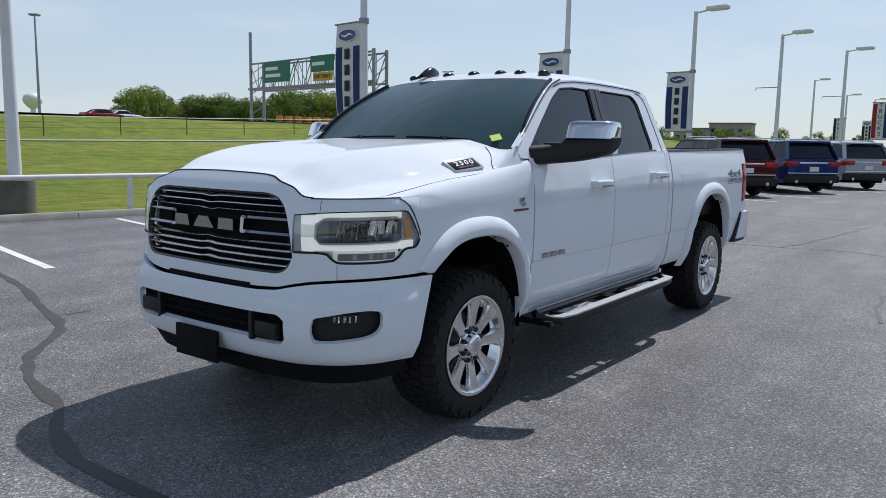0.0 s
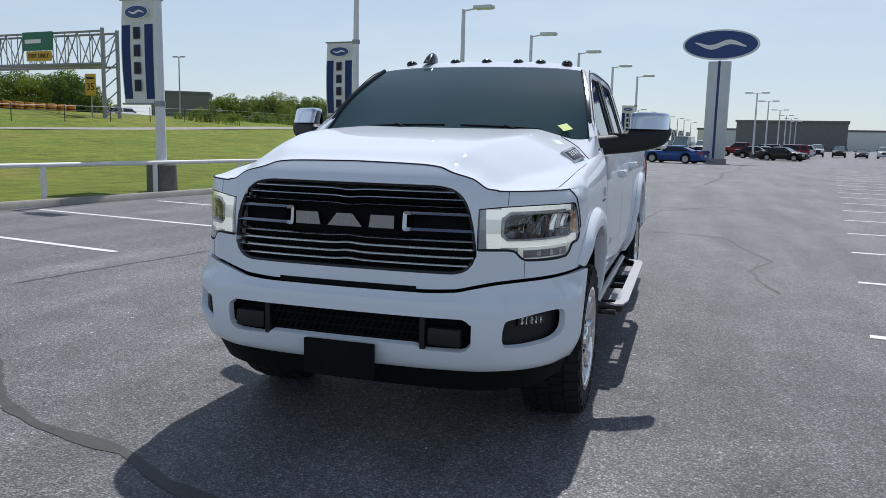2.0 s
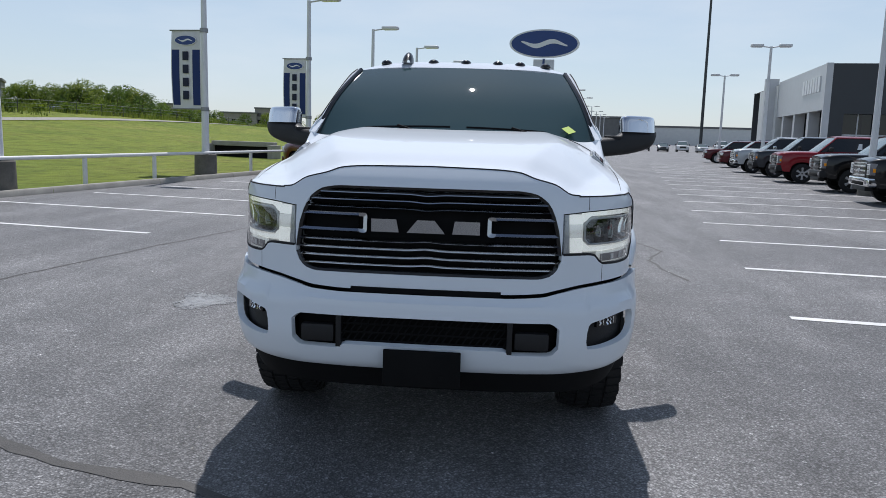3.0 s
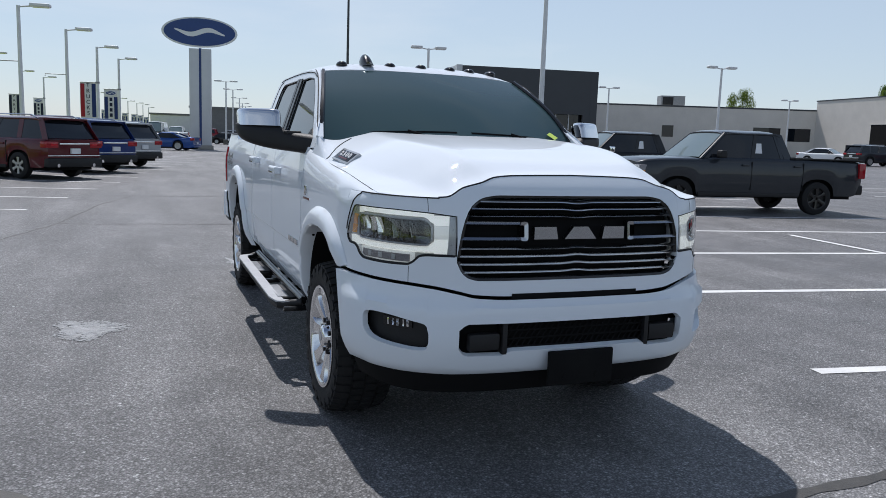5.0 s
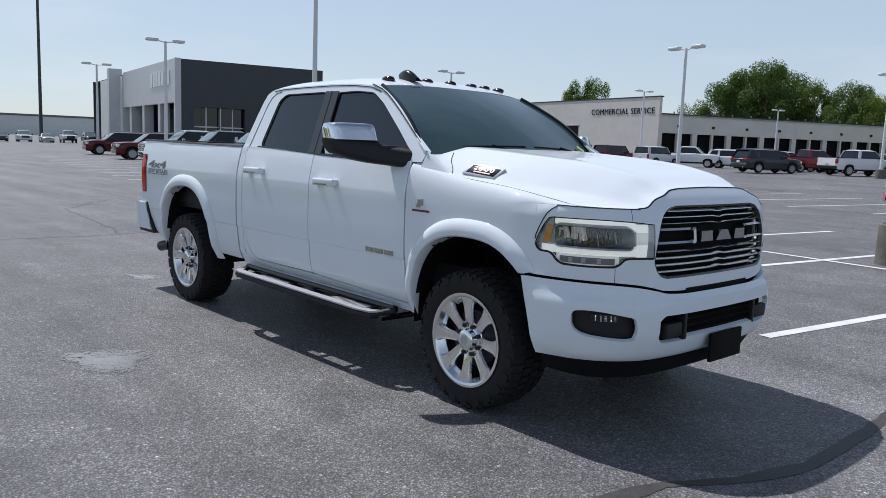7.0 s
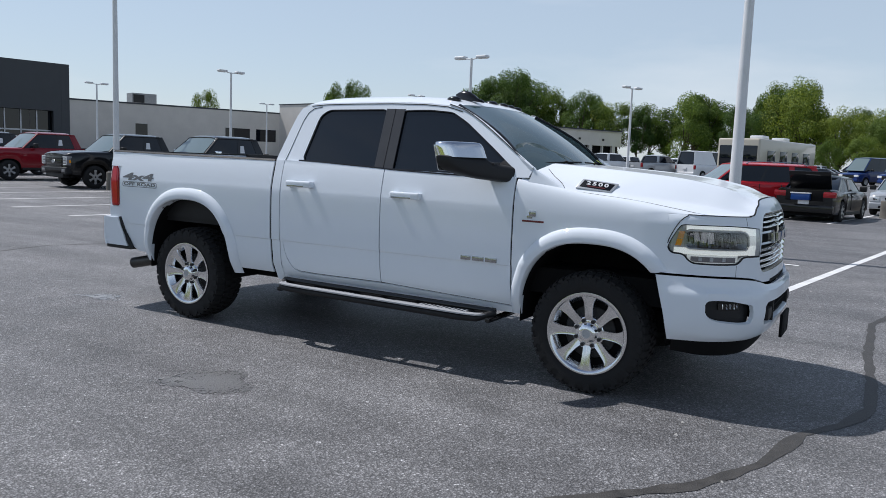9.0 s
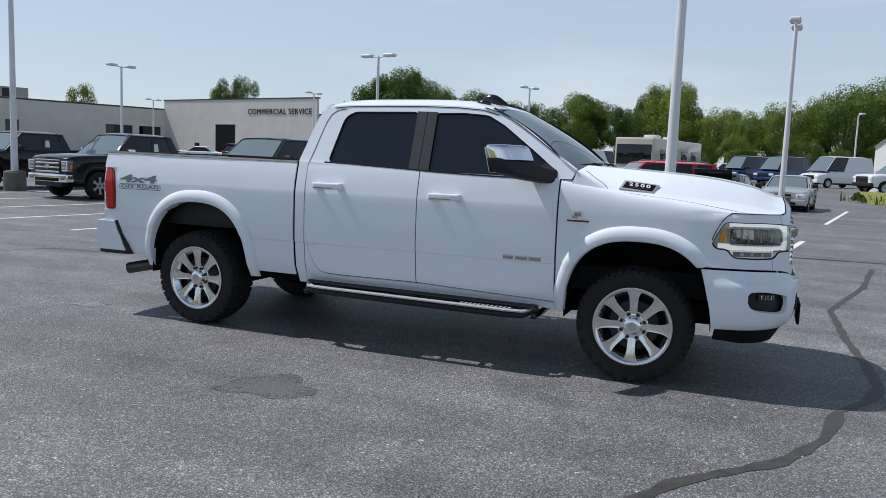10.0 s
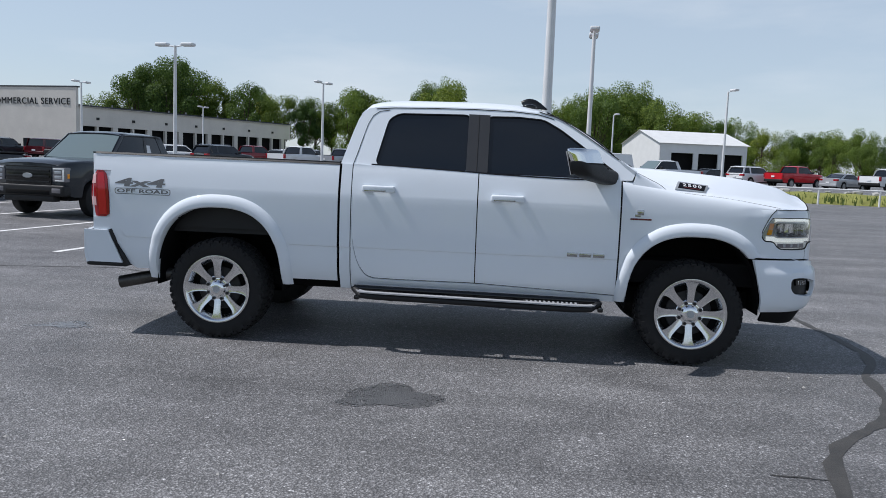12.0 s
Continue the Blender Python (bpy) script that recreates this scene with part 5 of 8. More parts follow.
for s in (-1, 1):
    edge = [Vector((s * abs(r[0][0]), r[0][1], r[0][2])) for r in rows]
    outl = C((0.47, 1.492), (0.62, 1.585), (0.80, 1.705), (1.00, 1.835), (1.12, 1.898), (1.25, 1.932))
    prow = []
    for i, e in enumerate(edge):
        y = 0.47 + (1.25 - 0.47) * i / (len(edge) - 1)
        o = Vector((s * (house_x(outl(y)) + 0.0), y, outl(y)))
        prow.append([tuple(e), tuple(e * 0.6 + o * 0.4 + Vector((s * 0.008, -0.006, 0.010))), tuple(e * 0.2 + o * 0.8 + Vector((s * 0.008, -0.003, 0.006))), tuple(o)])
    part("door_pillar", skin([prow], (s, -0.5, 0.5), 0.012), "white_paint", truck)
    # corner panel between hood, fender and pillar foot
    near_y, near_z = C((0.70, 0.440), (0.80, 0.350), (0.86, 0.270), (0.885, 0.245), (0.905, 0.235), (0.925, 0.245)), C((0.70, 1.400), (0.86, 1.392), (0.885, 1.372), (0.905, 1.350), (0.925, 1.300))
    far_y, far_z = C((0.70, 0.488), (0.80, 0.512), (0.86, 0.505), (0.885, 0.468), (0.905, 0.478), (0.925, 0.500)), C((0.70, 1.480), (0.80, 1.474), (0.86, 1.482), (0.885, 1.491), (0.893, 1.486), (0.905, 1.450), (0.925, 1.385))
    ramp_rows = []
    for f in span(0, 1, 12):
        row = []
        for x in span(0.70, 0.86, 9) + [0.873, 0.885, 0.893, 0.899, 0.905, 0.915, 0.925]:
            y = near_y(x) + (far_y(x) - near_y(x)) * f
            start = near_z(x)
            if x < 0.882:
                hit = hood_tree.ray_cast(Vector((s * x, near_y(x), 2.0)), Vector((0, 0, -1)))[0]
                start = hit.z + 0.001 if hit else start
            z = start + (far_z(x) - start) * f ** 1.1
            hit = hood_tree.ray_cast(Vector((s * x, y, 2.0)), Vector((0, 0, -1)))[0]
            row.append((s * x, y, max(z, hit.z + 0.0015) if hit else z))
        ramp_rows.append(row)
    part("cowl_corner", skin([ramp_rows], (s, -0.3, 1), 0.01), "white_paint", truck)
    part("panel_seam", tube(bmesh.new(), [Vector(p) + Vector((0, 0, 0.001)) for p in ramp_rows[0][:12]], 0.0022, 6), "gap", truck)
    bm = bmesh.new()
    tube(bm, [e + Vector((s * 0.004, -0.004, 0.004)) for e in edge], 0.014, 6)
    part("glass_seal", bm, "black_gloss", ws)
    part("door_seam", tube(bmesh.new(), [Vector(r[2]) * 0.75 + Vector(r[3]) * 0.25 + Vector((s * 0.003, -0.002, 0.003)) for r in prow], 0.0035, 6), "gap", ws)
rows = []
for k, y in enumerate(span(0, 1, 24)):
    row = []
    for u in span(-1, 1, 31):
        y0 = 1.125 + 0.10 * u * u
        yy = y0 + (2.695 - 0.025 * u * u - y0) * y
        top = C((0, 1.953), (0.05, 1.985), (0.14, 2.010), (0.4, 2.026), (0.75, 2.022), (0.92, 2.000), (0.975, 1.972), (1.0, 1.918))(y)
        edge_z = C((1.2, 1.924), (1.45, 1.948), (1.75, 1.955), (2.4, 1.947), (2.56, 1.936), (2.645, 1.905), (2.69, 1.86))(yy)
        edge_z = min(edge_z, top - 0.0)
        hx = house_x(edge_z)
        z = edge_z + (top - edge_z) * (1 - abs(u) ** 5)
        row.append((u * hx, yy, z))
    rows.append(row)
roof = part("roof", skin([rows], (0, 0, 1), 0.015), "white_paint", truck)
bm = skin([[[(u * (house_x(z) - 0.012), y - 0.012, z - drop * abs(u) ** 6) for u in span(-1, 1, 13)] for y, z, drop in ((2.69, 1.910, 0.075), (2.72, 1.74, 0.0), (2.765, 1.58, 0.0), (2.77, 1.50, 0.0))]], (0, 1, 0), 0.02)
part("cab_rear", bm, "white_paint", truck)
part("cab_gap", boxes((-0.90, 0.90, 2.765, 2.80, 0.55, 1.46)), "matte_black", truck)
part("rear_window", skin([[[(x, y + 0.006, z) for x in (-0.62, 0, 0.62)] for y, z in ((2.668, 1.83), (2.795, 1.50))]], (0, 1, 0), 0.004), "glass", truck)
part("cowl", skin([[[(x, 0.40 + 0.15 * (x / 0.88) ** 2 + d, zz - 0.05 * (x / 0.88) ** 2) for x in span(-0.86, 0.86, 15)] for d, zz in ((-0.05, 1.492), (0.03, 1.502), (0.10, 1.50))]], (0, 0, 1), 0.01), "black_plastic", truck)
for x0, x1 in ((-0.62, -0.02), (0.08, 0.70)):
    bm = bmesh.new()
    pts = [(x, 0.435 + 0.17 * (x / 0.86) ** 2 + 0.02, 1.528 - 0.035 * (x / 0.86) ** 2 + 0.012) for x in span(x0, x1, 9)]
    tube(bm, pts, 0.011, 6)
    tube(bm, [(x0 + 0.38, 0.40, 1.515), (x0 + 0.28, 0.455, 1.545), pts[4]], 0.009, 6)
    part("wiper", bm, "matte_black", truck)
for x in (-0.55, -0.21, 0.02, 0.245, 0.40, 0.58):
    bm = bmesh.new()
    bmesh.ops.create_uvsphere(bm, u_segments=16, v_segments=8, radius=1.0)
    moved(bm, Matrix.Translation((x, 1.285 + 0.10 * x * x, 1.998 - 0.03 * x * x)) @ Matrix.Diagonal((0.038, 0.060, 0.026, 1)))
    part("roof_marker", bm, "black_gloss", roof, "smoked cab roof marker lamp")
rows = []
for t in span(0, 1, 9):
    y, h, w = 1.16 + 0.20 * t, 0.078 * math.sin(math.pi * min(1, 0.12 + t * 0.7)) , 0.040 * (0.35 + 0.65 * math.sin(math.pi * (0.15 + 0.75 * t)))
    rows.append([(-0.39 + w * math.cos(a), y + 0.03 * math.sin(a), 1.982 + 0.02 * t + h * math.sin(a)) for a in span(0, math.pi, 9)])
part("antenna_fin", skin([rows], (0, 0, 1)), "black_gloss", roof)
part("headliner", boxes((-0.68, 0.68, 1.2, 2.6, 1.86, 1.90)), "matte_black", truck)
part("cabin_floor", boxes((-0.85, 0.85, 0.55, 2.72, 0.50, 1.30)), "matte_black", truck)

# bed floor, tailgate, rear bumper, exhaust, underbody
part("bed_floor", boxes((-0.82, 0.82, 2.82, 4.84, 0.86, 0.92), (-0.85, 0.85, 2.806, 2.85, 0.80, 1.44)), "black_plastic", truck)
gate = part("tailgate", boxes((-0.865, 0.865, 4.83, 4.895, 0.86, 1.478, 0.012)), "white_paint", truck)
part("gate_cap", boxes((-0.86, 0.86, 4.83, 4.90, 1.480, 1.492, 0.004)), "black_plastic", gate)
rb = part("rear_bumper", skin([[[(s_x, 4.905 + 0.075 * (1 - abs(s_x) ** 6) + C((0.58, -0.02), (0.66, 0.0), (0.80, 0.0), (0.86, -0.03))(z), z) for z in span(0.585, 0.862, 8)] for s_x in span(-0.985, 0.985, 31)]], (0, 1, 0), 0.02), "white_paint", truck)
for s in (-1, 1):
    part("bumper_corner", skin([[[(s * (0.985 - 0.012 * (0.862 - z) / 0.28), (4.715 + t * 0.20) - (1 - t) * 0.125 * (0.862 - z) / 0.28 - t * 0.03 * ((0.862 - z) / 0.28) ** 2, z) for z in span(0.590, 0.856, 6)] for t in span(0, 1, 5)]], (s, 0, 0), 0.02), "white_paint", rb)
    part("bumper_trim", tube(bmesh.new(), [(s * 0.955, 4.700, 0.862), (s * 0.958, 4.672, 0.78), (s * 0.955, 4.60, 0.65), (s * 0.945, 4.555, 0.565)], 0.021, 8), "black_plastic", rb)
    part("bumper_step", boxes((s * 0.60, s * 0.965, 4.565, 4.905, 0.556, 0.592, 0.012)), "black_plastic", rb)
part("exhaust_tip", tube(bmesh.new(), [(-0.66, 4.15, 0.50), (-0.76, 4.38, 0.470), (-0.83, 4.685, 0.405)], 0.052, 16), "exhaust", truck, "dark steel exhaust tip")
part("exhaust_bore", tube(bmesh.new(), [(-0.8302, 4.6855, 0.4049), (-0.831, 4.689, 0.4042)], 0.044, 14), "matte_black", truck)
bm = boxes((-0.62, -0.42, -0.7, 4.3, 0.42, 0.56), (0.42, 0.62, -0.7, 4.3, 0.42, 0.56), (-0.62, 0.62, 0.5, 2.7, 0.42, 0.52), (-0.8, 0.8, -0.85, 0.5, 0.62, 0.80), (0.3, 0.7, 2.9, 3.3, 0.36, 0.55, 0.03), (-0.6, 0.6, 4.3, 4.8, 0.57, 0.64))
part("chassis", bm, "matte_black", truck)
for y in (0.0, 3.797):
    bm = bmesh.new()
    tube(bm, [(-0.72, y, 0.43), (0.72, y, 0.43)], 0.055, 12)
    bmesh.ops.create_uvsphere(bm, u_segments=14, v_segments=10, radius=0.15, matrix=Matrix.Translation((0.12, y, 0.43)))
    part("axle", bm, "matte_black", truck)


def wheel_parts(owner, s, at, R=0.412, w=0.150, rim=0.272):
    """One wheel: knobbly tyre, eight-spoke polished rim, hub and nuts."""
    bm = bmesh.new()
    prof = [(-w * 0.9, rim), (-w, rim + 0.03), (-w * 1.02, rim + 0.08), (-w * 0.93, R - 0.028), (-w * 0.75, R - 0.012), (0, R - 0.010), (w * 0.75, R - 0.012), (w * 0.93, R - 0.028), (w * 1.02, rim + 0.08), (w, rim + 0.03), (w * 0.9, rim), (w * 0.7, rim - 0.012)]
    lathe(bm, prof, 56)
    nl = 46
    tb = bmesh.new()
    for k in range(nl):
        a = 2 * math.pi * k / nl
        for j, (x0, x1, da) in enumerate(((-w * 0.98, -w * 0.50, 0.0), (-w * 0.42, -w * 0.02, 0.5), (w * 0.04, w * 0.44, 0.0), (w * 0.52, w * 0.98, 0.5))):
            aa = a + da * 2 * math.pi / nl
            vs = box(tb, x0, x1, -0.019, 0.019, R - 0.020 if abs(x0 + x1) < w else R - 0.030, R)
            m = Matrix.Rotation(aa, 4, "X")
            for v in vs:
                if v.co.z > R - 0.001 and abs(v.co.x) > w * 0.9:
                    v.co.z -= 0.016
                v.co = m @ v.co
    for k in range(nl // 2):
        aa = 2 * math.pi * (k + 0.25) / (nl // 2)
        m = Matrix.Rotation(aa, 4, "X")
        for sd in (-1, 1):
            vs = box(tb, sd * w * 0.93, sd * w * 1.03, -0.024, 0.024, R - 0.075, R - 0.03)
            for v in vs:
                v.co = m @ v.co
    moved(bm, Matrix.Translation(at))
    wheel = thing("wheel", "", "")
    for key in ("label", "category"):
        if key in wheel:
            del wheel[key]
    wheel.parent = owner
    part("tyre", bm, "rubber", wheel, "black all-terrain tyre", 30)
    tagged(part("tread", moved(tb, Matrix.Translation(at)), "rubber", wheel), "", kind="stuff")
    o = s * w
    bm = bmesh.new()
    lathe(bm, [(o * 0.90, rim + 0.006), (o * 1.0, rim + 0.006), (o * 1.01, rim - 0.004), (o * 0.965, rim - 0.016), (o * 0.90, rim - 0.024), (o * 0.60, rim - 0.048), (o * 0.55, rim - 0.040), (-o * 0.6, rim - 0.03)], 56)
    part("rim", moved(bm, Matrix.Translation(at)), "alloy", wheel, "polished eight-spoke alloy rim")
    # flat black disc standing in for the shade behind the spokes
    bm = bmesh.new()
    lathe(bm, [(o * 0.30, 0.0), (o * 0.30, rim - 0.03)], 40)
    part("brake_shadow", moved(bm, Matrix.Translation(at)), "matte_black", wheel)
    bm = bmesh.new()
    lathe(bm, [(o * 0.42, 0.02), (o * 0.42, 0.175), (o * 0.38, 0.18)], 40)
    part("brake_disc", moved(bm, Matrix.Translation(at)), "dark_steel", wheel)
    # eight flat straight spokes with raised edges and deep flanks
    r0, r1 = 0.070, rim - 0.014
    for k in range(8):
        rows = []
        for t in span(0, 1, 12):
            r = r0 + (r1 - r0) * t
            hw = C((0, 0.032), (0.3, 0.0285), (0.65, 0.0325), (0.82, 0.040), (0.93, 0.053), (1, 0.074))(t)
            xo = o * C((0, 0.72), (0.3, 0.80), (0.7, 0.885), (1, 0.945))(t)
            rows.append([(xo - s * 0.062, -hw * 1.22, r), (xo - s * 0.030, -hw * 1.12, r), (xo - s * 0.004, -hw * 1.02, r), (xo, -hw * 0.93, r), (xo - s * 0.0012, -hw * 0.80, r), (xo - s * 0.0012, hw * 0.80, r), (xo, hw * 0.93, r), (xo - s * 0.004, hw * 1.02, r), (xo - s * 0.030, hw * 1.12, r), (xo - s * 0.062, hw * 1.22, r)])
        part("spoke", moved(skin([rows], (s, 0, 0)), Matrix.Translation(at) @ Matrix.Rotation(2 * math.pi * k / 8, 4, "X")), "alloy", wheel)
    bm = bmesh.new()
    lathe(bm, [(o * 0.4, 0.112), (o * 0.70, 0.109), (o * 0.735, 0.102), (o * 0.735, 0.068), (o * 0.80, 0.064), (o * 0.93, 0.060), (o * 0.985, 0.050), (o * 1.0, 0.03), (o * 1.005, 0.0)], 32)
    part("hub", moved(bm, Matrix.Translation(at)), "chrome", wheel)
    bm = tube(bmesh.new(), [(o * 1.003, 0, 0), (o * 1.012, 0, 0)], 0.030, 16)
    part("hub_emblem", moved(bm, Matrix.Translation(at)), "silver", wheel)
    for k in range(8):
        a = 2 * math.pi * (k + 0.5) / 8
        y, z = 0.0865 * math.cos(a), 0.0865 * math.sin(a)
        part("wheel_nut", moved(tube(bmesh.new(), [(o * 0.70, y, z), (o * 0.84, y, z)], 0.0140, 6), Matrix.Translation(at)), "dark_steel", wheel)
        part("nut_seat", moved(tube(bmesh.new(), [(o * 0.70, y, z), (o * 0.745, y, z)], 0.0180, 12), Matrix.Translation(at)), "alloy", wheel)
    return wheel


for y in (0.0, 3.797):
    for s in (-1, 1):
        wheel_parts(truck, s, (s * 0.820, y, 0.410))

# ---- lamp posts, banners, fence ----


def base_z(x, y):
    return terrain(x, y) + (0.06 if x > kerb_x(y) else 0.0)


def lamp_post(x, y, h, heads, arm=1.05, base=True, rz=0.0, r=0.085, material="pole", single_drop=False, label="white steel lot lamp post on a concrete base"):
    """A post with one or two flat lamp heads."""
    ob = thing("lamp_post", label, "lamp post", "lot lamp posts", "", (x, y, base_z(x, y)), rz)
    bm = bmesh.new()
    z0 = 0.0
    if base:
        b = bmesh.new()
        lathe(b, [(-0.05, 0.0), (-0.05, 0.34), (0.60, 0.33), (0.62, 0.31), (0.62, 0.0)], 20, "z")
        part("footing", b, "dark_concrete", ob, "stained round concrete footing")
        part("base_plate", boxes((-0.2, 0.2, -0.2, 0.2, 0.62, 0.65, 0.005)), "galv", ob)
        z0 = 0.64
    rows = [(0, 0, z0), (0, 0, h * 0.5), (0, 0, h)]
    tube(bm, rows, r * 1.25, 10, r * 0.8)
    part("shaft", bm, material, ob)
    for s in heads:
        part("arm", tube(bmesh.new(), [(0, 0, h - 0.06), (s * arm * 0.55, 0, h + 0.02)], 0.035, 8), material, ob)
        hd = bmesh.new()
        box(hd, s * arm * 0.42, s * arm * 1.15, -0.19, 0.19, h - 0.03, h + 0.13, 0.06, 3)
        head = part("lamp_head", hd, material, ob)
        part("diffuser", boxes((s * arm * 0.5, s * arm * 1.08, -0.14, 0.14, h - 0.045, h - 0.025, 0.005)), "lens", head)
    return ob


def brand_oval(name, w, h, owner, m, ring="sign_white"):
    """A blue oval with a pale rim and a plain pale sweep in place of its lettering."""
    o = bmesh.new()
    plate(o, [(w * math.cos(a), h * math.sin(a)) for a in span(0, 2 * math.pi, 49)[:-1]], [], lambda a, b: (a, b, 0), (0, 0, -0.08 * w))
    body = part(name, moved(o, m), ring, owner, "blue oval sign with a pale rim")
    o = bmesh.new()
    plate(o, [(w * 0.94 * math.cos(a), h * 0.90 * math.sin(a)) for a in span(0, 2 * math.pi, 49)[:-1]], [], lambda a, b: (a, b, 0.006 * w), (0, 0, -0.01 * w))
    part("oval_face", moved(o, m), "sign_blue", body)
    o = bmesh.new()
    rr = []
    for t in span(-1, 1, 33):
        c, half = 0.16 * math.sin(t * 4.2), 0.17 * (1 - 0.75 * t * t)
        rr.append([(0.66 * w * t, h * (c + half), 0.012 * w), (0.66 * w * t, h * (c - half), 0.012 * w)])
    grid(o, rr)
    part("pale_sweep", moved(o, m), ring, body)
    return body


def banner_post(x, y, colour="banner_blue", word=None, head=True, h=6.6):
    ob = lamp_post(x, y, h, (1,) if head else (), 1.15, True, -9, 0.095, label="white lamp post carrying a vertical cloth banner")
    w, z0, z1 = 0.98, 2.0, 4.3
    bow = lambda t: 0.05 * math.sin(math.pi * t)
    rows = [[(-0.10 - w * u, -0.02 - bow(t) * (0.3 + u), z0 + (z1 - z0) * t) for u in span(0, 1, 7)] for t in span(0, 1, 13)]
    cloth = part("banner", skin([rows], (0, -1, 0), 0.006), "banner_white", ob, "printed vertical cloth banner")
    for ua, ub in ((0.03, 0.28), (0.72, 0.97)):
        rows = [[(-0.10 - w * u, -0.026 - bow(t) * (0.3 + u), z0 + (z1 - z0) * t) for u in span(ua, ub, 4)] for t in span(0.04, 0.97 if word else 0.76, 10)]
        part("stripe", skin([rows], (0, -1, 0), 0.002), "banner_blue" if ua < 0.5 and colour == "banner_red" else colour, cloth)
    if word:
        for i, ch in enumerate(word):
            part("banner_letter", moved(lettering(ch, 0.36, 0.002), Matrix.Translation((-0.10 - w / 2, -0.085, z0 + (z1 - z0) * 0.92 - i * 2.15 / len(word))) @ Matrix.Rotation(math.pi / 2, 4, "X")), "ink", cloth)
    else:
        # four plain dark blocks stand for the name
        for i, t in enumerate((0.68, 0.51, 0.34, 0.17)):
            o = boxes((-0.10 - w * 0.60, -0.10 - w * 0.40, -0.088, -0.078, z0 + (z1 - z0) * t - 0.13, z0 + (z1 - z0) * t + 0.13, 0.02))
            part("name_block", o, "ink", cloth)
    word or brand_oval("oval_mark", 0.37, 0.15, ob, Matrix.Translation((-0.10 - w / 2, -0.075, z0 + (z1 - z0) * 0.88)) @ Matrix.Rotation(math.pi / 2, 4, "X"))
    part("banner_rod", tube(bmesh.new(), [(0.0, -0.02, z1 + 0.02), (-0.15 - w, -0.04, z1 + 0.02)], 0.022, 8), "galv", ob)
    part("banner_rod", tube(bmesh.new(), [(0.0, -0.02, z0 - 0.02), (-0.15 - w, -0.04, z0 - 0.02)], 0.022, 8), "galv", ob)
    for z in (z0 - 0.02, z1 + 0.02):
        part("clamp", tube(bmesh.new(), [(0, 0, z - 0.06), (0, 0, z + 0.06)], 0.125, 10), "galv", ob)
    return ob


lamp_post(-11.6, 3.3, 6.6, (1,), 1.15, True, -9, 0.10)
for x, y in ((-10.15, 11.1), (-8.9, 19.2), (-7.8, 27.5)):
    banner_post(x, y)
for x, y in ((-6.6, 35.7), (-5.3, 43.7)):
    bare = lamp_post(x, y, 6.6, (1,), 1.15, False, -9, 0.09)
    part("banner_rod", tube(bmesh.new(), [(0.0, -0.02, 4.2), (-1.1, -0.04, 4.2), (-1.1, -0.04, 4.08)], 0.022, 8), "galv", bare)
banner_post(-4.15, 52.6, "banner_red", "TRUCKS")
banner_post(-3.0, 60.8)
# a second row beyond the neighbouring lot
for x, y in ((-7.1, 126.8), (-6.0, 136.9), (-4.5, 146.0), (-3.2, 158.1), (-1.6, 167.1), (-0.4, 176.1), (1.0, 196.1)):
    banner_post(x, y)
lamp_post(-13.6, 75.5, 7.45, (1,), 1.15, False, -9, 0.095)
banner_post(-12.5, 84.9, "ink", "PARTS")
banner_post(-11.2, 93.2, "ink")
for x, y, rz in ((8.95, 0.82, -9), (11.9, 21.6, -9), (26.0, -1.6, -4), (32.7, 19.1, 81), (14.9, 42.0, -9), (17.7, 61.9, -9), (36.0, 40.5, -9), (42.2, 64.0, -9), (61.0, 40.4, -9), (71.1, 69.5, -9), (55.0, 16.8, -20), (92.0, 41.7, -9)):
    lamp_post(x, y, 7.0, (-1, 1), 0.95, True, rz, 0.09)
for x, y in ((8.4, 95.6), (11.2, 113.4), (15.4, 141.1), (19.0, 165.9), (22.0, 184.7), (25.4, 205.5)):
    lamp_post(x, y, 7.6, (-1, 1), 1.2, True, -9, 0.10)
for x, y in ((87.3, -10.0), (56.3, -14.9)):
    lamp_post(x, y, 7.4, (-1,), 1.0, False, 20, 0.09)


def rail_fence(p0, p1, n, h, name_label):
    ob = thing("rail_fence", name_label, "fence", at=(0, 0, 0))
    a, b = Vector(p0), Vector(p1)
    pts = [a.lerp(b, i / n) for i in range(n + 1)]
    for p in pts:
        part("post", tube(bmesh.new(), [(p.x, p.y, base_z(p.x, p.y) - 0.05), (p.x, p.y, base_z(p.x, p.y) + h - 0.03)], 0.055, 10), "rail", ob)
    for p, q in zip(pts, pts[1:]):
        part("top_rail", tube(bmesh.new(), [(p.x, p.y, base_z(p.x, p.y) + h), (q.x, q.y, base_z(q.x, q.y) + h)], 0.048, 10), "rail", ob)
    return ob


rail_fence((kerb_x(-6) - 0.30, -6.0), (kerb_x(24.6) - 0.30, 24.6), 11, 0.66, "white steel pipe rail fence along the kerb")
rail_fence((37.5, -9.0), (34.0, -36.0), 9, 0.85, "white pipe rail fence beside a weedy bank")


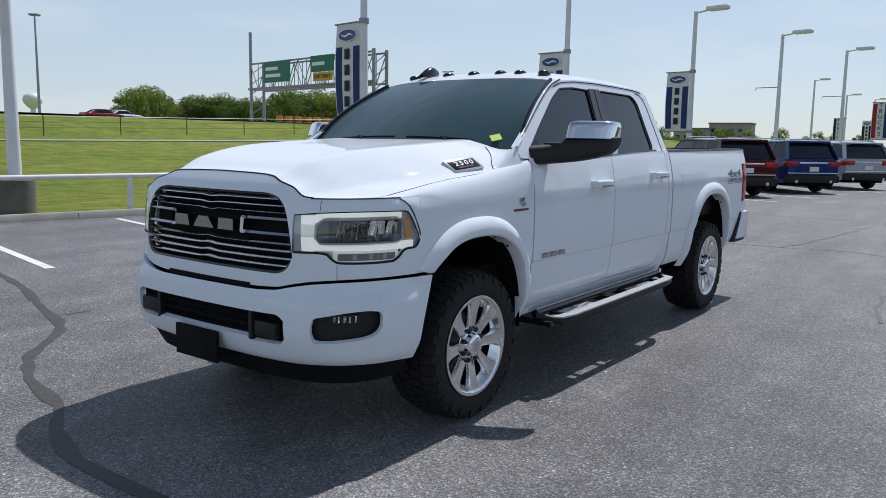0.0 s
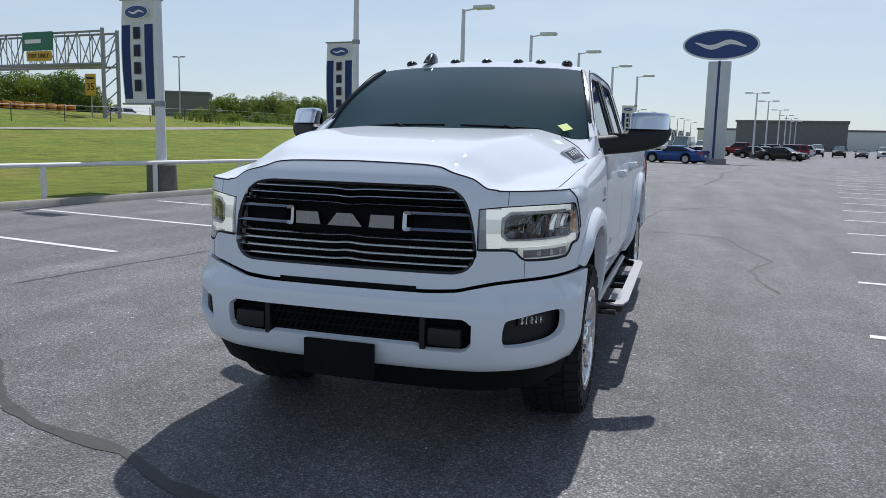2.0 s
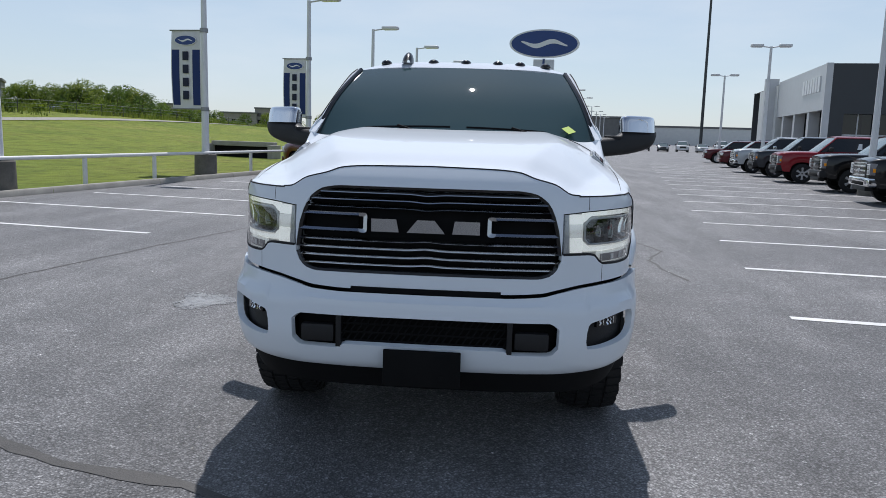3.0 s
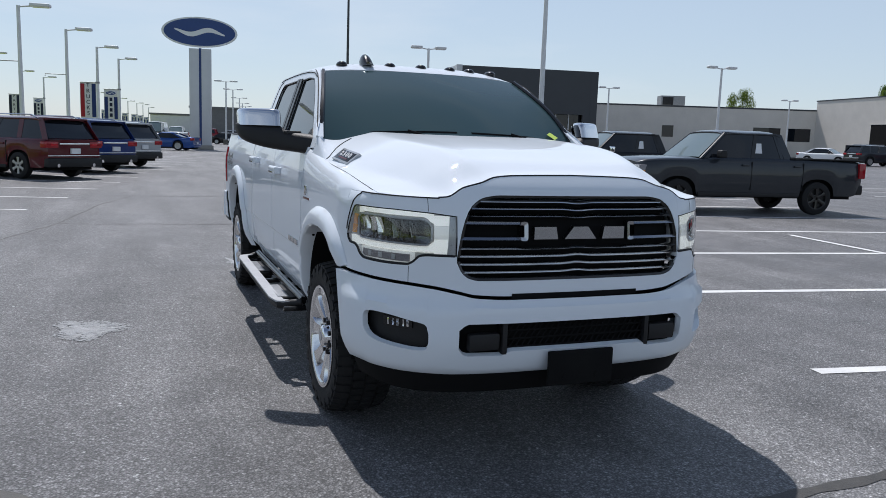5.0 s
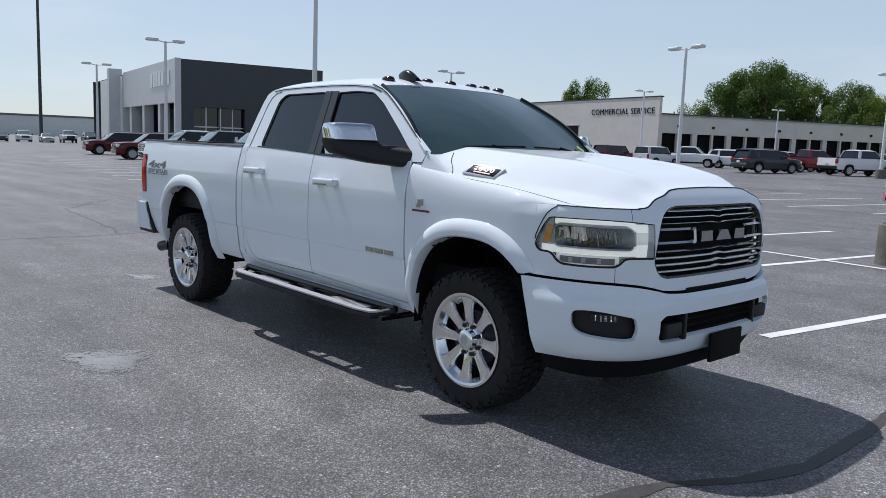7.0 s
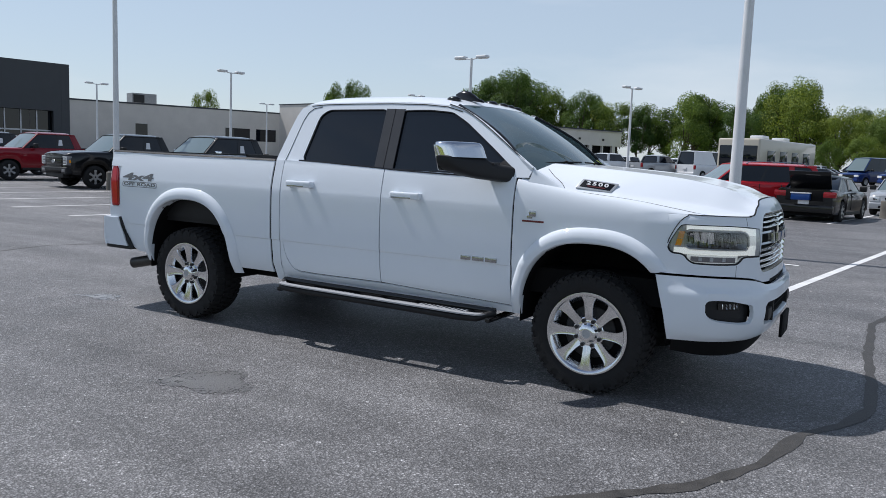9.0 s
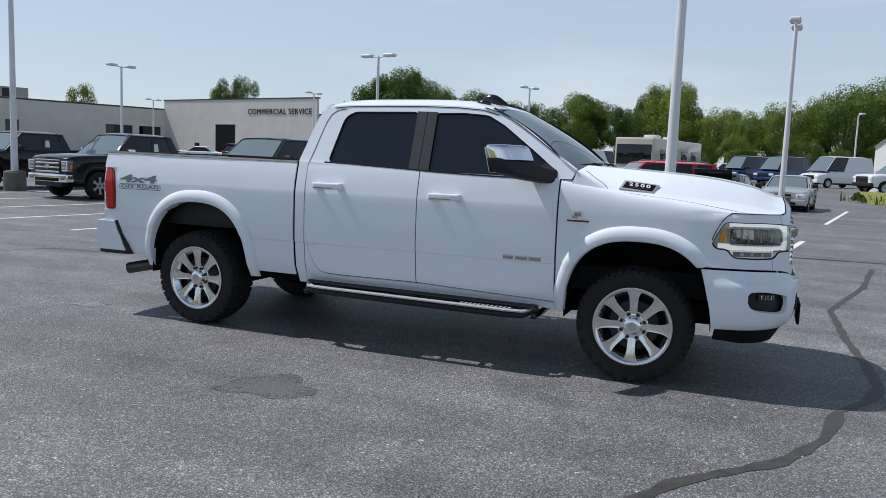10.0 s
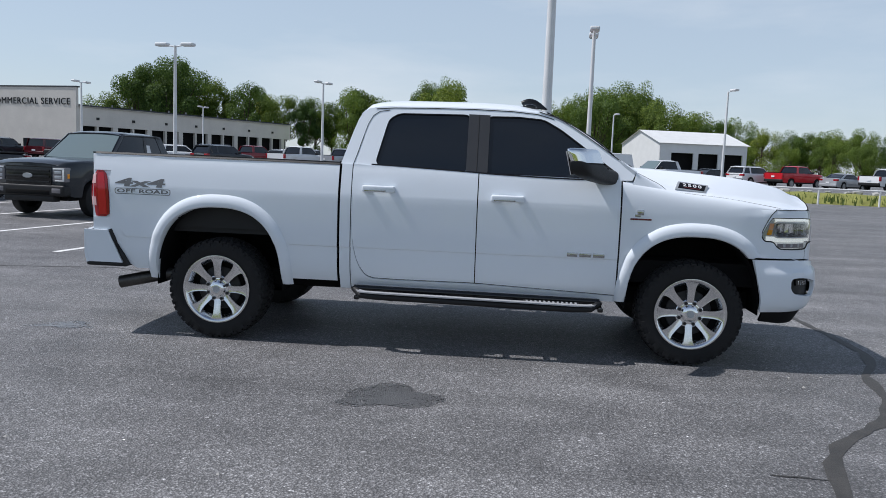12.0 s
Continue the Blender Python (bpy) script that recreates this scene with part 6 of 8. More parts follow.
# ---- pylon sign and tall mast ----
pyl = thing("pylon_sign", "grey twin-column pylon with a blue oval sign on top", "pylon sign", at=(3.25, 65.7, 0), rz=-8)
for s in (-1, 1):
    o = bmesh.new()
    vs = box(o, min(s * 0.10, s * 0.88), max(s * 0.10, s * 0.88), -0.35, 0.35, 0.0, 8.3, 0.02)
    part("column", o, "clad_light", pyl)
part("blue_strip", boxes((-0.10, 0.10, -0.25, 0.25, 0.0, 8.35)), "sign_blue", pyl)
part("plinth", boxes((-1.0, 1.0, -0.6, 0.6, 0.0, 0.35, 0.02)), "concrete", pyl)
brand_oval("oval_sign", 3.02, 1.22, pyl, Matrix.Translation((0.0, -0.45, 9.62)) @ Matrix.Rotation(math.pi / 2, 4, "X"))
mast = thing("flag_mast", "tall thin dark steel mast among parked cars", "mast", at=(36.1, 145.3, 0))
part("shaft", tube(bmesh.new(), [(0, 0, 0), (0, 0, 38)], 0.30, 10, 0.17), "dark_pole", mast)


# ---- highway: carriageway, gantry, barrels, lamp, wire fence ----
def strip_x(x0, x1, y0, y1, dz, n=26):
    o = bmesh.new()
    grid(o, [[(x, y, terrain(x, y) + dz) for x in span(x0, x1, 5)] for y in span(y0, y1, n)])
    return o


tagged(part("highway", strip_x(-88, -58, -120, 420, 0.16, 60), "concrete"), "pale concrete highway on a grass bank", "road", kind="structure")
tagged(part("footpath", strip_x(-41.6, -40.4, -100, 150, 0.05, 60), "concrete"), "narrow pale concrete path across the grass", "path", kind="structure")
bar = thing("median_barrier", "long pale concrete barrier along the highway", "barrier")
for i in range(40):
    y = -90 + 9 * i
    o = bmesh.new()
    z = terrain(-88, y)
    grid(o, [[(-87 + a, yy, z + b) for a, b in ((0.3, 0.1), (0.12, 0.35), (0.08, 0.95), (-0.08, 0.95), (-0.12, 0.35), (-0.3, 0.1))] for yy in (y, y + 8.96)])
    part("barrier_block", o, "concrete", bar)

gan = thing("sign_gantry", "steel truss sign gantry carrying green highway signs", "sign gantry", at=(0, 0, 0))
GL, GR = Vector((-67.4, 55.4, 0)), Vector((-46.5, 52.6, 0))
gz0, gz1 = 6.9, 9.75
for p, hh in ((GL, 13.2), (GR, 10.0)):
    zb = terrain(p.x, p.y)
    for d in (-0.9, 0.9):
        part("gantry_post", tube(bmesh.new(), [(p.x, p.y + d, zb - 0.1), (p.x, p.y + d, hh if d < 0 else 10.0)], 0.17, 10), "galv", gan)
    for k in range(6):
        za, zc = zb + k * (gz1 - zb) / 6, zb + (k + 1) * (gz1 - zb) / 6
        part("brace", tube(bmesh.new(), [(p.x, p.y - 0.9, za), (p.x, p.y + 0.9, zc)], 0.05, 6), "galv", gan)
for d in (-0.9, 0.9):
    for z in (gz0, gz1):
        part("chord", tube(bmesh.new(), [GL + Vector((0, d, z)), GR + Vector((0, d, z))], 0.10, 8), "galv", gan)
    for k in range(14):
        a, b = GL.lerp(GR, k / 14), GL.lerp(GR, (k + 1) / 14)
        z0, z1 = (gz0, gz1) if k % 2 else (gz1, gz0)
        part("brace", tube(bmesh.new(), [a + Vector((0, d, z0)), b + Vector((0, d, z1))], 0.055, 6), "galv", gan)
        part("brace", tube(bmesh.new(), [a + Vector((0, d, gz0)), a + Vector((0, d, gz1))], 0.045, 6), "galv", gan)
part("walkway", tube(bmesh.new(), [GL + Vector((0, -1.2, gz0 + 0.1)), GR + Vector((0, -1.2, gz0 + 0.1))], 0.14, 6), "galv", gan)
for t0, t1, z0, z1, mt in ((0.15, 0.385, 7.55, 9.70, "sign_green"), (0.555, 0.735, 8.25, 9.85, "sign_green"), (0.575, 0.725, 7.35, 8.20, "sign_yellow")):
    a, b = GL.lerp(GR, t0), GL.lerp(GR, t1)
    o = bmesh.new()
    plate(o, [(0, z0), (1, z0), (1, z1), (0, z1)], [], lambda u, z: tuple(a.lerp(b, u) + Vector((0, -1.32, z))), (0, 0.06, 0))
    sg = part("road_sign", o, mt, gan, "highway direction sign")
    if mt == "sign_yellow":
        along = (b - a).normalized()
        words = Matrix(((along.x, 0, along.y, 0), (along.y, 0, -along.x, 0), (0, 1, 0, 0), (0, 0, 0, 1)))
        part("sign_words", moved(lettering("EXIT ONLY", 0.52, 0.01), Matrix.Translation((a + b) / 2 + Vector((0, -1.36, (z0 + z1) / 2))) @ words), "ink", sg, "dark sign lettering")
    for k, (u0, u1) in enumerate(((0.08, 0.55), (0.08, 0.65)) if z1 - z0 > 1.9 else ((0.08, 0.62),) if mt == "sign_green" else ()):
        zc = z1 - (z1 - z0) * (k + 1) / (3 if z1 - z0 > 1.9 else 2)
        hh = 0.17
        o = bmesh.new()
        plate(o, [(u0, zc - hh), (u1, zc - hh), (u1, zc + hh), (u0, zc + hh)], [], lambda u, z: tuple(a.lerp(b, u) + Vector((0, -1.345, z))), (0, 0.01, 0))
        part("legend_bar", o, "sign_white" if mt == "sign_green" else "ink", sg)
ramp_sign = thing("speed_sign", "small orange advisory speed sign on a post", "road sign", at=(-47.2, 51.0, terrain(-47.2, 51.0)))
part("post", tube(bmesh.new(), [(0, 0, -0.1), (0, 0, 3.4)], 0.06, 8), "galv", ramp_sign)
part("plate", boxes((-0.55, 0.55, -0.10, -0.06, 1.75, 3.55, 0.02)), "sign_yellow", ramp_sign)
part("number", moved(lettering("35", 0.85, 0.01), Matrix.Translation((0, -0.115, 2.45)) @ Matrix.Rotation(math.pi / 2, 4, "X")), "ink", ramp_sign, "black number")
part("bar", boxes((-0.38, 0.38, -0.12, -0.10, 3.10, 3.28)), "ink", ramp_sign)
for k in range(16):
    x, y = -64.0 + 0.5 * (k % 2), 55.6 + 0.72 * k
    ob = thing("barrel", "yellow plastic crash barrel on the verge", "barrel", "crash barrels", at=(x, y, terrain(x, y)))
    part("drum", lathe(bmesh.new(), [(0, 0), (0, 0.42), (0.5, 0.44), (0.52, 0.40), (0.98, 0.38), (1.0, 0.30), (1.0, 0)], 16, "z"), "barrel", ob)
    part("band", lathe(bmesh.new(), [(0.46, 0.445), (0.46, 0.455), (0.54, 0.455), (0.54, 0.445)], 16, "z"), "black_plastic", ob)
hl_ = thing("highway_lamp", "tall highway lamp mast with a ring of heads", "highway lamp", at=(-79.6, 36.9, terrain(-79.6, 36.9)))
part("shaft", tube(bmesh.new(), [(0, 0, 0), (0, 0, 10.6)], 0.16, 10, 0.08), "galv", hl_)
for a in range(4):
    part("lamp_head", boxes((0.35 * math.cos(a * 1.57) - 0.2, 0.35 * math.cos(a * 1.57) + 0.2, 0.35 * math.sin(a * 1.57) - 0.2, 0.35 * math.sin(a * 1.57) + 0.2, 10.5, 10.68, 0.04)), "galv", hl_)
l2 = thing("highway_lamp", "tall highway lamp mast with twin heads", "highway lamp", at=(-71.9, 97.2, terrain(-71.9, 97.2)))
part("shaft", tube(bmesh.new(), [(0, 0, 0), (0, 0, 9.8)], 0.14, 10, 0.08), "galv", l2)
for side in (-1, 1):
    part("lamp_head", boxes((side * 0.25, side * 1.0, -0.2, 0.2, 9.75, 9.92, 0.04)), "galv", l2)
part("arm", boxes((-0.3, 0.3, -0.05, 0.05, 9.76, 9.84, 0.01)), "galv", l2)
wf = thing("wire_fence", "thin wire fence on dark posts across the grass", "fence")
for i in range(34):
    x, y = -44.5, -30 + 5 * i
    part("post", tube(bmesh.new(), [(x, y, terrain(x, y) - 0.05), (x, y, terrain(x, y) + 1.25)], 0.035, 6), "dark_pole", wf)
for z in (0.5, 0.85, 1.2):
    part("wire", tube(bmesh.new(), [(-44.5, y, terrain(-44.5, y) + z) for y in span(-30, 135, 34)], 0.012, 4), "galv", wf)
wt = thing("water_tower", "distant white water tower on a stem", "water tower", at=(-781.0, 372.0, 0))
part("tank", lathe(bmesh.new(), [(27, 2.0), (29, 4.5), (33, 8.0), (36.5, 9.0), (40, 7.6), (42.3, 4.0), (43, 0.0)], 28, "z"), "metal_white", wt)
part("stem", lathe(bmesh.new(), [(0, 5.0), (6, 3.0), (27, 2.2)], 20, "z"), "metal_white", wt)
# culvert in the ditch
cv = thing("culvert", "dark concrete culvert mouth in the grass ditch", "culvert", at=(-13.6, 36.5, -0.35), rz=-14)
o = boxes((-1.9, 1.9, -0.15, 0.25, 1.0, 1.25, 0.03), (-2.1, -1.8, -0.6, 0.25, -0.1, 1.1, 0.03), (1.8, 2.1, -0.6, 0.25, -0.1, 1.1, 0.03))
part("headwall", o, "concrete", cv)
part("mouth", boxes((-1.8, 1.8, 0.05, 0.3, -0.1, 1.0)), "matte_black", cv)

# ---- buildings ----


def wall_box(name, p0, p1, depth, z0, z1, material, owner, back=1):
    """A wall slab from p0 to p1 with thickness to its back."""
    a, b = Vector(p0), Vector(p1)
    d = (b - a).normalized()
    n = Vector((-d.y, d.x)) * back
    o = bmesh.new()
    q = [a, b, b + n * depth, a + n * depth]
    lo, hi = [o.verts.new((*v, z0)) for v in q], [o.verts.new((*v, z1)) for v in q]
    o.faces.new(lo[::-1])
    o.faces.new(hi)
    for i in range(4):
        o.faces.new((lo[i], lo[(i + 1) % 4], hi[(i + 1) % 4], hi[i]))
    return part(name, o, material, owner)


def on_wall(p0, p1, s0, s1, z0, z1, out, thick=0.08):
    """A slab set on a wall between two distances along it; out > 0 stands proud."""
    a, b = Vector(p0), Vector(p1)
    d = (b - a).normalized()
    n = Vector((d.y, -d.x))
    o = bmesh.new()
    q = [a + d * s0 + n * out, a + d * s1 + n * out, a + d * s1 + n * (out - thick), a + d * s0 + n * (out - thick)]
    lo, hi = [o.verts.new((*v, z0)) for v in q], [o.verts.new((*v, z1)) for v in q]
    o.faces.new(lo[::-1])
    o.faces.new(hi)
    for i in range(4):
        o.faces.new((lo[i], lo[(i + 1) % 4], hi[(i + 1) % 4], hi[i]))
    return o


# showroom: west front along the aisle, charcoal south side
sh = thing("showroom", "car showroom with silver front fascia and charcoal side", "building")
S0 = Vector((25.4, 64.5))
SU, SV = Vector((0.156, 0.988)), Vector((0.98, -0.197))
SE, SN = S0 + SV * 13.8, S0 + SU * 41
# south side with glazed bays
for s0, s1, z0, z1 in ((0.0, 1.6, 0, 4.3), (6.2, 7.4, 0, 4.3), (12.4, 13.8, 0, 4.3), (0.0, 13.8, 4.3, 8.4)):
    part("side_wall", on_wall(S0, SE, s0, s1, z0, z1, 0.0, 0.4), "clad_dark", sh)
part("side_glazing", on_wall(S0, SE, 1.6, 12.4, 0.1, 4.3, -0.6, 0.05), "glass", sh)
for s in (2.8, 4.0, 5.2, 8.6, 9.9, 11.2):
    part("mullion", on_wall(S0, SE, s - 0.05, s + 0.05, 0, 4.3, -0.52, 0.08), "clad_light", sh)
part("mullion", on_wall(S0, SE, 1.6, 12.4, 2.5, 2.62, -0.52, 0.08), "clad_light", sh)
part("corner_fin", on_wall(S0, SE, -0.02, 0.5, 0.0, 8.45, 0.05, 0.5), "clad_light", sh)
# west front: tall silver header over a deep porch
NW = S0 + SU * 22
part("front_header", on_wall(NW, S0, 0.0, 22.0, 4.6, 8.4, 0.02, 0.5), "clad_light", sh)
for s in (3.0, 9.0, 15.5):
    part("porch_column", on_wall(NW, S0, s, s + 0.9, 0.0, 4.6, -0.05, 0.9), "clad_light", sh)
part("porch_glazing", on_wall(NW, S0, 0.0, 22.0, 0.1, 4.6, -4.0, 0.1), "glass", sh)
for s in span(0, 22, 12):
    part("mullion", on_wall(NW, S0, s - 0.05, s + 0.05, 0.0, 4.6, -3.95, 0.1), "clad_light", sh)
for i in range(7):
    part("name_block", on_wall(NW, S0, 13.2 + i * 1.05, 13.95 + i * 1.05, 6.2, 7.5, 0.10, 0.08), "sign_white", sh)
part("entry_tower", on_wall(SN, NW, 6.0, 19.0, 0.0, 8.1, 0.1, 3.0), "metal_white", sh)
part("entry_fin", on_wall(SN, NW, 16.5, 17.5, 0.0, 8.9, 1.2, 1.4), "clad_light", sh)
brand_oval("oval_mark", 0.95, 0.42, sh, Matrix.Translation((*(NW + SU * 5.0 - SV * 0.2), 6.6)) @ Matrix.Rotation(radians(-9.0), 4, "Z") @ Matrix.Rotation(radians(-90), 4, "Z") @ Matrix.Rotation(math.pi / 2, 4, "X"))
wall_box("back_wall", S0 + SV * 13.4, SN + SV * 13.4, 0.3, 0, 8.3, "clad_dark", sh, 1)
wall_box("back_wall", SN - SU * 0.4, SN + SV * 13.6 - SU * 0.4, 0.3, 0, 8.3, "clad_dark", sh, 1)
o = bmesh.new()
o.faces.new([o.verts.new((*p, 8.2)) for p in (S0, SE, SE + SU * 41, SN)])
part("roof", o, "roofing", sh)


def farther(ob, x, y, f, turn=0.0):
    """Sets a building f times as far off, and as large, seen from (x, y) at eye height."""
    c = Matrix.Translation((x, y, 1.5))
    ob.matrix_basis = c @ Matrix.Rotation(radians(turn), 4, "Z") @ Matrix.Scale(f, 4) @ c.inverted()


farther(sh, -3.5, -3.5, 1.42)

# service building: low north wing, lettered west face, long wing with truck doors
sv = thing("service_building", "pale block commercial service building with dark truck doors", "building")
K, I, E_, W_ = Vector((79.5, 51.4)), Vector((86.2, 81.4)), Vector((114.0, 36.2)), Vector((40.0, 100.5))
part("west_face", on_wall(I, K, 0, 30.7, 0, 8.55, 0.0, 0.4), "block", sv)
part("roof_cap", on_wall(I, K, -0.1, 30.8, 8.55, 8.7, 0.06, 0.6), "clad_dark", sv)
part("truck_door", on_wall(I, K, 11.5, 15.5, 0.5, 5.2, 0.03, 0.1), "matte_black", sv)
part("door_trim", on_wall(I, K, 11.3, 15.7, 5.2, 5.35, 0.05, 0.1), "block", sv)
for s in (7.0, 17.5, 23.0):
    part("small_window", on_wall(I, K, s, s + 1.0, 1.6, 2.6, 0.03, 0.1), "glass", sv)
d = (K - I).normalized()
nrm = Vector((d.y, -d.x))
tm = Matrix(((d.x, 0, nrm.x, 0), (d.y, 0, nrm.y, 0), (0, 1, 0, 0), (0, 0, 0, 1)))
pos = I + d * 24.0 + nrm * 0.03
part("wall_lettering", moved(lettering("COMMERCIAL SERVICE", 1.05, 0.03, 1.12), Matrix.Translation((*pos, 6.9)) @ tm), "dark_steel", sv, "dark metal wall lettering")
part("wing_wall", on_wall(K, E_, 0, 37.7, 4.25, 6.5, -0.2, 0.4), "block", sv)
part("wing_wall", on_wall(K, E_, 0, 37.7, 0, 1.0, -0.2, 0.4), "block", sv)
part("roof_cap", on_wall(K, E_, 0, 37.8, 6.5, 6.65, -0.14, 0.6), "clad_dark", sv)
part("bay_back", on_wall(K, E_, 0.3, 37.5, 0, 4.4, -0.9, 0.1), "matte_black", sv)
for i in range(8):
    s0 = 5.1 * i
    part("pier", on_wall(K, E_, s0, min(37.7, s0 + 0.7), 1.0, 4.25, -0.2, 0.4), "block", sv)
    if s0 + 3.1 < 37.7:
        part("pier", on_wall(K, E_, s0 + 2.85, s0 + 3.1, 1.0, 4.25, -0.2, 0.4), "block", sv)
for i in range(7):
    part("wall_lamp", on_wall(K, E_, 5.1 * i + 2.8, 5.1 * i + 3.15, 5.0, 5.3, -0.1, 0.12), "dark_steel", sv)
for i in range(12):
    part("roof_vent", tube(bmesh.new(), [(*(K.lerp(E_, (i + 1) / 13) + Vector((0.3, 1.0))), 6.4), (*(K.lerp(E_, (i + 1) / 13) + Vector((0.3, 1.0))), 6.95)], 0.10, 6), "galv", sv)
part("north_wing_wall", on_wall(W_, I, 10, 50.2, 0, 7.2, 0.0, 0.4), "block", sv)
part("roof_cap", on_wall(W_, I, 10, 50.2, 7.2, 7.4, 0.06, 0.6), "clad_dark", sv)
for s0, s1 in ((41.4, 45.2), (46.2, 49.4)):
    part("wide_window", on_wall(W_, I, s0, s1, 2.9, 4.7, 0.03, 0.1), "glass", sv)
part("small_window", on_wall(W_, I, 28.6, 30.2, 3.0, 4.6, 0.03, 0.1), "glass", sv)
unit = part("roof_unit", on_wall(W_, I, 29.0, 32.4, 7.4, 8.9, -3.0, 2.5), "galv", sv, "weathered rooftop air conditioning unit")
part("grille", on_wall(W_, I, 29.2, 30.7, 7.6, 8.7, -2.95, 0.06), "dark_steel", unit)
o = bmesh.new()
o.faces.new([o.verts.new((*p, 6.4)) for p in (K, E_, E_ + Vector((8, 20)), I + Vector((20, -3)), I)])
part("roof", o, "roofing", sv)
farther(sv, -6.9, 0.3, 1.22)

# white metal warehouse
wh = thing("warehouse", "white metal warehouse with dark open doors", "building")
A_ = Vector((96.1, -17.9))
g_, f_ = Vector((0.964, 0.266)), Vector((0.266, -0.964))
B_ = A_ + f_ * 12.3
part("front_wall", on_wall(A_, B_, 0, 12.3, 4.0, 5.2, 0, 0.2), "metal_white", wh)
for s0, s1 in ((0, 1.6), (4.7, 5.4), (8.2, 8.9), (11.7, 12.3)):
    part("front_wall", on_wall(A_, B_, s0, s1, 0.3, 4.0, 0, 0.2), "metal_white", wh)
# black sheet in place of the shaded interior behind the open doors
part("door_shade", on_wall(A_, B_, 0.3, 12.0, 0.3, 4.0, -0.8, 0.1), "matte_black", wh)
o = bmesh.new()
D_ = A_ + g_ * 12
mid = (A_ + D_) / 2
pts = [(*A_, 0.3), (*D_, 0.3), (*D_, 5.2), (*mid, 7.0), (*A_, 5.2)]
o.faces.new([o.verts.new(p) for p in pts])
part("gable_wall", o, "metal_white", wh)
o = bmesh.new()
e1, e2 = [(*(A_ - f_ * 0.3 - g_ * 0.3), 5.2), (*(mid - f_ * 0.3), 7.05), (*(D_ - f_ * 0.3), 5.2)], [(*(B_ + f_ * 0.3 - g_ * 0.3), 5.2), (*(mid + f_ * 12.6), 7.05), (*(D_ + f_ * 12.6), 5.2)]
grid(o, [e1, e2])
part("roof", o, "metal_white", wh)
farther(wh, -7.0, 1.0, 1.22, 0.35)
# far buildings on the horizon
for (x, y, w_, d_, h_, rz, mt, lab) in ((-113.5, 379.0, 19, 12, 11.0, 8, "brick", "distant brick apartment block with flat roof"), (-129.8, 374.0, 17, 12, 8.5, 8, "brick", "distant low brown apartment block behind trees"), (-156.0, 364.0, 18, 12, 11.5, 12, "brick", "distant brick apartment block behind trees"),
                                        (-144.5, 199.0, 16, 14, 11.6, 30, "roofing", "distant grey flat-roofed hall beyond the highway"), (70.0, 330.0, 130, 30, 7.0, -9, "metal_white", "long low distant white warehouse"), (34.0, 290.0, 34, 20, 9.5, -9, "roofing", "low distant grey hall with a flat roof")):
    ob = thing("far_building", lab, "building", at=(x, y, terrain(x, y)), rz=rz)
    part("wall", boxes((-w_ / 2, w_ / 2, -d_ / 2, d_ / 2, -0.5, h_)), mt, ob)
    part("roof", boxes((-w_ / 2 - 0.4, w_ / 2 + 0.4, -d_ / 2 - 0.4, d_ / 2 + 0.4, h_, h_ + 0.7, 0.1)), "roofing", ob)
    nfl = max(1, int(h_ // 3.2))
    for fl_ in range(nfl):
        for k in range(int(w_ // 4) if mt == "brick" else 0):
            part("window", boxes((-w_ / 2 + 1.2 + 4 * k, -w_ / 2 + 3.0 + 4 * k, -d_ / 2 - 0.05, -d_ / 2 + 0.1, 0.9 + 3.2 * fl_, 2.5 + 3.2 * fl_)), "glass", ob)

# ---- trees ----


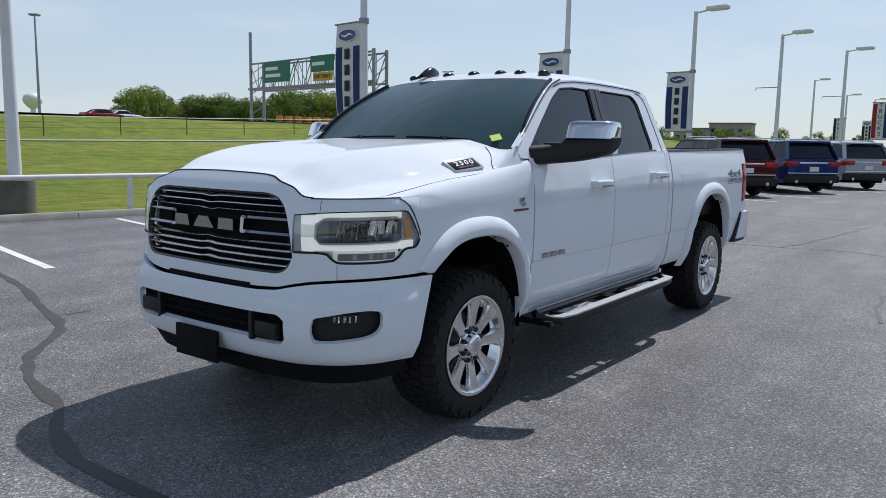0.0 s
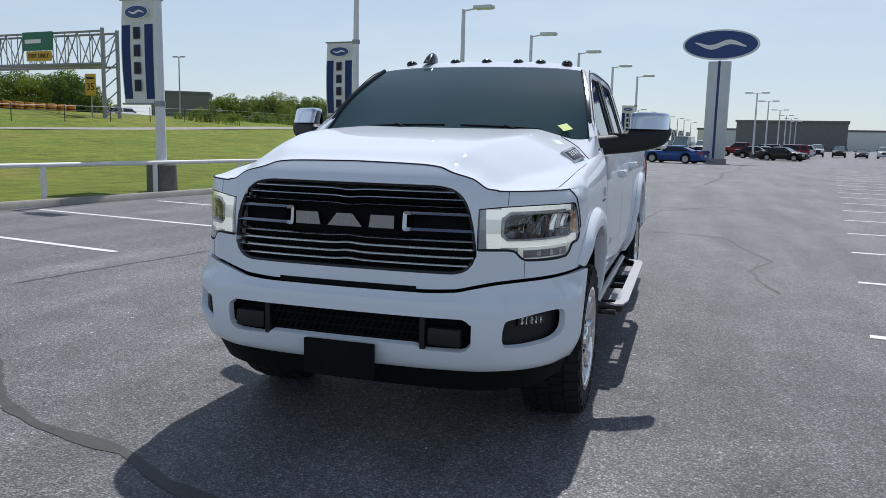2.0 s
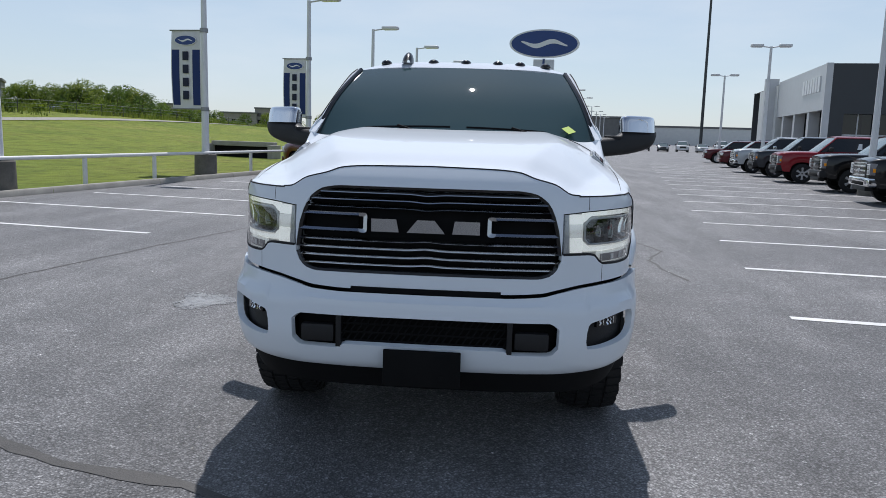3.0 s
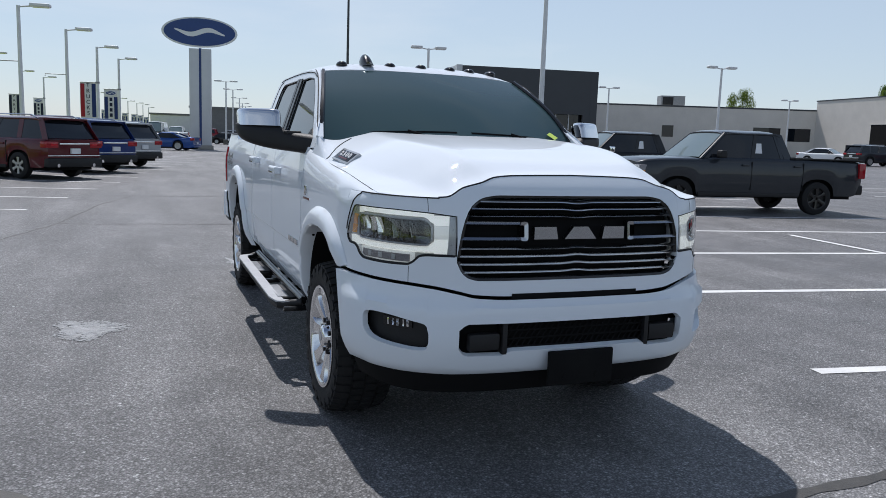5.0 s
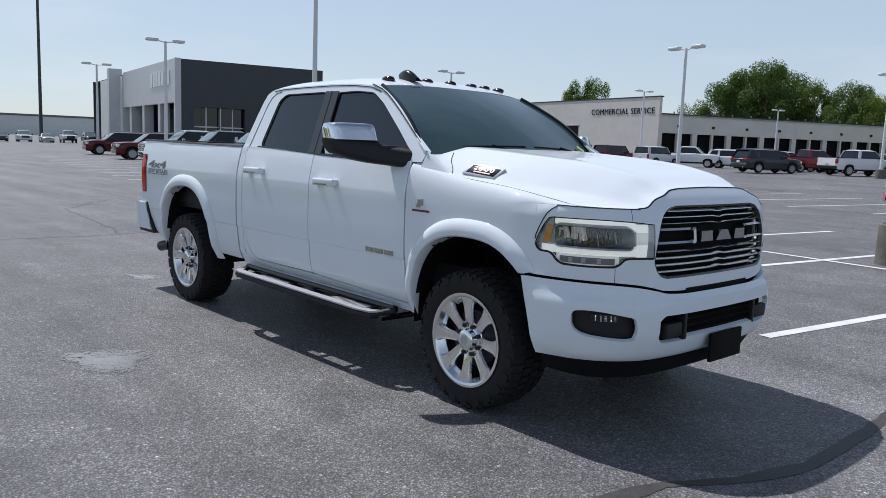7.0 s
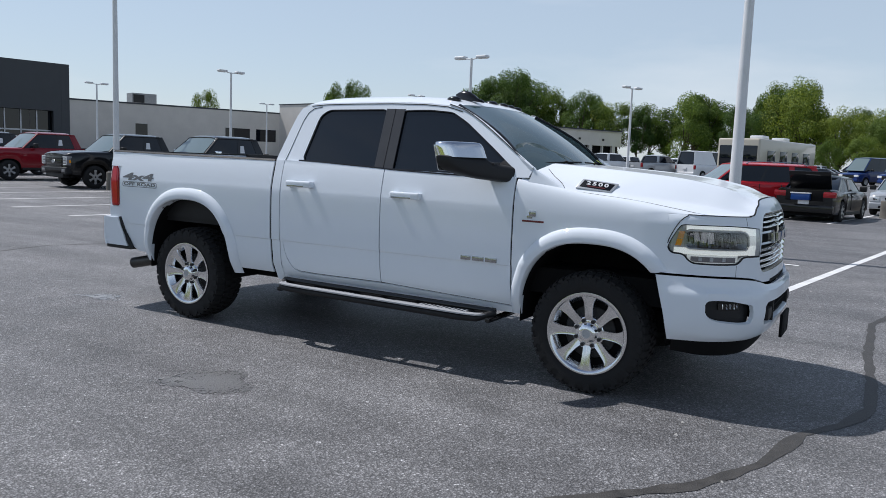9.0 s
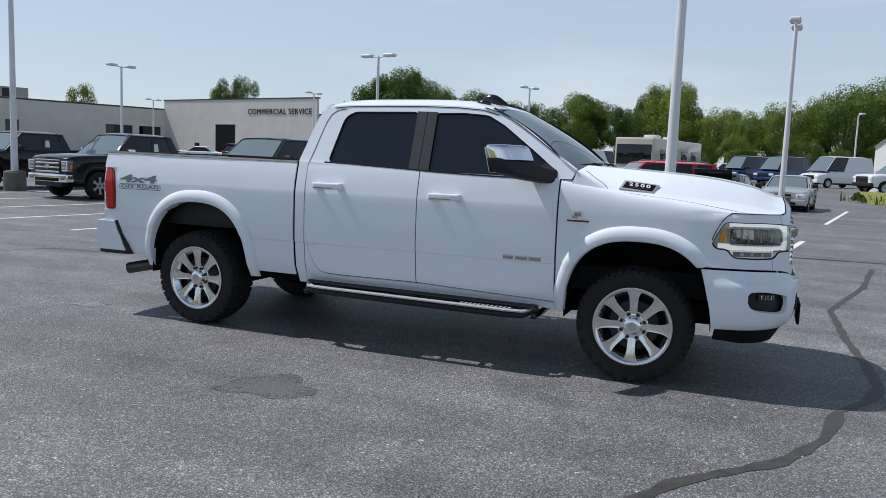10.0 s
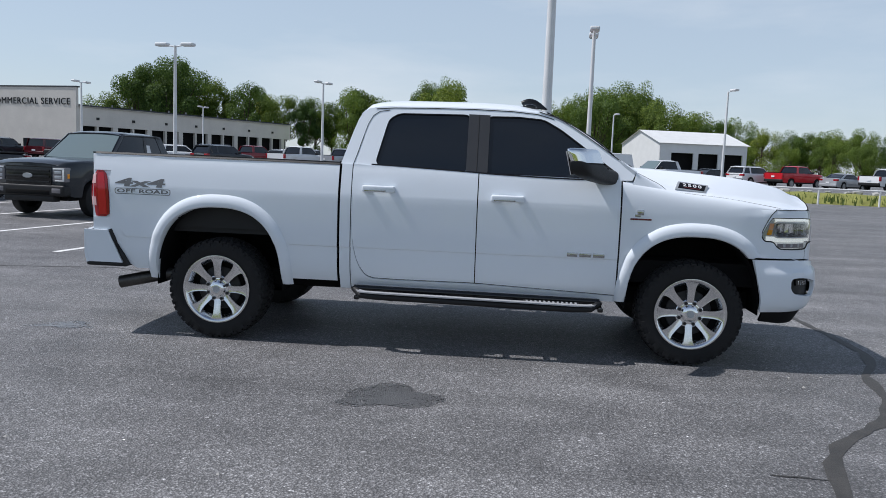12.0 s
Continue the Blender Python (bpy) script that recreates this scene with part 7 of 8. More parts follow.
def tree_proto(seed, h, spread, mat_name, trunk_h=0.28, leaves=600, big=1.0):
    rnd = random.Random(seed)
    ob = thing("tree", "leafy green broadleaf tree at the edge of the yard", "tree", "trees")
    o = bmesh.new()
    th = h * trunk_h
    tube(o, [(0, 0, -0.2), (0.05, 0, th * 0.6), (0.1, 0.05, th * 1.3), (0.0, 0.1, h * 0.62)], h * 0.022, 8, h * 0.008)
    blobs = []
    for i in range(18):
        a = rnd.uniform(0, 6.283)
        r = spread * rnd.uniform(0.20, 0.80)
        z = h * rnd.uniform(0.15 if i % 2 else 0.40, 0.90 - 0.25 * (r / spread) ** 2)
        tip = Vector((r * math.cos(a), r * math.sin(a), z))
        tube(o, [(0.03, 0.02, th * rnd.uniform(0.8, 1.6)), tip * 0.55 + Vector((0, 0, h * 0.06)), tip], h * 0.010, 5, h * 0.003)
        blobs.append((tip, spread * rnd.uniform(0.17, 0.36)))
    blobs.append((Vector((0, 0, h * 0.84)), spread * 0.30))
    blobs.append((Vector((0, 0, h * 0.55)), spread * 0.55))
    part("trunk", o, "bark", ob)
    verts, faces = [], []
    for c, r in blobs:
        for k in range(leaves):
            v = Vector((rnd.gauss(0, 1), rnd.gauss(0, 1), rnd.gauss(0, 1))).normalized()
            rr = r * (0.45 + 0.65 * rnd.random() ** 0.5)
            p = c + Vector((v.x * rr, v.y * rr, v.z * rr * 0.85))
            n = (v + Vector((rnd.uniform(-0.7, 0.7), rnd.uniform(-0.7, 0.7), rnd.uniform(-0.3, 0.9)))).normalized()
            t = n.orthogonal().normalized()
            t = (Matrix.Rotation(rnd.uniform(0, 6.283), 3, n) @ t)
            b = n.cross(t)
            s1, s2 = big * h * rnd.uniform(0.006, 0.015), big * h * rnd.uniform(0.0045, 0.010)
            i = len(verts)
            verts += [tuple(p - t * s1), tuple(p + b * s2 + n * s2 * 0.3), tuple(p + t * s1), tuple(p - b * s2 + n * s2 * 0.2)]
            faces.append((i, i + 1, i + 2, i + 3))
    me = bpy.data.meshes.new("crown")
    me.from_pydata(verts, [], faces)
    me.materials.append(M[mat_name])
    cr = new("crown", me)
    cr.parent = ob
    return ob


protos = [tree_proto(11, 10.0, 4.4, "leaf"), tree_proto(12, 9.0, 4.3, "leaf2"), tree_proto(13, 11.0, 3.8, "leaf"), tree_proto(14, 7.0, 3.9, "leaf2", 0.12), tree_proto(15, 10.0, 4.6, "leaf", 0.2, 170, 1.7), tree_proto(16, 9.0, 4.4, "leaf2", 0.2, 170, 1.7)]
spots = []
rnd = random.Random(5)


def tree_band(cx, cy, az0, az1, n, d0, d1, h0, h1, jitter=1.0):
    """Trees spread over a band of bearings and distances round a place."""
    for i in range(n):
        az = radians(az0 + (az1 - az0) * (i + rnd.uniform(0.1, 0.9)) / n)
        d = rnd.uniform(d0, d1)
        spots.append((cx + d * math.sin(az), cy + d * math.cos(az), rnd.uniform(h0, h1)))


# how high the wood stands over the yard, as rise over run by bearing
wood = C((41, 0.056), (43.3, 0.074), (45.4, 0.052), (49, 0.055), (51.1, 0.089), (53.3, 0.097), (55.5, 0.086), (58.8, 0.071), (60.7, 0.073), (61.7, 0.083), (63.8, 0.108), (65.6, 0.112), (66.8, 0.095), (68.7, 0.085), (72.6, 0.083), (75, 0.073), (78.6, 0.089), (80.2, 0.086), (82.2, 0.079), (83.1, 0.098), (84.3, 0.106), (85.5, 0.099), (86.3, 0.079), (92.2, 0.076), (93.4, 0.090), (96, 0.098), (98.1, 0.108), (99.3, 0.102), (100.1, 0.079), (102, 0.077), (104.3, 0.069), (106.2, 0.057), (108.3, 0.051), (112, 0.054), (130, 0.052))
slim = []
for az in (43.3, 52.3, 53.8):
    d = 190.0
    slim.append(len(spots))
    spots.append((-5 + d * math.sin(radians(az)), d * math.cos(radians(az)), 1.5 + d * wood(az)))
for az in (63.2, 64.6, 65.9, 78.4, 83.4, 84.4, 85.2, 93.9, 95.6, 97.4, 98.6):
    d = 182.0 + rnd.uniform(-4, 4)
    slim.append(len(spots))
    spots.append((-5 + d * math.sin(radians(az)), d * math.cos(radians(az)), (1.2 + d * wood(az)) * 1.06))
for k in range(66):
    az = 60.8 + 70 * (k + rnd.uniform(0.1, 0.9)) / 66
    d = rnd.uniform(170, 190)
    spots.append((-5 + d * math.sin(radians(az)), d * math.cos(radians(az)), (1.2 + d * min(wood(az - 0.4), wood(az), wood(az + 0.4))) * rnd.uniform(0.94, 1.12)))
for k in range(26):
    az = 84 + 46 * (k + rnd.uniform(0.1, 0.9)) / 26
    d = rnd.uniform(156, 168)
    spots.append((-5 + d * math.sin(radians(az)), d * math.cos(radians(az)), rnd.uniform(6.0, 9.0)))
west = C((-59.6, 0.030), (-58.6, 0.052), (-57.5, 0.058), (-56.2, 0.053), (-55.7, 0.037), (-55.1, 0.046), (-54, 0.052), (-52, 0.047), (-49.7, 0.045), (-48.7, 0.054), (-46, 0.059), (-44.5, 0.056), (-42.9, 0.063), (-41.7, 0.050), (-40.5, 0.033), (-39.2, 0.024), (-35.2, 0.026), (-33.7, 0.040), (-32.5, 0.046), (-31.4, 0.039), (-30, 0.046), (-28.7, 0.042), (-27.1, 0.049), (-25.9, 0.040), (-24.9, 0.027), (-21, 0.023))
for k in range(74):
    az = -59.2 + 38.0 * (k + rnd.uniform(0.1, 0.9)) / 74
    if -40.6 < az < -35.2:
        continue
    d = rnd.uniform(190, 215)
    x, y = 3 + d * math.sin(radians(az)), -4 + d * math.cos(radians(az))
    spots.append((x, y, (1.5 + d * min(west(az - 0.4), west(az), west(az + 0.4)) - terrain(x, y)) * rnd.uniform(1.05, 1.28)))
tree_band(0, -4, -19, -8, 10, 330, 380, 6.0, 9.0)
for i, (x, y, hh) in enumerate(spots):
    bearing = math.degrees(math.atan2(x + 5, y))
    src = protos[4 + i % 2] if x < 0 else protos[(0, 2, 0, 2, 1)[i % 5]] if bearing < 84 else protos[(1, 3, 1, 3, 0)[i % 5]]
    sc = hh / (10.0, 9.0, 11.0, 7.0, 10.0, 9.0)[protos.index(src)]
    wide = sc * (0.60 if i in slim else 0.80 if x > 0 else 1.0)
    m = Matrix.Translation((x, y, terrain(x, y) - 0.1)) @ Matrix.Rotation(rnd.uniform(0, 6.283), 4, "Z") @ Matrix.Diagonal((wide * rnd.uniform(0.85, 1.15), wide * rnd.uniform(0.85, 1.15), sc, 1))
    copy_thing(src, m)
for p, (x, y) in zip(protos, ((150, 90), (172, -8), (170, -40), (166, -60), (-150, 120), (-160, 140))):
    p.matrix_basis = Matrix.Translation((x, y, terrain(x, y) - 0.1))


def weeds(name, spots_, label, hmin, hmax, per, material="weed"):
    """Tufts of tall blades as one sheet of growth."""
    r = random.Random(21)
    verts, faces = [], []
    for x, y, sp in spots_:
        for k in range(per):
            a, d = r.uniform(0, 6.283), sp * r.random() ** 0.6
            px, py = x + d * math.cos(a), y + d * math.sin(a)
            z, hh, w_ = base_z(px, py), r.uniform(hmin, hmax), r.uniform(0.02, 0.07)
            b = r.uniform(0, 3.14)
            dx, dy = math.cos(b) * w_, math.sin(b) * w_
            lx, ly = r.uniform(-0.3, 0.3) * hh, r.uniform(-0.3, 0.3) * hh
            i = len(verts)
            verts += [(px - dx, py - dy, z), (px + dx, py + dy, z), (px + dx * 0.7 + lx * 0.4, py + dy * 0.7 + ly * 0.4, z + hh * 0.6), (px + lx, py + ly, z + hh), (px - dx * 0.7 + lx * 0.4, py - dy * 0.7 + ly * 0.4, z + hh * 0.6)]
            faces.append((i, i + 1, i + 2, i + 3, i + 4))
    me = bpy.data.meshes.new(name)
    me.from_pydata(verts, [], faces)
    me.materials.append(M[material])
    return tagged(new(name, me), label, "weeds", kind="stuff")


rw_ = random.Random(8)
weeds("weeds", [(-46 + rw_.uniform(-1.5, 2), y + rw_.uniform(-1, 1), rw_.uniform(0.8, 2.4)) for y in range(62, 190, 2)], "tall green weeds along the wire fence", 0.2, 0.9, 60)


def bush(x, y, r, h, seed):
    """A ragged roadside bush of small leaves on thin stems."""
    g = random.Random(seed)
    ob = thing("bush", "ragged green roadside bush by the wire fence", "bush", "fence bushes", at=(x, y, base_z(x, y)))
    o = bmesh.new()
    tips = []
    for k in range(7):
        a = g.uniform(0, 6.283)
        tips.append(Vector((0.6 * r * math.cos(a) * g.random(), 0.6 * r * math.sin(a) * g.random(), h * g.uniform(0.45, 0.85))))
        tube(o, [(0, 0, -0.05), tips[-1] * 0.5, tips[-1]], 0.02, 4, 0.008)
    part("stem", o, "bark", ob)
    verts, faces = [], []
    for k in range(420):
        c = g.choice(tips)
        p = Vector((c.x + g.gauss(0, 0.30) * r, c.y + g.gauss(0, 0.30) * r, max(0.05, c.z * g.uniform(0.3, 1.1) + g.gauss(0, 0.12) * h)))
        n = Vector((g.gauss(0, 1), g.gauss(0, 1), g.uniform(0, 1.5))).normalized()
        t = n.orthogonal().normalized()
        b = n.cross(t)
        s1, s2 = g.uniform(0.06, 0.14), g.uniform(0.04, 0.09)
        i = len(verts)
        verts += [tuple(p - t * s1), tuple(p + b * s2), tuple(p + t * s1), tuple(p - b * s2)]
        faces.append((i, i + 1, i + 2, i + 3))
    me = bpy.data.meshes.new("crown")
    me.from_pydata(verts, [], faces)
    me.materials.append(M["leaf2" if seed % 2 else "leaf"])
    new("crown", me).parent = ob


for k in range(26):
    by = 66 + 4.2 * k + rw_.uniform(-1.5, 1.5)
    tall = 82 < by < 106
    bush(-45.8 + rw_.uniform(-1.2, 1.2), by, rw_.uniform(1.4, 2.4) if tall else rw_.uniform(0.7, 1.5), rw_.uniform(2.0, 2.9) if tall else rw_.uniform(0.7, 1.5), 40 + k)
rows = []
for k in range(40):
    f = k / 39
    bx, by = 38.3 - 4.4 * f, -6.0 - 36.0 * f
    rows.append([(bx + 5.5 * u, by + 0.5 * u, base_z(bx, by) - 0.05 + 0.62 * math.sin(math.pi * min(1.0, u * 1.15)) ** 0.8 * (0.8 + 0.3 * rw_.random()) if 0 < u < 0.87 else base_z(bx, by) - 0.05) for u in span(0, 1, 12)])
tagged(part("grass_bank", skin([rows], (0, 0, 1)), "bank_grass"), "low yellow-green grass bank behind a pipe rail", "bank", kind="structure")
weeds("bank_weeds", [(38.6 - 4.4 * f + rw_.uniform(0.2, 2.4), -6.0 - 36.0 * f, 1.2) for f in span(0, 1, 60)], "rough yellow-green weeds on a low bank", 0.30, 0.62, 26)
for k in range(44):
    f = (k + rw_.random()) / 44
    rx_, ry_, rs = 41.4 - 4.4 * f + rw_.uniform(-0.7, 0.7), -6.0 - 36.0 * f, rw_.uniform(0.16, 0.38)
    bm = bmesh.new()
    bmesh.ops.create_icosphere(bm, subdivisions=1, radius=rs)
    for v in bm.verts:
        v.co = Vector((v.co.x * 1.3, v.co.y * 1.1, v.co.z * 0.7)) * rw_.uniform(0.75, 1.15) + Vector((rx_, ry_, base_z(rx_, ry_) + 0.52))
    tagged(part("rock", bm, "pebble"), "pale rough rock on a grass bank", "rock", "rocks along the bank")

# ---- parked vehicles ----


def small_wheel(owner, s, at, R, w, rim, material="alloy", far=False):
    ob = new("wheel")
    ob.parent = owner
    o = lathe(bmesh.new(), [(-w, rim), (-w, R - 0.06), (-w * 0.8, R - 0.01), (0, R), (w * 0.8, R - 0.01), (w, R - 0.06), (w, rim), (w * 0.8, rim - 0.02)], 28)
    part("tyre", moved(o, Matrix.Translation(at)), "rubber", ob, "black tyre")
    o = bmesh.new()
    lathe(o, [(s * w * 0.45, 0.0), (s * w * 0.45, rim - 0.03), (s * w * 0.95, rim - 0.02), (s * w * 1.02, rim)], 28)
    if far:
        for k in range(6):
            rows = [[(s * w * x, -hw, r), (s * w * (x + 0.06), 0, r), (s * w * x, hw, r)] for r, hw, x in ((0.03, 0.06, 0.85), (rim * 0.55, 0.045, 0.9), (rim * 0.97, 0.07, 0.93))]
            grid(o, [[tuple(Matrix.Rotation(2 * math.pi * k / 6, 3, "X") @ Vector(p)) for p in r] for r in rows])
        part("rim", moved(o, Matrix.Translation(at)), material, ob)
        return ob
    rm = part("rim", moved(o, Matrix.Translation(at)), "dark_steel", ob)
    for k in range(6):
        a = 2 * math.pi * k / 6
        rows = [[(s * w * x, -hw, r), (s * w * (x + 0.06), 0, r), (s * w * x, hw, r)] for r, hw, x in ((0.03, 0.05, 0.85), (rim * 0.55, 0.030, 0.9), (rim * 0.97, 0.052, 0.93))]
        part("spoke", moved(skin([rows], (s, 0, 0), 0.02), Matrix.Translation(at) @ Matrix.Rotation(a, 4, "X")), material, rm)
    return ob


KINDS = {
    # length, width, height, wheelbase, front overhang, wheel radius, clearance, belt z, nose top, hood rear top, (windscreen base y, roof front, roof rear, rear base), deck z, bed
    "pickup": dict(L=5.89, W=2.03, H=1.96, wb=3.68, fo=0.95, R=0.40, cl=0.46, belt=1.32, nose=1.15, hood=1.28, gh=(0.55, 1.22, 2.62, 2.86), deck=1.32, bed=True),
    "suv": dict(L=5.05, W=2.00, H=1.78, wb=3.02, fo=0.93, R=0.38, cl=0.34, belt=1.16, nose=0.98, hood=1.12, gh=(0.42, 1.15, 3.70, 4.02), deck=1.16, bed=False),
    "sedan": dict(L=4.70, W=1.84, H=1.45, wb=2.78, fo=0.90, R=0.33, cl=0.24, belt=0.96, nose=0.74, hood=0.94, gh=(0.35, 1.10, 2.30, 3.15), deck=1.02, bed=False),
    "van": dict(L=5.60, W=2.03, H=2.45, wb=3.45, fo=0.98, R=0.35, cl=0.34, belt=1.28, nose=0.95, hood=1.15, gh=(-0.25, 0.75, 4.35, 4.55), deck=1.28, bed=False),
    "boxy": dict(L=4.68, W=2.01, H=1.85, wb=2.66, fo=0.80, R=0.37, cl=0.42, belt=1.15, nose=1.05, hood=1.14, gh=(0.55, 0.95, 3.55, 3.66), deck=1.15, bed=False),
    "coupe": dict(L=4.80, W=1.92, H=1.38, wb=2.72, fo=0.92, R=0.36, cl=0.22, belt=0.94, nose=0.76, hood=0.95, gh=(0.62, 1.35, 2.20, 3.25), deck=1.04, bed=False),
}


def pickup_lamp(owner, s, hw, wide, y0, nz):
    """A tall smoky lamp with a bright C-shaped guide and two stacked lenses."""
    xa, xb = hw * 0.60, wide + 0.006
    hl = part("headlight", boxes((s * xa, s * xb, y0 - 0.012, y0 + 0.26, nz - 0.36, nz - 0.05, 0.025)), "smoky_lens", owner, "smoky headlight with a bright C-shaped guide")
    for x0, x1, z0, z1 in ((xa + 0.015, xb - 0.02, nz - 0.095, nz - 0.065), (xb - 0.06, xb - 0.02, nz - 0.34, nz - 0.09), (xa + 0.06, xb - 0.02, nz - 0.345, nz - 0.32)):
        part("light_guide", boxes((s * x0, s * x1, y0 - 0.022, y0 + 0.01, z0, z1, 0.006)), "lens", hl, "bright light guide")
    for zc in (nz - 0.155, nz - 0.255):
        part("projector", boxes((s * (xa + 0.05), s * (xb - 0.09), y0 - 0.020, y0 + 0.01, zc - 0.035, zc + 0.035, 0.012)), "silver", hl)
    part("side_marker", boxes((s * (xb - 0.02), s * (xb + 0.004), y0 + 0.06, y0 + 0.13, nz - 0.28, nz - 0.18, 0.004)), "amber", hl)
    return hl


def vehicle(kind, colour, label, wheel_mat="car_alloy", name=None, chrome=False, far=False):
    """A parked vehicle with its front axle at the origin and its nose towards -y."""
    k = KINDS[kind]
    L, hw, H, wb, fo, R, cl, bt = k["L"], k["W"] / 2, k["H"], k["wb"], k["fo"], k["R"], k["cl"], k["belt"]
    y0, y1 = -fo, L - fo
    g0, g1, g2, g3 = k["gh"]
    ob = thing(name or {"pickup": "pickup", "suv": "suv", "sedan": "sedan", "van": "van", "boxy": "suv", "coupe": "coupe"}[kind], label, {"pickup": "pickup truck", "suv": "car", "sedan": "car", "van": "van", "boxy": "car", "coupe": "car"}[kind])
    af, ar = arch_floor(0, R + 0.075, R * 2 + 0.06, cl, 2.3), arch_floor(wb, R + 0.075, R * 2 + 0.06, cl, 2.3)
    top = C((y0, k["nose"]), (y0 + 0.12, k["nose"] + 0.06), (min(g0, -0.3) if kind == "van" else -0.2, (k["nose"] + k["hood"]) / 2 + 0.05), (max(g0, 0.05), k["hood"]), (g0 + 0.5, bt), (g3 - 0.1, bt), (min(g3 + 0.3, y1 - 0.1), k["deck"]), (y1, k["deck"] - 0.03))
    plan = C((y0, hw * 0.80), (y0 + 0.10, hw * 0.90), (y0 + 0.35, hw * 0.975), (y0 + 0.8, hw), (y1 - 0.6, hw), (y1 - 0.15, hw * 0.965), (y1, hw * 0.90))
    rows = []
    for y in sorted(set([round(v, 3) for v in span(y0, y1, 44) + span(-R - 0.08, R + 0.08, 17) + span(wb - R - 0.08, wb + R + 0.08, 17)])):
        w, t = plan(y), top(y)
        lo = max(af(y), ar(y))
        if y < y0 + 0.2 or y > y1 - 0.2:
            lo = max(lo, cl + 0.04)
        half = [(w - 0.05, lo), (w - 0.012, lo + (t - lo) * 0.25), (w, lo + (t - lo) * 0.5), (w - 0.008, lo + (t - lo) * 0.72), (w - 0.035, t - 0.06), (w - 0.075, t - 0.015), (w - 0.13, t), (w * 0.5, t + (0.03 if y < g0 else 0.0)), (0, t + (0.04 if y < g0 else 0.0))]
        if lo > t - 0.15:
            half = [(a, max(b, lo)) for a, b in half]
        rows.append([(-a, y, b) for a, b in half] + [(a, y, b) for a, b in half[::-1][1:]])
    o = bmesh.new()
    vs = grid(o, rows)
    o.faces.new(vs[0])
    o.faces.new(vs[-1][::-1])
    body = part("body", o, colour, ob, sharp=50)
    part("underbody", boxes((-hw + 0.22, hw - 0.22, y0 + 0.25, y1 - 0.2, cl - 0.08, bt - 0.25)), "matte_black", ob)
    part("sill", boxes((-hw + 0.02, -hw + 0.16, R + 0.10, wb - R - 0.10, cl - 0.05, cl + 0.05, 0.02)), "black_plastic", ob)
    part("sill", boxes((hw - 0.16, hw - 0.02, R + 0.10, wb - R - 0.10, cl - 0.05, cl + 0.05, 0.02)), "black_plastic", ob)
    # glasshouse
    wt, wbm = hw * 0.74, hw - 0.10
    def house(y_b, y_t, t):
        return y_b + (y_t - y_b) * t
    ring = lambda t, ex=0.0: [(x * (1 if yy else 1), yv, zv) for x, yv, zv, yy in ((-(wbm + (wt - wbm) * t + ex), house(g0, g1, t) - ex, bt - 0.03 + (H - 0.06 - bt + 0.03) * t, 1), ((wbm + (wt - wbm) * t + ex), house(g0, g1, t) - ex, bt - 0.03 + (H - 0.06 - bt + 0.03) * t, 1), ((wbm + (wt - wbm) * t + ex), house(g3, g2, t) + ex, bt - 0.03 + (H - 0.06 - bt + 0.03) * t, 1), (-(wbm + (wt - wbm) * t + ex), house(g3, g2, t) + ex, bt - 0.03 + (H - 0.06 - bt + 0.03) * t, 1))]
    o = bmesh.new()
    a, b = [o.verts.new(p) for p in ring(0)], [o.verts.new(p) for p in ring(1)]
    for i in range(4):
        o.faces.new((a[i], a[(i + 1) % 4], b[(i + 1) % 4], b[i]))
    o.faces.new(b)
    es = [e for e in o.edges if abs(e.verts[0].co.z - e.verts[1].co.z) > 0.2]
    bmesh.ops.bevel(o, geom=es, offset=0.08, segments=3, profile=0.6, affect="EDGES")
    part("glazing", o, "glass", ob, "dark window glass")
    zb, zt = bt - 0.02, H - 0.07
    part("windscreen", skin([[[(u * (wbm + (wt - wbm) * t - 0.07), g0 + (g1 - g0) * t - 0.014 - 0.03 * (1 - u * u), zb + (zt - zb) * t) for u in span(-1, 1, 9)] for t in span(0.02, 0.98, 4)]], (0, -1, 1), 0.008), "screen", ob, "windscreen with the sky's reflection in its pale colour")
    rows = []
    for v in span(0, 1, 12):
        y = g1 - 0.06 + (g2 - g1 + 0.12) * v
        dz = 0.045 * (1 - min(1, v / 0.15) ** 0.5 if v < 0.15 else 0) + (0.06 * ((v - 0.85) / 0.15) ** 2 if v > 0.85 else 0)
        rows.append([(u * (wt + 0.035), y, H - dz - 0.075 * abs(u) ** 4) for u in span(-1, 1, 13)])
    part("roof", skin([rows], (0, 0, 1), 0.03), colour, ob)
    posts = [0.0, (1.9 - g0) / (g3 - g0) if kind != "van" else 0.36, 0.93 if kind not in ("suv", "van") else 0.72, 1.0]
    for s in (-1, 1):
        for i, f in enumerate(posts):
            yb, yt = g0 + (g3 - g0) * f, g1 + (g2 - g1) * f
            wd = (0.06, 0.05, 0.09 if kind == "suv" else 0.04, 0.10)[i]
            p0, p1 = Vector((s * (wbm + 0.008), yb, bt - 0.03)), Vector((s * (wt + 0.012), yt, H - 0.07))
            o = bmesh.new()
            rws = [[tuple(p + Vector((0, d, 0))) for d in (-wd, wd)] for p in (p0, p0.lerp(p1, 0.5), p1)]
            if i == 0:
                rws = [[tuple(p + Vector((-s * 0.03, -0.02, 0.0))), tuple(p + Vector((0, 0.0, 0.0))), tuple(p + Vector((0.0, 0.05, 0)))] for p in (p0, p0.lerp(p1, 0.5), p1)]
            part("pillar", skin([rws], (s, 0, 0), 0.02), "black_gloss" if i == 1 else colour, ob)
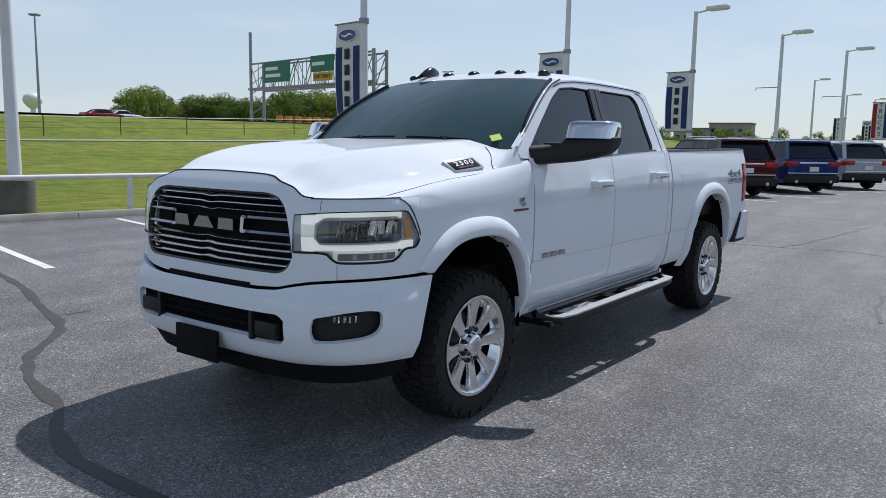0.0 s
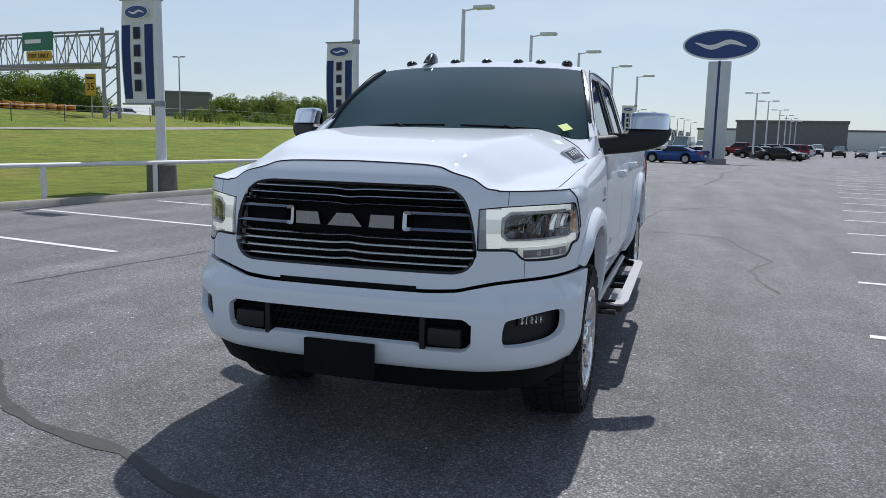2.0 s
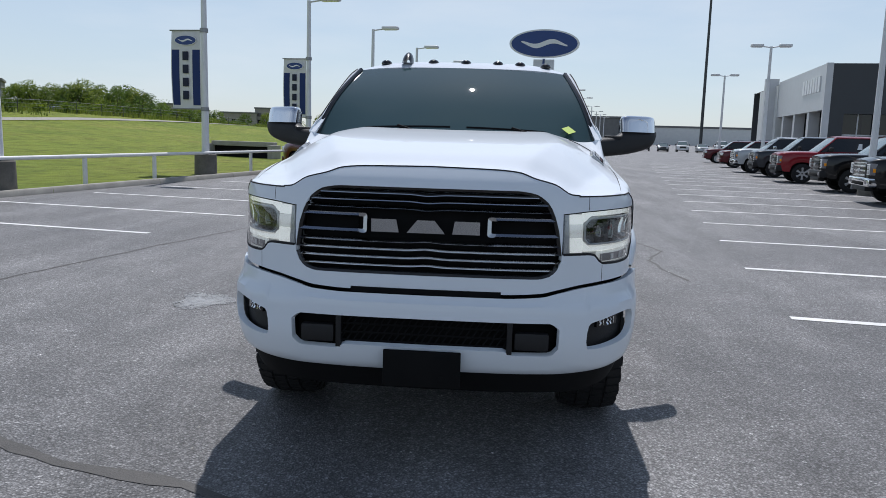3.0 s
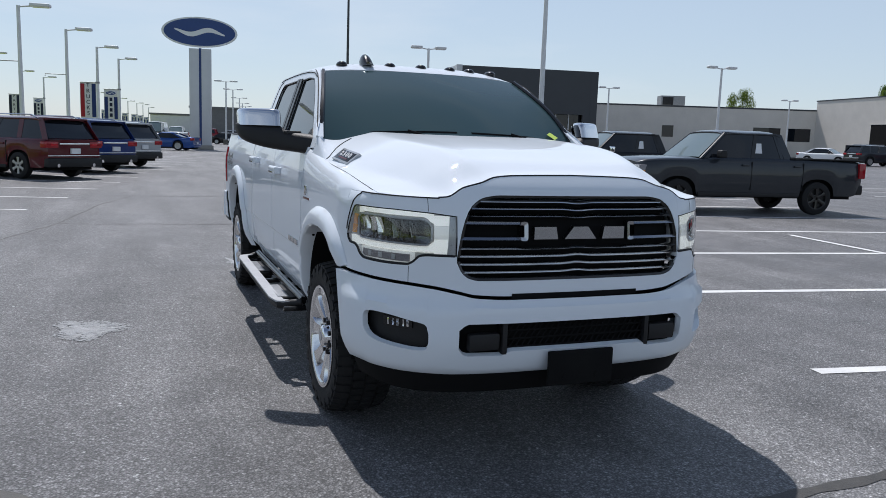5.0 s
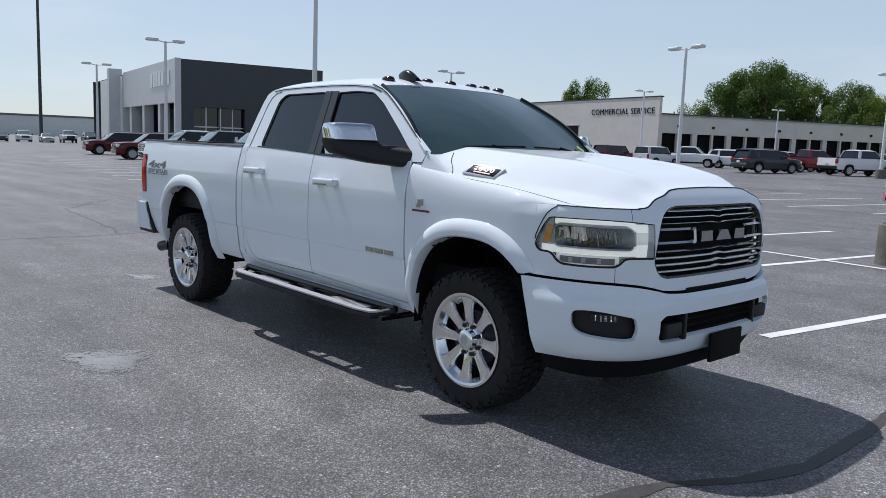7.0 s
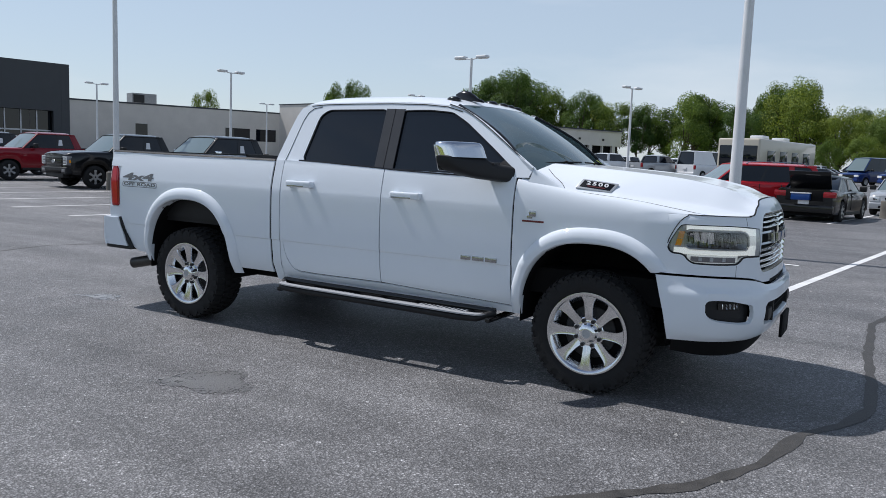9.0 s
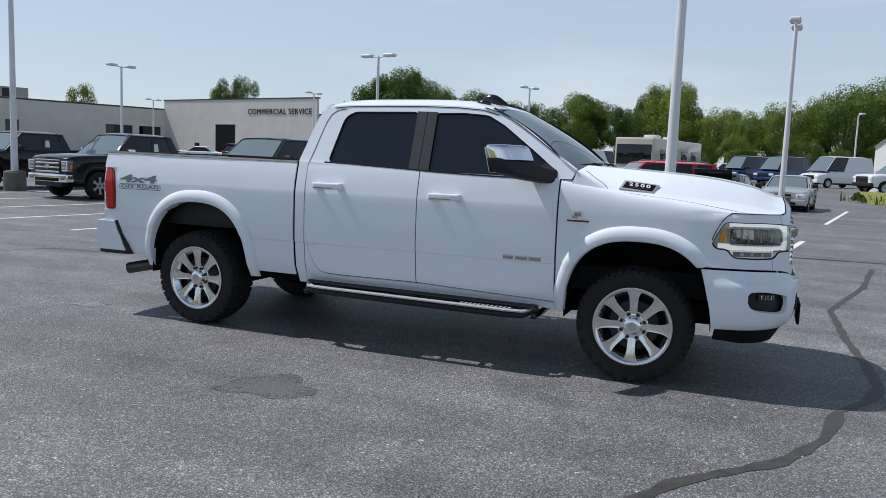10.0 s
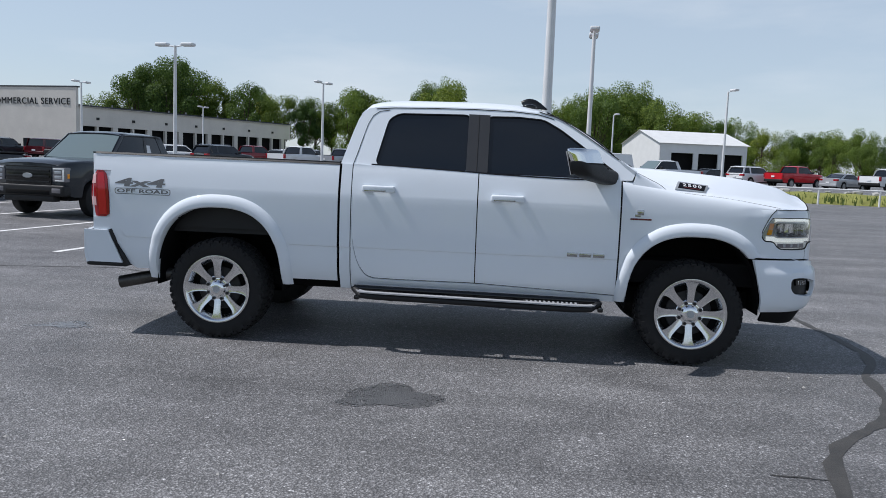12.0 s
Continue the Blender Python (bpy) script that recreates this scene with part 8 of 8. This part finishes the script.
        if kind == "van" and colour != "navy":
            part("side_panel", skin([[[(s * (wbm + (wt - wbm) * t + 0.006), g0 + (g3 - g0) * f + (g1 - g0) * t * (1 - f) + (g2 - g3) * t * f, bt + (H - 0.08 - bt) * t) for f in (0.38, 0.7, 0.99)] for t in (0, 0.5, 1)]], (s, 0, 0), 0.02), colour, ob)
        for y in (0.0, wb):
            small_wheel(ob, s, (s * (hw - 0.13), y, R), R, 0.115, R * 0.66, wheel_mat, far)
        yb = max(g0 + 0.35, 0.45)
        mr = part("wing_mirror", boxes((s * (hw - 0.02), s * (hw + 0.20), yb, yb + 0.16, bt - 0.02, bt + 0.16, 0.04, 3)), "black_plastic" if not chrome else "chrome", ob)
        for yd in () if far else ((R + 0.25, 1.85), (1.88, wb - R - 0.05)):
            part("door_handle", boxes((s * (hw - 0.01), s * (hw + 0.02), yd[1] - 0.26, yd[1] - 0.08, bt - 0.19, bt - 0.15, 0.008)), colour if not chrome else "chrome", ob)
            part("door_gap", boxes((s * (hw - 0.03), s * (hw + 0.002), yd[1] - 0.006, yd[1] + 0.006, cl + 0.12, bt - 0.09)), "gap", ob)
        if kind == "pickup" and not far:
            yb_, tt = g0 + (g3 - g0) * 0.66, 0.42
            xs_ = wbm + (wt - wbm) * tt + 0.004
            part("window_sheet", moved(boxes((-0.002, 0.002, -0.09, 0.09, -0.12, 0.12)), Matrix.Translation((s * xs_, yb_, bt - 0.03 + (H - 0.06 - bt + 0.03) * tt)) @ Matrix.Rotation(-s * math.atan2(wbm - wt, H - bt), 4, "Y")), "sign_white", ob, "white sales sheet in the side window")
        nz = k["nose"]
        hl = pickup_lamp(ob, s, hw, plan(y0 + 0.1), y0, nz) if kind == "pickup" and not far else part("headlight", boxes((s * hw * 0.52, s * (plan(y0 + 0.1) + 0.004), y0 - 0.015, y0 + 0.22, nz - 0.20, nz - 0.02, 0.03)), "lens", ob, "clear headlight")
        far or kind == "pickup" or part("projector", boxes((s * hw * 0.60, s * hw * 0.76, y0 - 0.022, y0 + 0.05, nz - 0.16, nz - 0.06, 0.02)), "chrome", hl)
        if kind in ("pickup", "boxy", "van"):
            part("tail_lamp", boxes((s * (hw * 0.86), s * (hw + 0.004), y1 - 0.16, y1 + 0.015, bt - 0.42, bt - 0.06, 0.02)), "red_lens", ob, "red tail lamp")
        else:
            part("tail_lamp", boxes((s * (hw * 0.55), s * (hw * 0.985), y1 - 0.22, y1 + 0.012, k["deck"] - 0.26, k["deck"] - 0.08, 0.03)), "red_lens", ob, "red tail lamp")
    nz = k["nose"]
    gw, gz0, gz1 = {"pickup": (0.57, 0.46, 0.03), "sedan": (0.34, 0.13, 0.04), "coupe": (0.50, 0.22, 0.03)}.get(kind, (0.54, 0.34, 0.02))
    gr = part("grille", boxes((-hw * gw, hw * gw, y0 - 0.02, y0 + 0.05, nz - gz0, nz - gz1, 0.03)), "black_gloss", ob, "dark front grille")
    for i in range(0 if far else 3):
        zc = nz - gz0 + (gz0 - gz1) * (i + 0.75) / 3.6
        part("grille_bar", boxes((-hw * gw * 0.94, hw * gw * 0.94, y0 - 0.040, y0 - 0.015, zc - 0.022 if kind == "pickup" else zc - 0.008, zc + 0.022 if kind == "pickup" else zc + 0.008, 0.006)), "chrome" if chrome else "dark_steel", gr)
    if kind == "pickup" and not far:
        part("grille_frame", boxes((-hw * gw, hw * gw, y0 - 0.03, y0 + 0.02, nz - 0.055, nz - 0.03, 0.006), (-hw * gw, hw * gw, y0 - 0.03, y0 + 0.02, nz - gz0, nz - gz0 + 0.03, 0.006)), "chrome" if chrome else "black_gloss", gr)
        part("mark", moved(lathe(bmesh.new(), [(0.0, 0.0), (0.0, 0.075), (0.012, 0.068), (0.014, 0.0)], 18, "z"), Matrix.Translation((0, y0 - 0.040, nz - 0.24)) @ Matrix.Rotation(math.pi / 2, 4, "X") @ Matrix.Diagonal((1.7, 0.75, 1, 1))), "silver", gr, "plain oval badge")
        part("skid_plate", boxes((-hw * 0.62, hw * 0.62, y0 - 0.02, y0 + 0.2, cl - 0.10, cl + 0.03, 0.03)), "black_plastic", ob)
        for s in (-1, 1):
            part("fog_light", boxes((s * hw * 0.60, s * hw * 0.82, y0 - 0.058, y0, cl + 0.09, cl + 0.20, 0.02)), "smoky_lens", ob, "small fog light")
    part("front_bumper", boxes((-hw * 0.90, hw * 0.90, y0 - 0.05, y0 + 0.20, cl + 0.02, cl + 0.26, 0.05, 3)), "chrome" if chrome else ("black_plastic" if kind in ("pickup", "boxy") else colour), ob)
    far or part("lower_intake", boxes((-hw * 0.55, hw * 0.55, y0 - 0.06, y0 + 0.05, cl + 0.05, cl + 0.15, 0.02)), "matte_black", ob)
    part("rear_bumper", boxes((-hw * 0.93, hw * 0.93, y1 - 0.16, y1 + 0.05, cl + 0.04, cl + 0.28, 0.05, 3)), "black_plastic" if kind in ("suv", "pickup") else colour, ob)
    part("plate", boxes((-0.16, 0.16, y1 + 0.012 + (0.04 if kind == "pickup" else 0), y1 + 0.06, bt - 0.42, bt - 0.27)), "sign_white", ob)
    if kind == "suv":
        part("lower_trim", boxes((-hw * 0.94, hw * 0.94, y1 - 0.14, y1 + 0.058, cl + 0.02, cl + 0.27, 0.04)), "black_plastic", ob, "black lower bumper trim")
        part("bright_strip", boxes((-hw * 0.90, hw * 0.90, y1 - 0.02, y1 + 0.035, cl + 0.33, cl + 0.355, 0.006)), "chrome", ob)
        for s in (-1, 1):
            part("exhaust_tip", tube(bmesh.new(), [(s * 0.62, y1 - 0.1, cl + 0.07), (s * 0.62, y1 + 0.075, cl + 0.07)], 0.05, 10), "chrome", ob)
            part("lamp_insert", boxes((s * (hw * 0.60), s * (hw * 0.80), y1 + 0.004, y1 + 0.018, k["deck"] - 0.20, k["deck"] - 0.13, 0.006)), "red_bright", ob)
        part("rear_window", skin([[[(x * (0.86 - 0.12 * t), g3 + (g2 - g3) * t + 0.012, bt - 0.02 + (H - 0.10 - bt) * t) for x in span(-hw + 0.1, hw - 0.1, 5)] for t in (0.05, 0.95)]], (0, 1, 0), 0.01), "glass", ob)
        part("spoiler", boxes((-wt, wt, g2 - 0.10, g2 + 0.16, H - 0.10, H - 0.04, 0.02)), colour, ob)
        part("tailgate_bar", boxes((-hw * 0.52, hw * 0.52, y1 - 0.02, y1 + 0.02, k["deck"] - 0.17, k["deck"] - 0.12, 0.008)), "chrome", ob)
        for s in (-1, 1):
            part("roof_rail", tube(bmesh.new(), [(s * wt * 0.96, g1 + 0.3, H - 0.05), (s * wt * 0.96, g1 + 0.45, H + 0.03), (s * wt * 0.96, g2 - 0.4, H + 0.03), (s * wt * 0.96, g2 - 0.2, H - 0.05)], 0.02, 6), "alloy", ob)
    if k["bed"]:
        part("bed_well", boxes((-hw + 0.14, hw - 0.14, g3 + 0.10, y1 - 0.10, bt - 0.02, bt + 0.004)), "matte_black", ob)
        for s in (-1, 1):
            part("bed_rail", boxes((s * (hw - 0.16), s * (hw - 0.06), g3 + 0.06, y1 - 0.04, bt - 0.005, bt + 0.03, 0.01)), "black_plastic", ob)
    return ob


made = {}


def park(kind, colour, label, x, y, rz, z=None, **kw):
    """A vehicle whose front axle stands at (x, y) and whose nose points rz degrees from -y."""
    m = pose(x, y, base_z(x, y) if z is None else z, 0, 0, rz)
    if math.hypot(x, y) > 44:
        kw["far"] = True
    key = (kind, colour, label, *sorted(kw.items()))
    if key in made:
        return copy_thing(made[key], m)
    made[key] = vehicle(kind, colour, label, **kw)
    made[key].matrix_basis = m
    return made[key]


W_FACE = -90 - 8.6
# pickups nose-on to the aisle
park("pickup", "charcoal", "charcoal crew cab pickup with black wheels", 9.85, 11.65, W_FACE, wheel_mat="black_gloss")
park("pickup", "black", "black crew cab pickup with chrome bumper and grille", 10.95, 17.85, W_FACE, chrome=True)
park("pickup", "black", "black crew cab pickup parked in a row", 11.9, 23.5, W_FACE)
park("pickup", "red", "deep red crew cab pickup parked in a row", 12.5, 29.6, W_FACE)
park("pickup", "charcoal", "charcoal crew cab pickup parked in a row", 13.2, 35.0, W_FACE)
park("pickup", "silver", "silver crew cab pickup parked in a row", 13.7, 40.0, W_FACE, chrome=True)
park("suv", "maroon", "dark red sport utility car parked in a row", 15.2, 48.6, W_FACE)
park("suv", "maroon", "dark red sport utility car parked in a row", 17.0, 60.0, W_FACE)
for i, (kd, cl_) in enumerate((("suv", "silver"), ("suv", "white"), ("suv", "silver"), ("pickup", "white"), ("suv", "black"))):
    park(kd, cl_, f"{cl_} parked car in front of the showroom", 21.0 + 2.6 * i, 55.0 - 0.4 * i, -9)
# tail-on to the aisle along the kerb
E_FACE = W_FACE - 1.4
park("suv", "maroon", "dark red sport utility car parked at the kerb", -6.5, 23.65, -134)
park("suv", "navy", "navy blue sport utility car parked nose to the kerb", -5.5, 27.5, -134)
park("suv", "silver", "pale silver sport utility car parked nose to the kerb", -4.55, 31.8, -134)
park("coupe", "blue", "bright blue coupe parked beside the pylon sign", -1.1, 60.6, -113)
park("pickup", "red", "dark red pickup beyond the pylon sign", 6.2, 114.0, E_FACE)
park("sedan", "black", "black sedan parked facing the aisle up the lot", 11.9, 84.0, 62)
for i, (kd, cl_) in enumerate((("sedan", "charcoal"), ("sedan", "black"), ("suv", "red"), ("sedan", "silver"), ("suv", "white"), ("suv", "charcoal"))):
    park(kd, cl_, f"{cl_} car parked far up the lot", 9.0 + 1.2 * i, 90.0 + 6.5 * i, 80 if i % 2 else -100)
for i in range(11):
    kd, cl_ = (("suv", "white"), ("sedan", "silver"), ("pickup", "white"), ("suv", "black"), ("sedan", "charcoal"))[i % 5]
    park(kd, cl_, f"{cl_} vehicle in the far row", 14.0 + 3.1 * i, 132.0 - 0.5 * i, -9)
# vehicles of the neighbouring lot beyond the coupe
for i, (x, y) in enumerate(((-8.1, 87.5), (-7.8, 93.6), (-6.1, 85.7), (-6.1, 97.8), (-4.5, 90.9), (-3.9, 101.0), (-2.4, 94.0), (-1.3, 104.1), (0.1, 96.1), (1.4, 108.1), (2.6, 100.2))):
    kd, cl_ = (("pickup", "white"), ("pickup", "black"), ("van", "white"), ("suv", "black"), ("pickup", "white"), ("suv", "silver"))[i % 6]
    park(kd, cl_, f"{cl_} vehicle in the neighbouring lot", x, y, -12 if i % 3 else 95)
# rows before the service building
row_a = (("sedan", "white"), ("suv", "charcoal"), ("boxy", "maroon"), ("boxy", "white"), ("pickup", "white"), ("suv", "white"), ("suv", "black"), ("sedan", "red"))
for i, (kd, cl_) in enumerate(row_a):
    park(kd, cl_, f"{cl_} vehicle parked before the service building", 57.5 + 1.9 * i, 49.0 - 3.4 * i, 172 - 90 if i in (1, 2, 3) else 20)
for kd, cl_, x, y, rz in (("suv", "charcoal", 56.2, 24.2, 65), ("pickup", "red", 66.5, 25.0, 65), ("pickup", "white", 60.6, 18.9, 65), ("pickup", "silver", 64.2, 15.7, 65), ("van", "white", 66.6, 12.1, 65)):
    park(kd, cl_, f"{cl_} vehicle standing in the service yard", x, y, rz)
for i in range(12):
    kd, cl_ = (("suv", "white"), ("sedan", "charcoal"), ("suv", "silver"), ("pickup", "white"), ("sedan", "black"), ("suv", "green"))[i % 6]
    park(kd, cl_, f"{cl_} vehicle in the crowded back row", 72.0 + 2.6 * i, 34.0 - 2.7 * i, 160)
# east side
park("sedan", "silver", "silver compact sedan facing the aisle", 28.2, -1.8, -98)
boot = park("sedan", "black", "black sedan parked with its boot wide open", 24.6, 0.1, 80)
part("open_boot_lid", moved(boxes((-0.62, 0.62, 0.0, 0.62, 0.0, 0.05, 0.02)), Matrix.Translation((0, 3.15, 1.0)) @ Matrix.Rotation(radians(62), 4, "X")), "black", boot, "raised black boot lid")
part("boot_mouth", boxes((-0.56, 0.56, 3.74, 3.815, 0.64, 0.98, 0.02)), "matte_black", boot)
crate = thing("storage_box", "blue storage box in an open car boot", "box")
crate.matrix_basis = boot.matrix_basis @ pose(0.08, 3.80, 0.66)
part("tub", boxes((-0.28, 0.28, -0.02, 0.16, 0.0, 0.20, 0.02)), "blue", crate)
part("lid", boxes((-0.30, 0.30, -0.03, 0.17, 0.20, 0.235, 0.01)), "sign_white", crate, "pale lid")
park("suv", "bright_red", "bright red car beside a black sedan", 22.3, 4.4, -150)
park("van", "navy", "dark blue passenger van in a row of vans", 70.0, 1.4, -124)
park("van", "navy", "dark blue passenger van in a row of vans", 66.5, -1.6, -124)
park("van", "white", "white cargo van parked on the east side", 60.5, -5.0, -138)
st = park("pickup", "white", "white crew cab service truck with utility bed", 50.6, -7.7, -150)
for i in range(9):
    kd, cl_ = (("sedan", "charcoal"), ("sedan", "black"), ("suv", "white"), ("pickup", "bright_red"), ("sedan", "silver"), ("pickup", "white"), ("suv", "charcoal"), ("pickup", "bright_red"), ("van", "white"))[i]
    park(kd, cl_, f"{cl_.replace('_', ' ')} vehicle on the grass beyond the rail fence", 72.0 - 1.2 * i, -15.0 - 3.6 * i, 35)
for i in range(14):
    kd, cl_ = (("sedan", "white"), ("suv", "silver"), ("sedan", "blue"), ("pickup", "white"), ("sedan", "charcoal"))[i % 5]
    park(kd, cl_, f"{cl_} vehicle in the packed east lot", 66.0 + 2.9 * i, 18.0 - 1.2 * i + (i % 3) * 2.4, 165)
# traffic on the highway
for kd, cl_, x, y, rz in (("sedan", "red", -84.7, 48.2, 175), ("suv", "charcoal", -70.0, 116.0, 176), ("sedan", "red", -74.0, 150.0, 0), ("suv", "white", -76.0, 92.0, 176), ("sedan", "white", -86.0, 51.5, 176)):
    park(kd, cl_, f"{cl_.replace('_', ' ')} car standing on the highway", x, y, rz, terrain(x, y) + 0.16)

# motor home
rv = thing("motor_home", "beige motor home with a large dark windscreen", "motor home", at=(41.75, 6.35, base_z(41, 6) - 0.2), rz=-102.7)
part("body", boxes((-1.22, 1.22, 0, 9.5, 0.45, 3.35, 0.12, 3)), "tan", rv)
part("windscreen", boxes((-1.1, 1.1, -0.03, 0.1, 1.75, 2.95, 0.05)), "glass", rv)
part("lower_band", boxes((-1.235, 1.235, -0.02, 9.52, 0.45, 1.05, 0.05)), "brick", rv)
part("bumper", boxes((-1.15, 1.15, -0.12, 0.2, 0.5, 0.85, 0.05)), "chrome", rv)
for i in range(4):
    part("side_window", boxes((-1.24, -1.2, 1.2 + 2.0 * i, 2.4 + 2.0 * i, 1.9, 2.7, 0.01)), "glass", rv)
    part("side_window", boxes((1.2, 1.24, 1.2 + 2.0 * i, 2.4 + 2.0 * i, 1.9, 2.7, 0.01)), "glass", rv)
for i in range(2):
    part("roof_unit", boxes((-0.4, 0.4, 2.5 + 3.5 * i, 3.5 + 3.5 * i, 3.34, 3.62, 0.08)), "white", rv)
for s in (-1, 1):
    for y in (1.5, 6.8):
        small_wheel(rv, s, (s * 1.05, y, 0.45), 0.45, 0.13, 0.28)

# damp patches: wet flecks of the surface, dense in the middle and thinning out
for cx, cy, rx, ry, count, sd in ((-2.25, 2.15, 0.31, 0.40, 2600, 1), (-0.80, 5.20, 0.17, 0.32, 620, 2)):
    r = random.Random(sd)
    verts, faces = [], []
    for k in range(count):
        a, d = r.uniform(0, 6.283), r.random() ** 0.62
        edge = 0.80 + 0.14 * math.sin(3 * a + sd) + 0.10 * math.sin(5 * a + 2 * sd)
        x, y = cx + rx * edge * d * math.cos(a) - 0.08 * max(0.0, math.sin(a)) ** 6, cy + ry * edge * d * math.sin(a)
        q = r.uniform(0.006, 0.017) * (1.15 - 0.6 * d * d)
        i0 = len(verts)
        verts += [(x + q * r.uniform(0.5, 1.3) * math.cos(j * 1.047), y + q * r.uniform(0.5, 1.3) * math.sin(j * 1.047), 0.0022 + 0.0000012 * k) for j in range(6)]
        faces.append(tuple(range(i0, i0 + 6)))
    me = bpy.data.meshes.new("wet_patch")
    me.from_pydata(verts, [], faces)
    me.materials.append(M["wet"])
    tagged(new("wet_patch", me), "dark damp patch on the grey asphalt", "stain", kind="stuff")
# loose grit and paper scraps
r = random.Random(77)
verts, faces = [], []
for i in range(420):
    a, d = r.uniform(0, 6.283), 2.0 + 9 * r.random()
    x, y, q = d * math.cos(a) - 2.5, d * math.sin(a) + 1.0, r.uniform(0.004, 0.016)
    i0 = len(verts)
    n = 5
    verts += [(x + q * r.uniform(0.6, 1.2) * math.cos(j * 1.257), y + q * r.uniform(0.6, 1.2) * math.sin(j * 1.257), 0.001) for j in range(n)] + [(x, y, q * 0.7)]
    faces += [(i0 + j, i0 + (j + 1) % n, i0 + n) for j in range(n)]
me = bpy.data.meshes.new("loose_grit")
me.from_pydata(verts, [], faces)
me.materials.append(M["pebble"])
tagged(new("loose_grit", me), "pale loose grit scattered over the asphalt", "grit", kind="stuff")
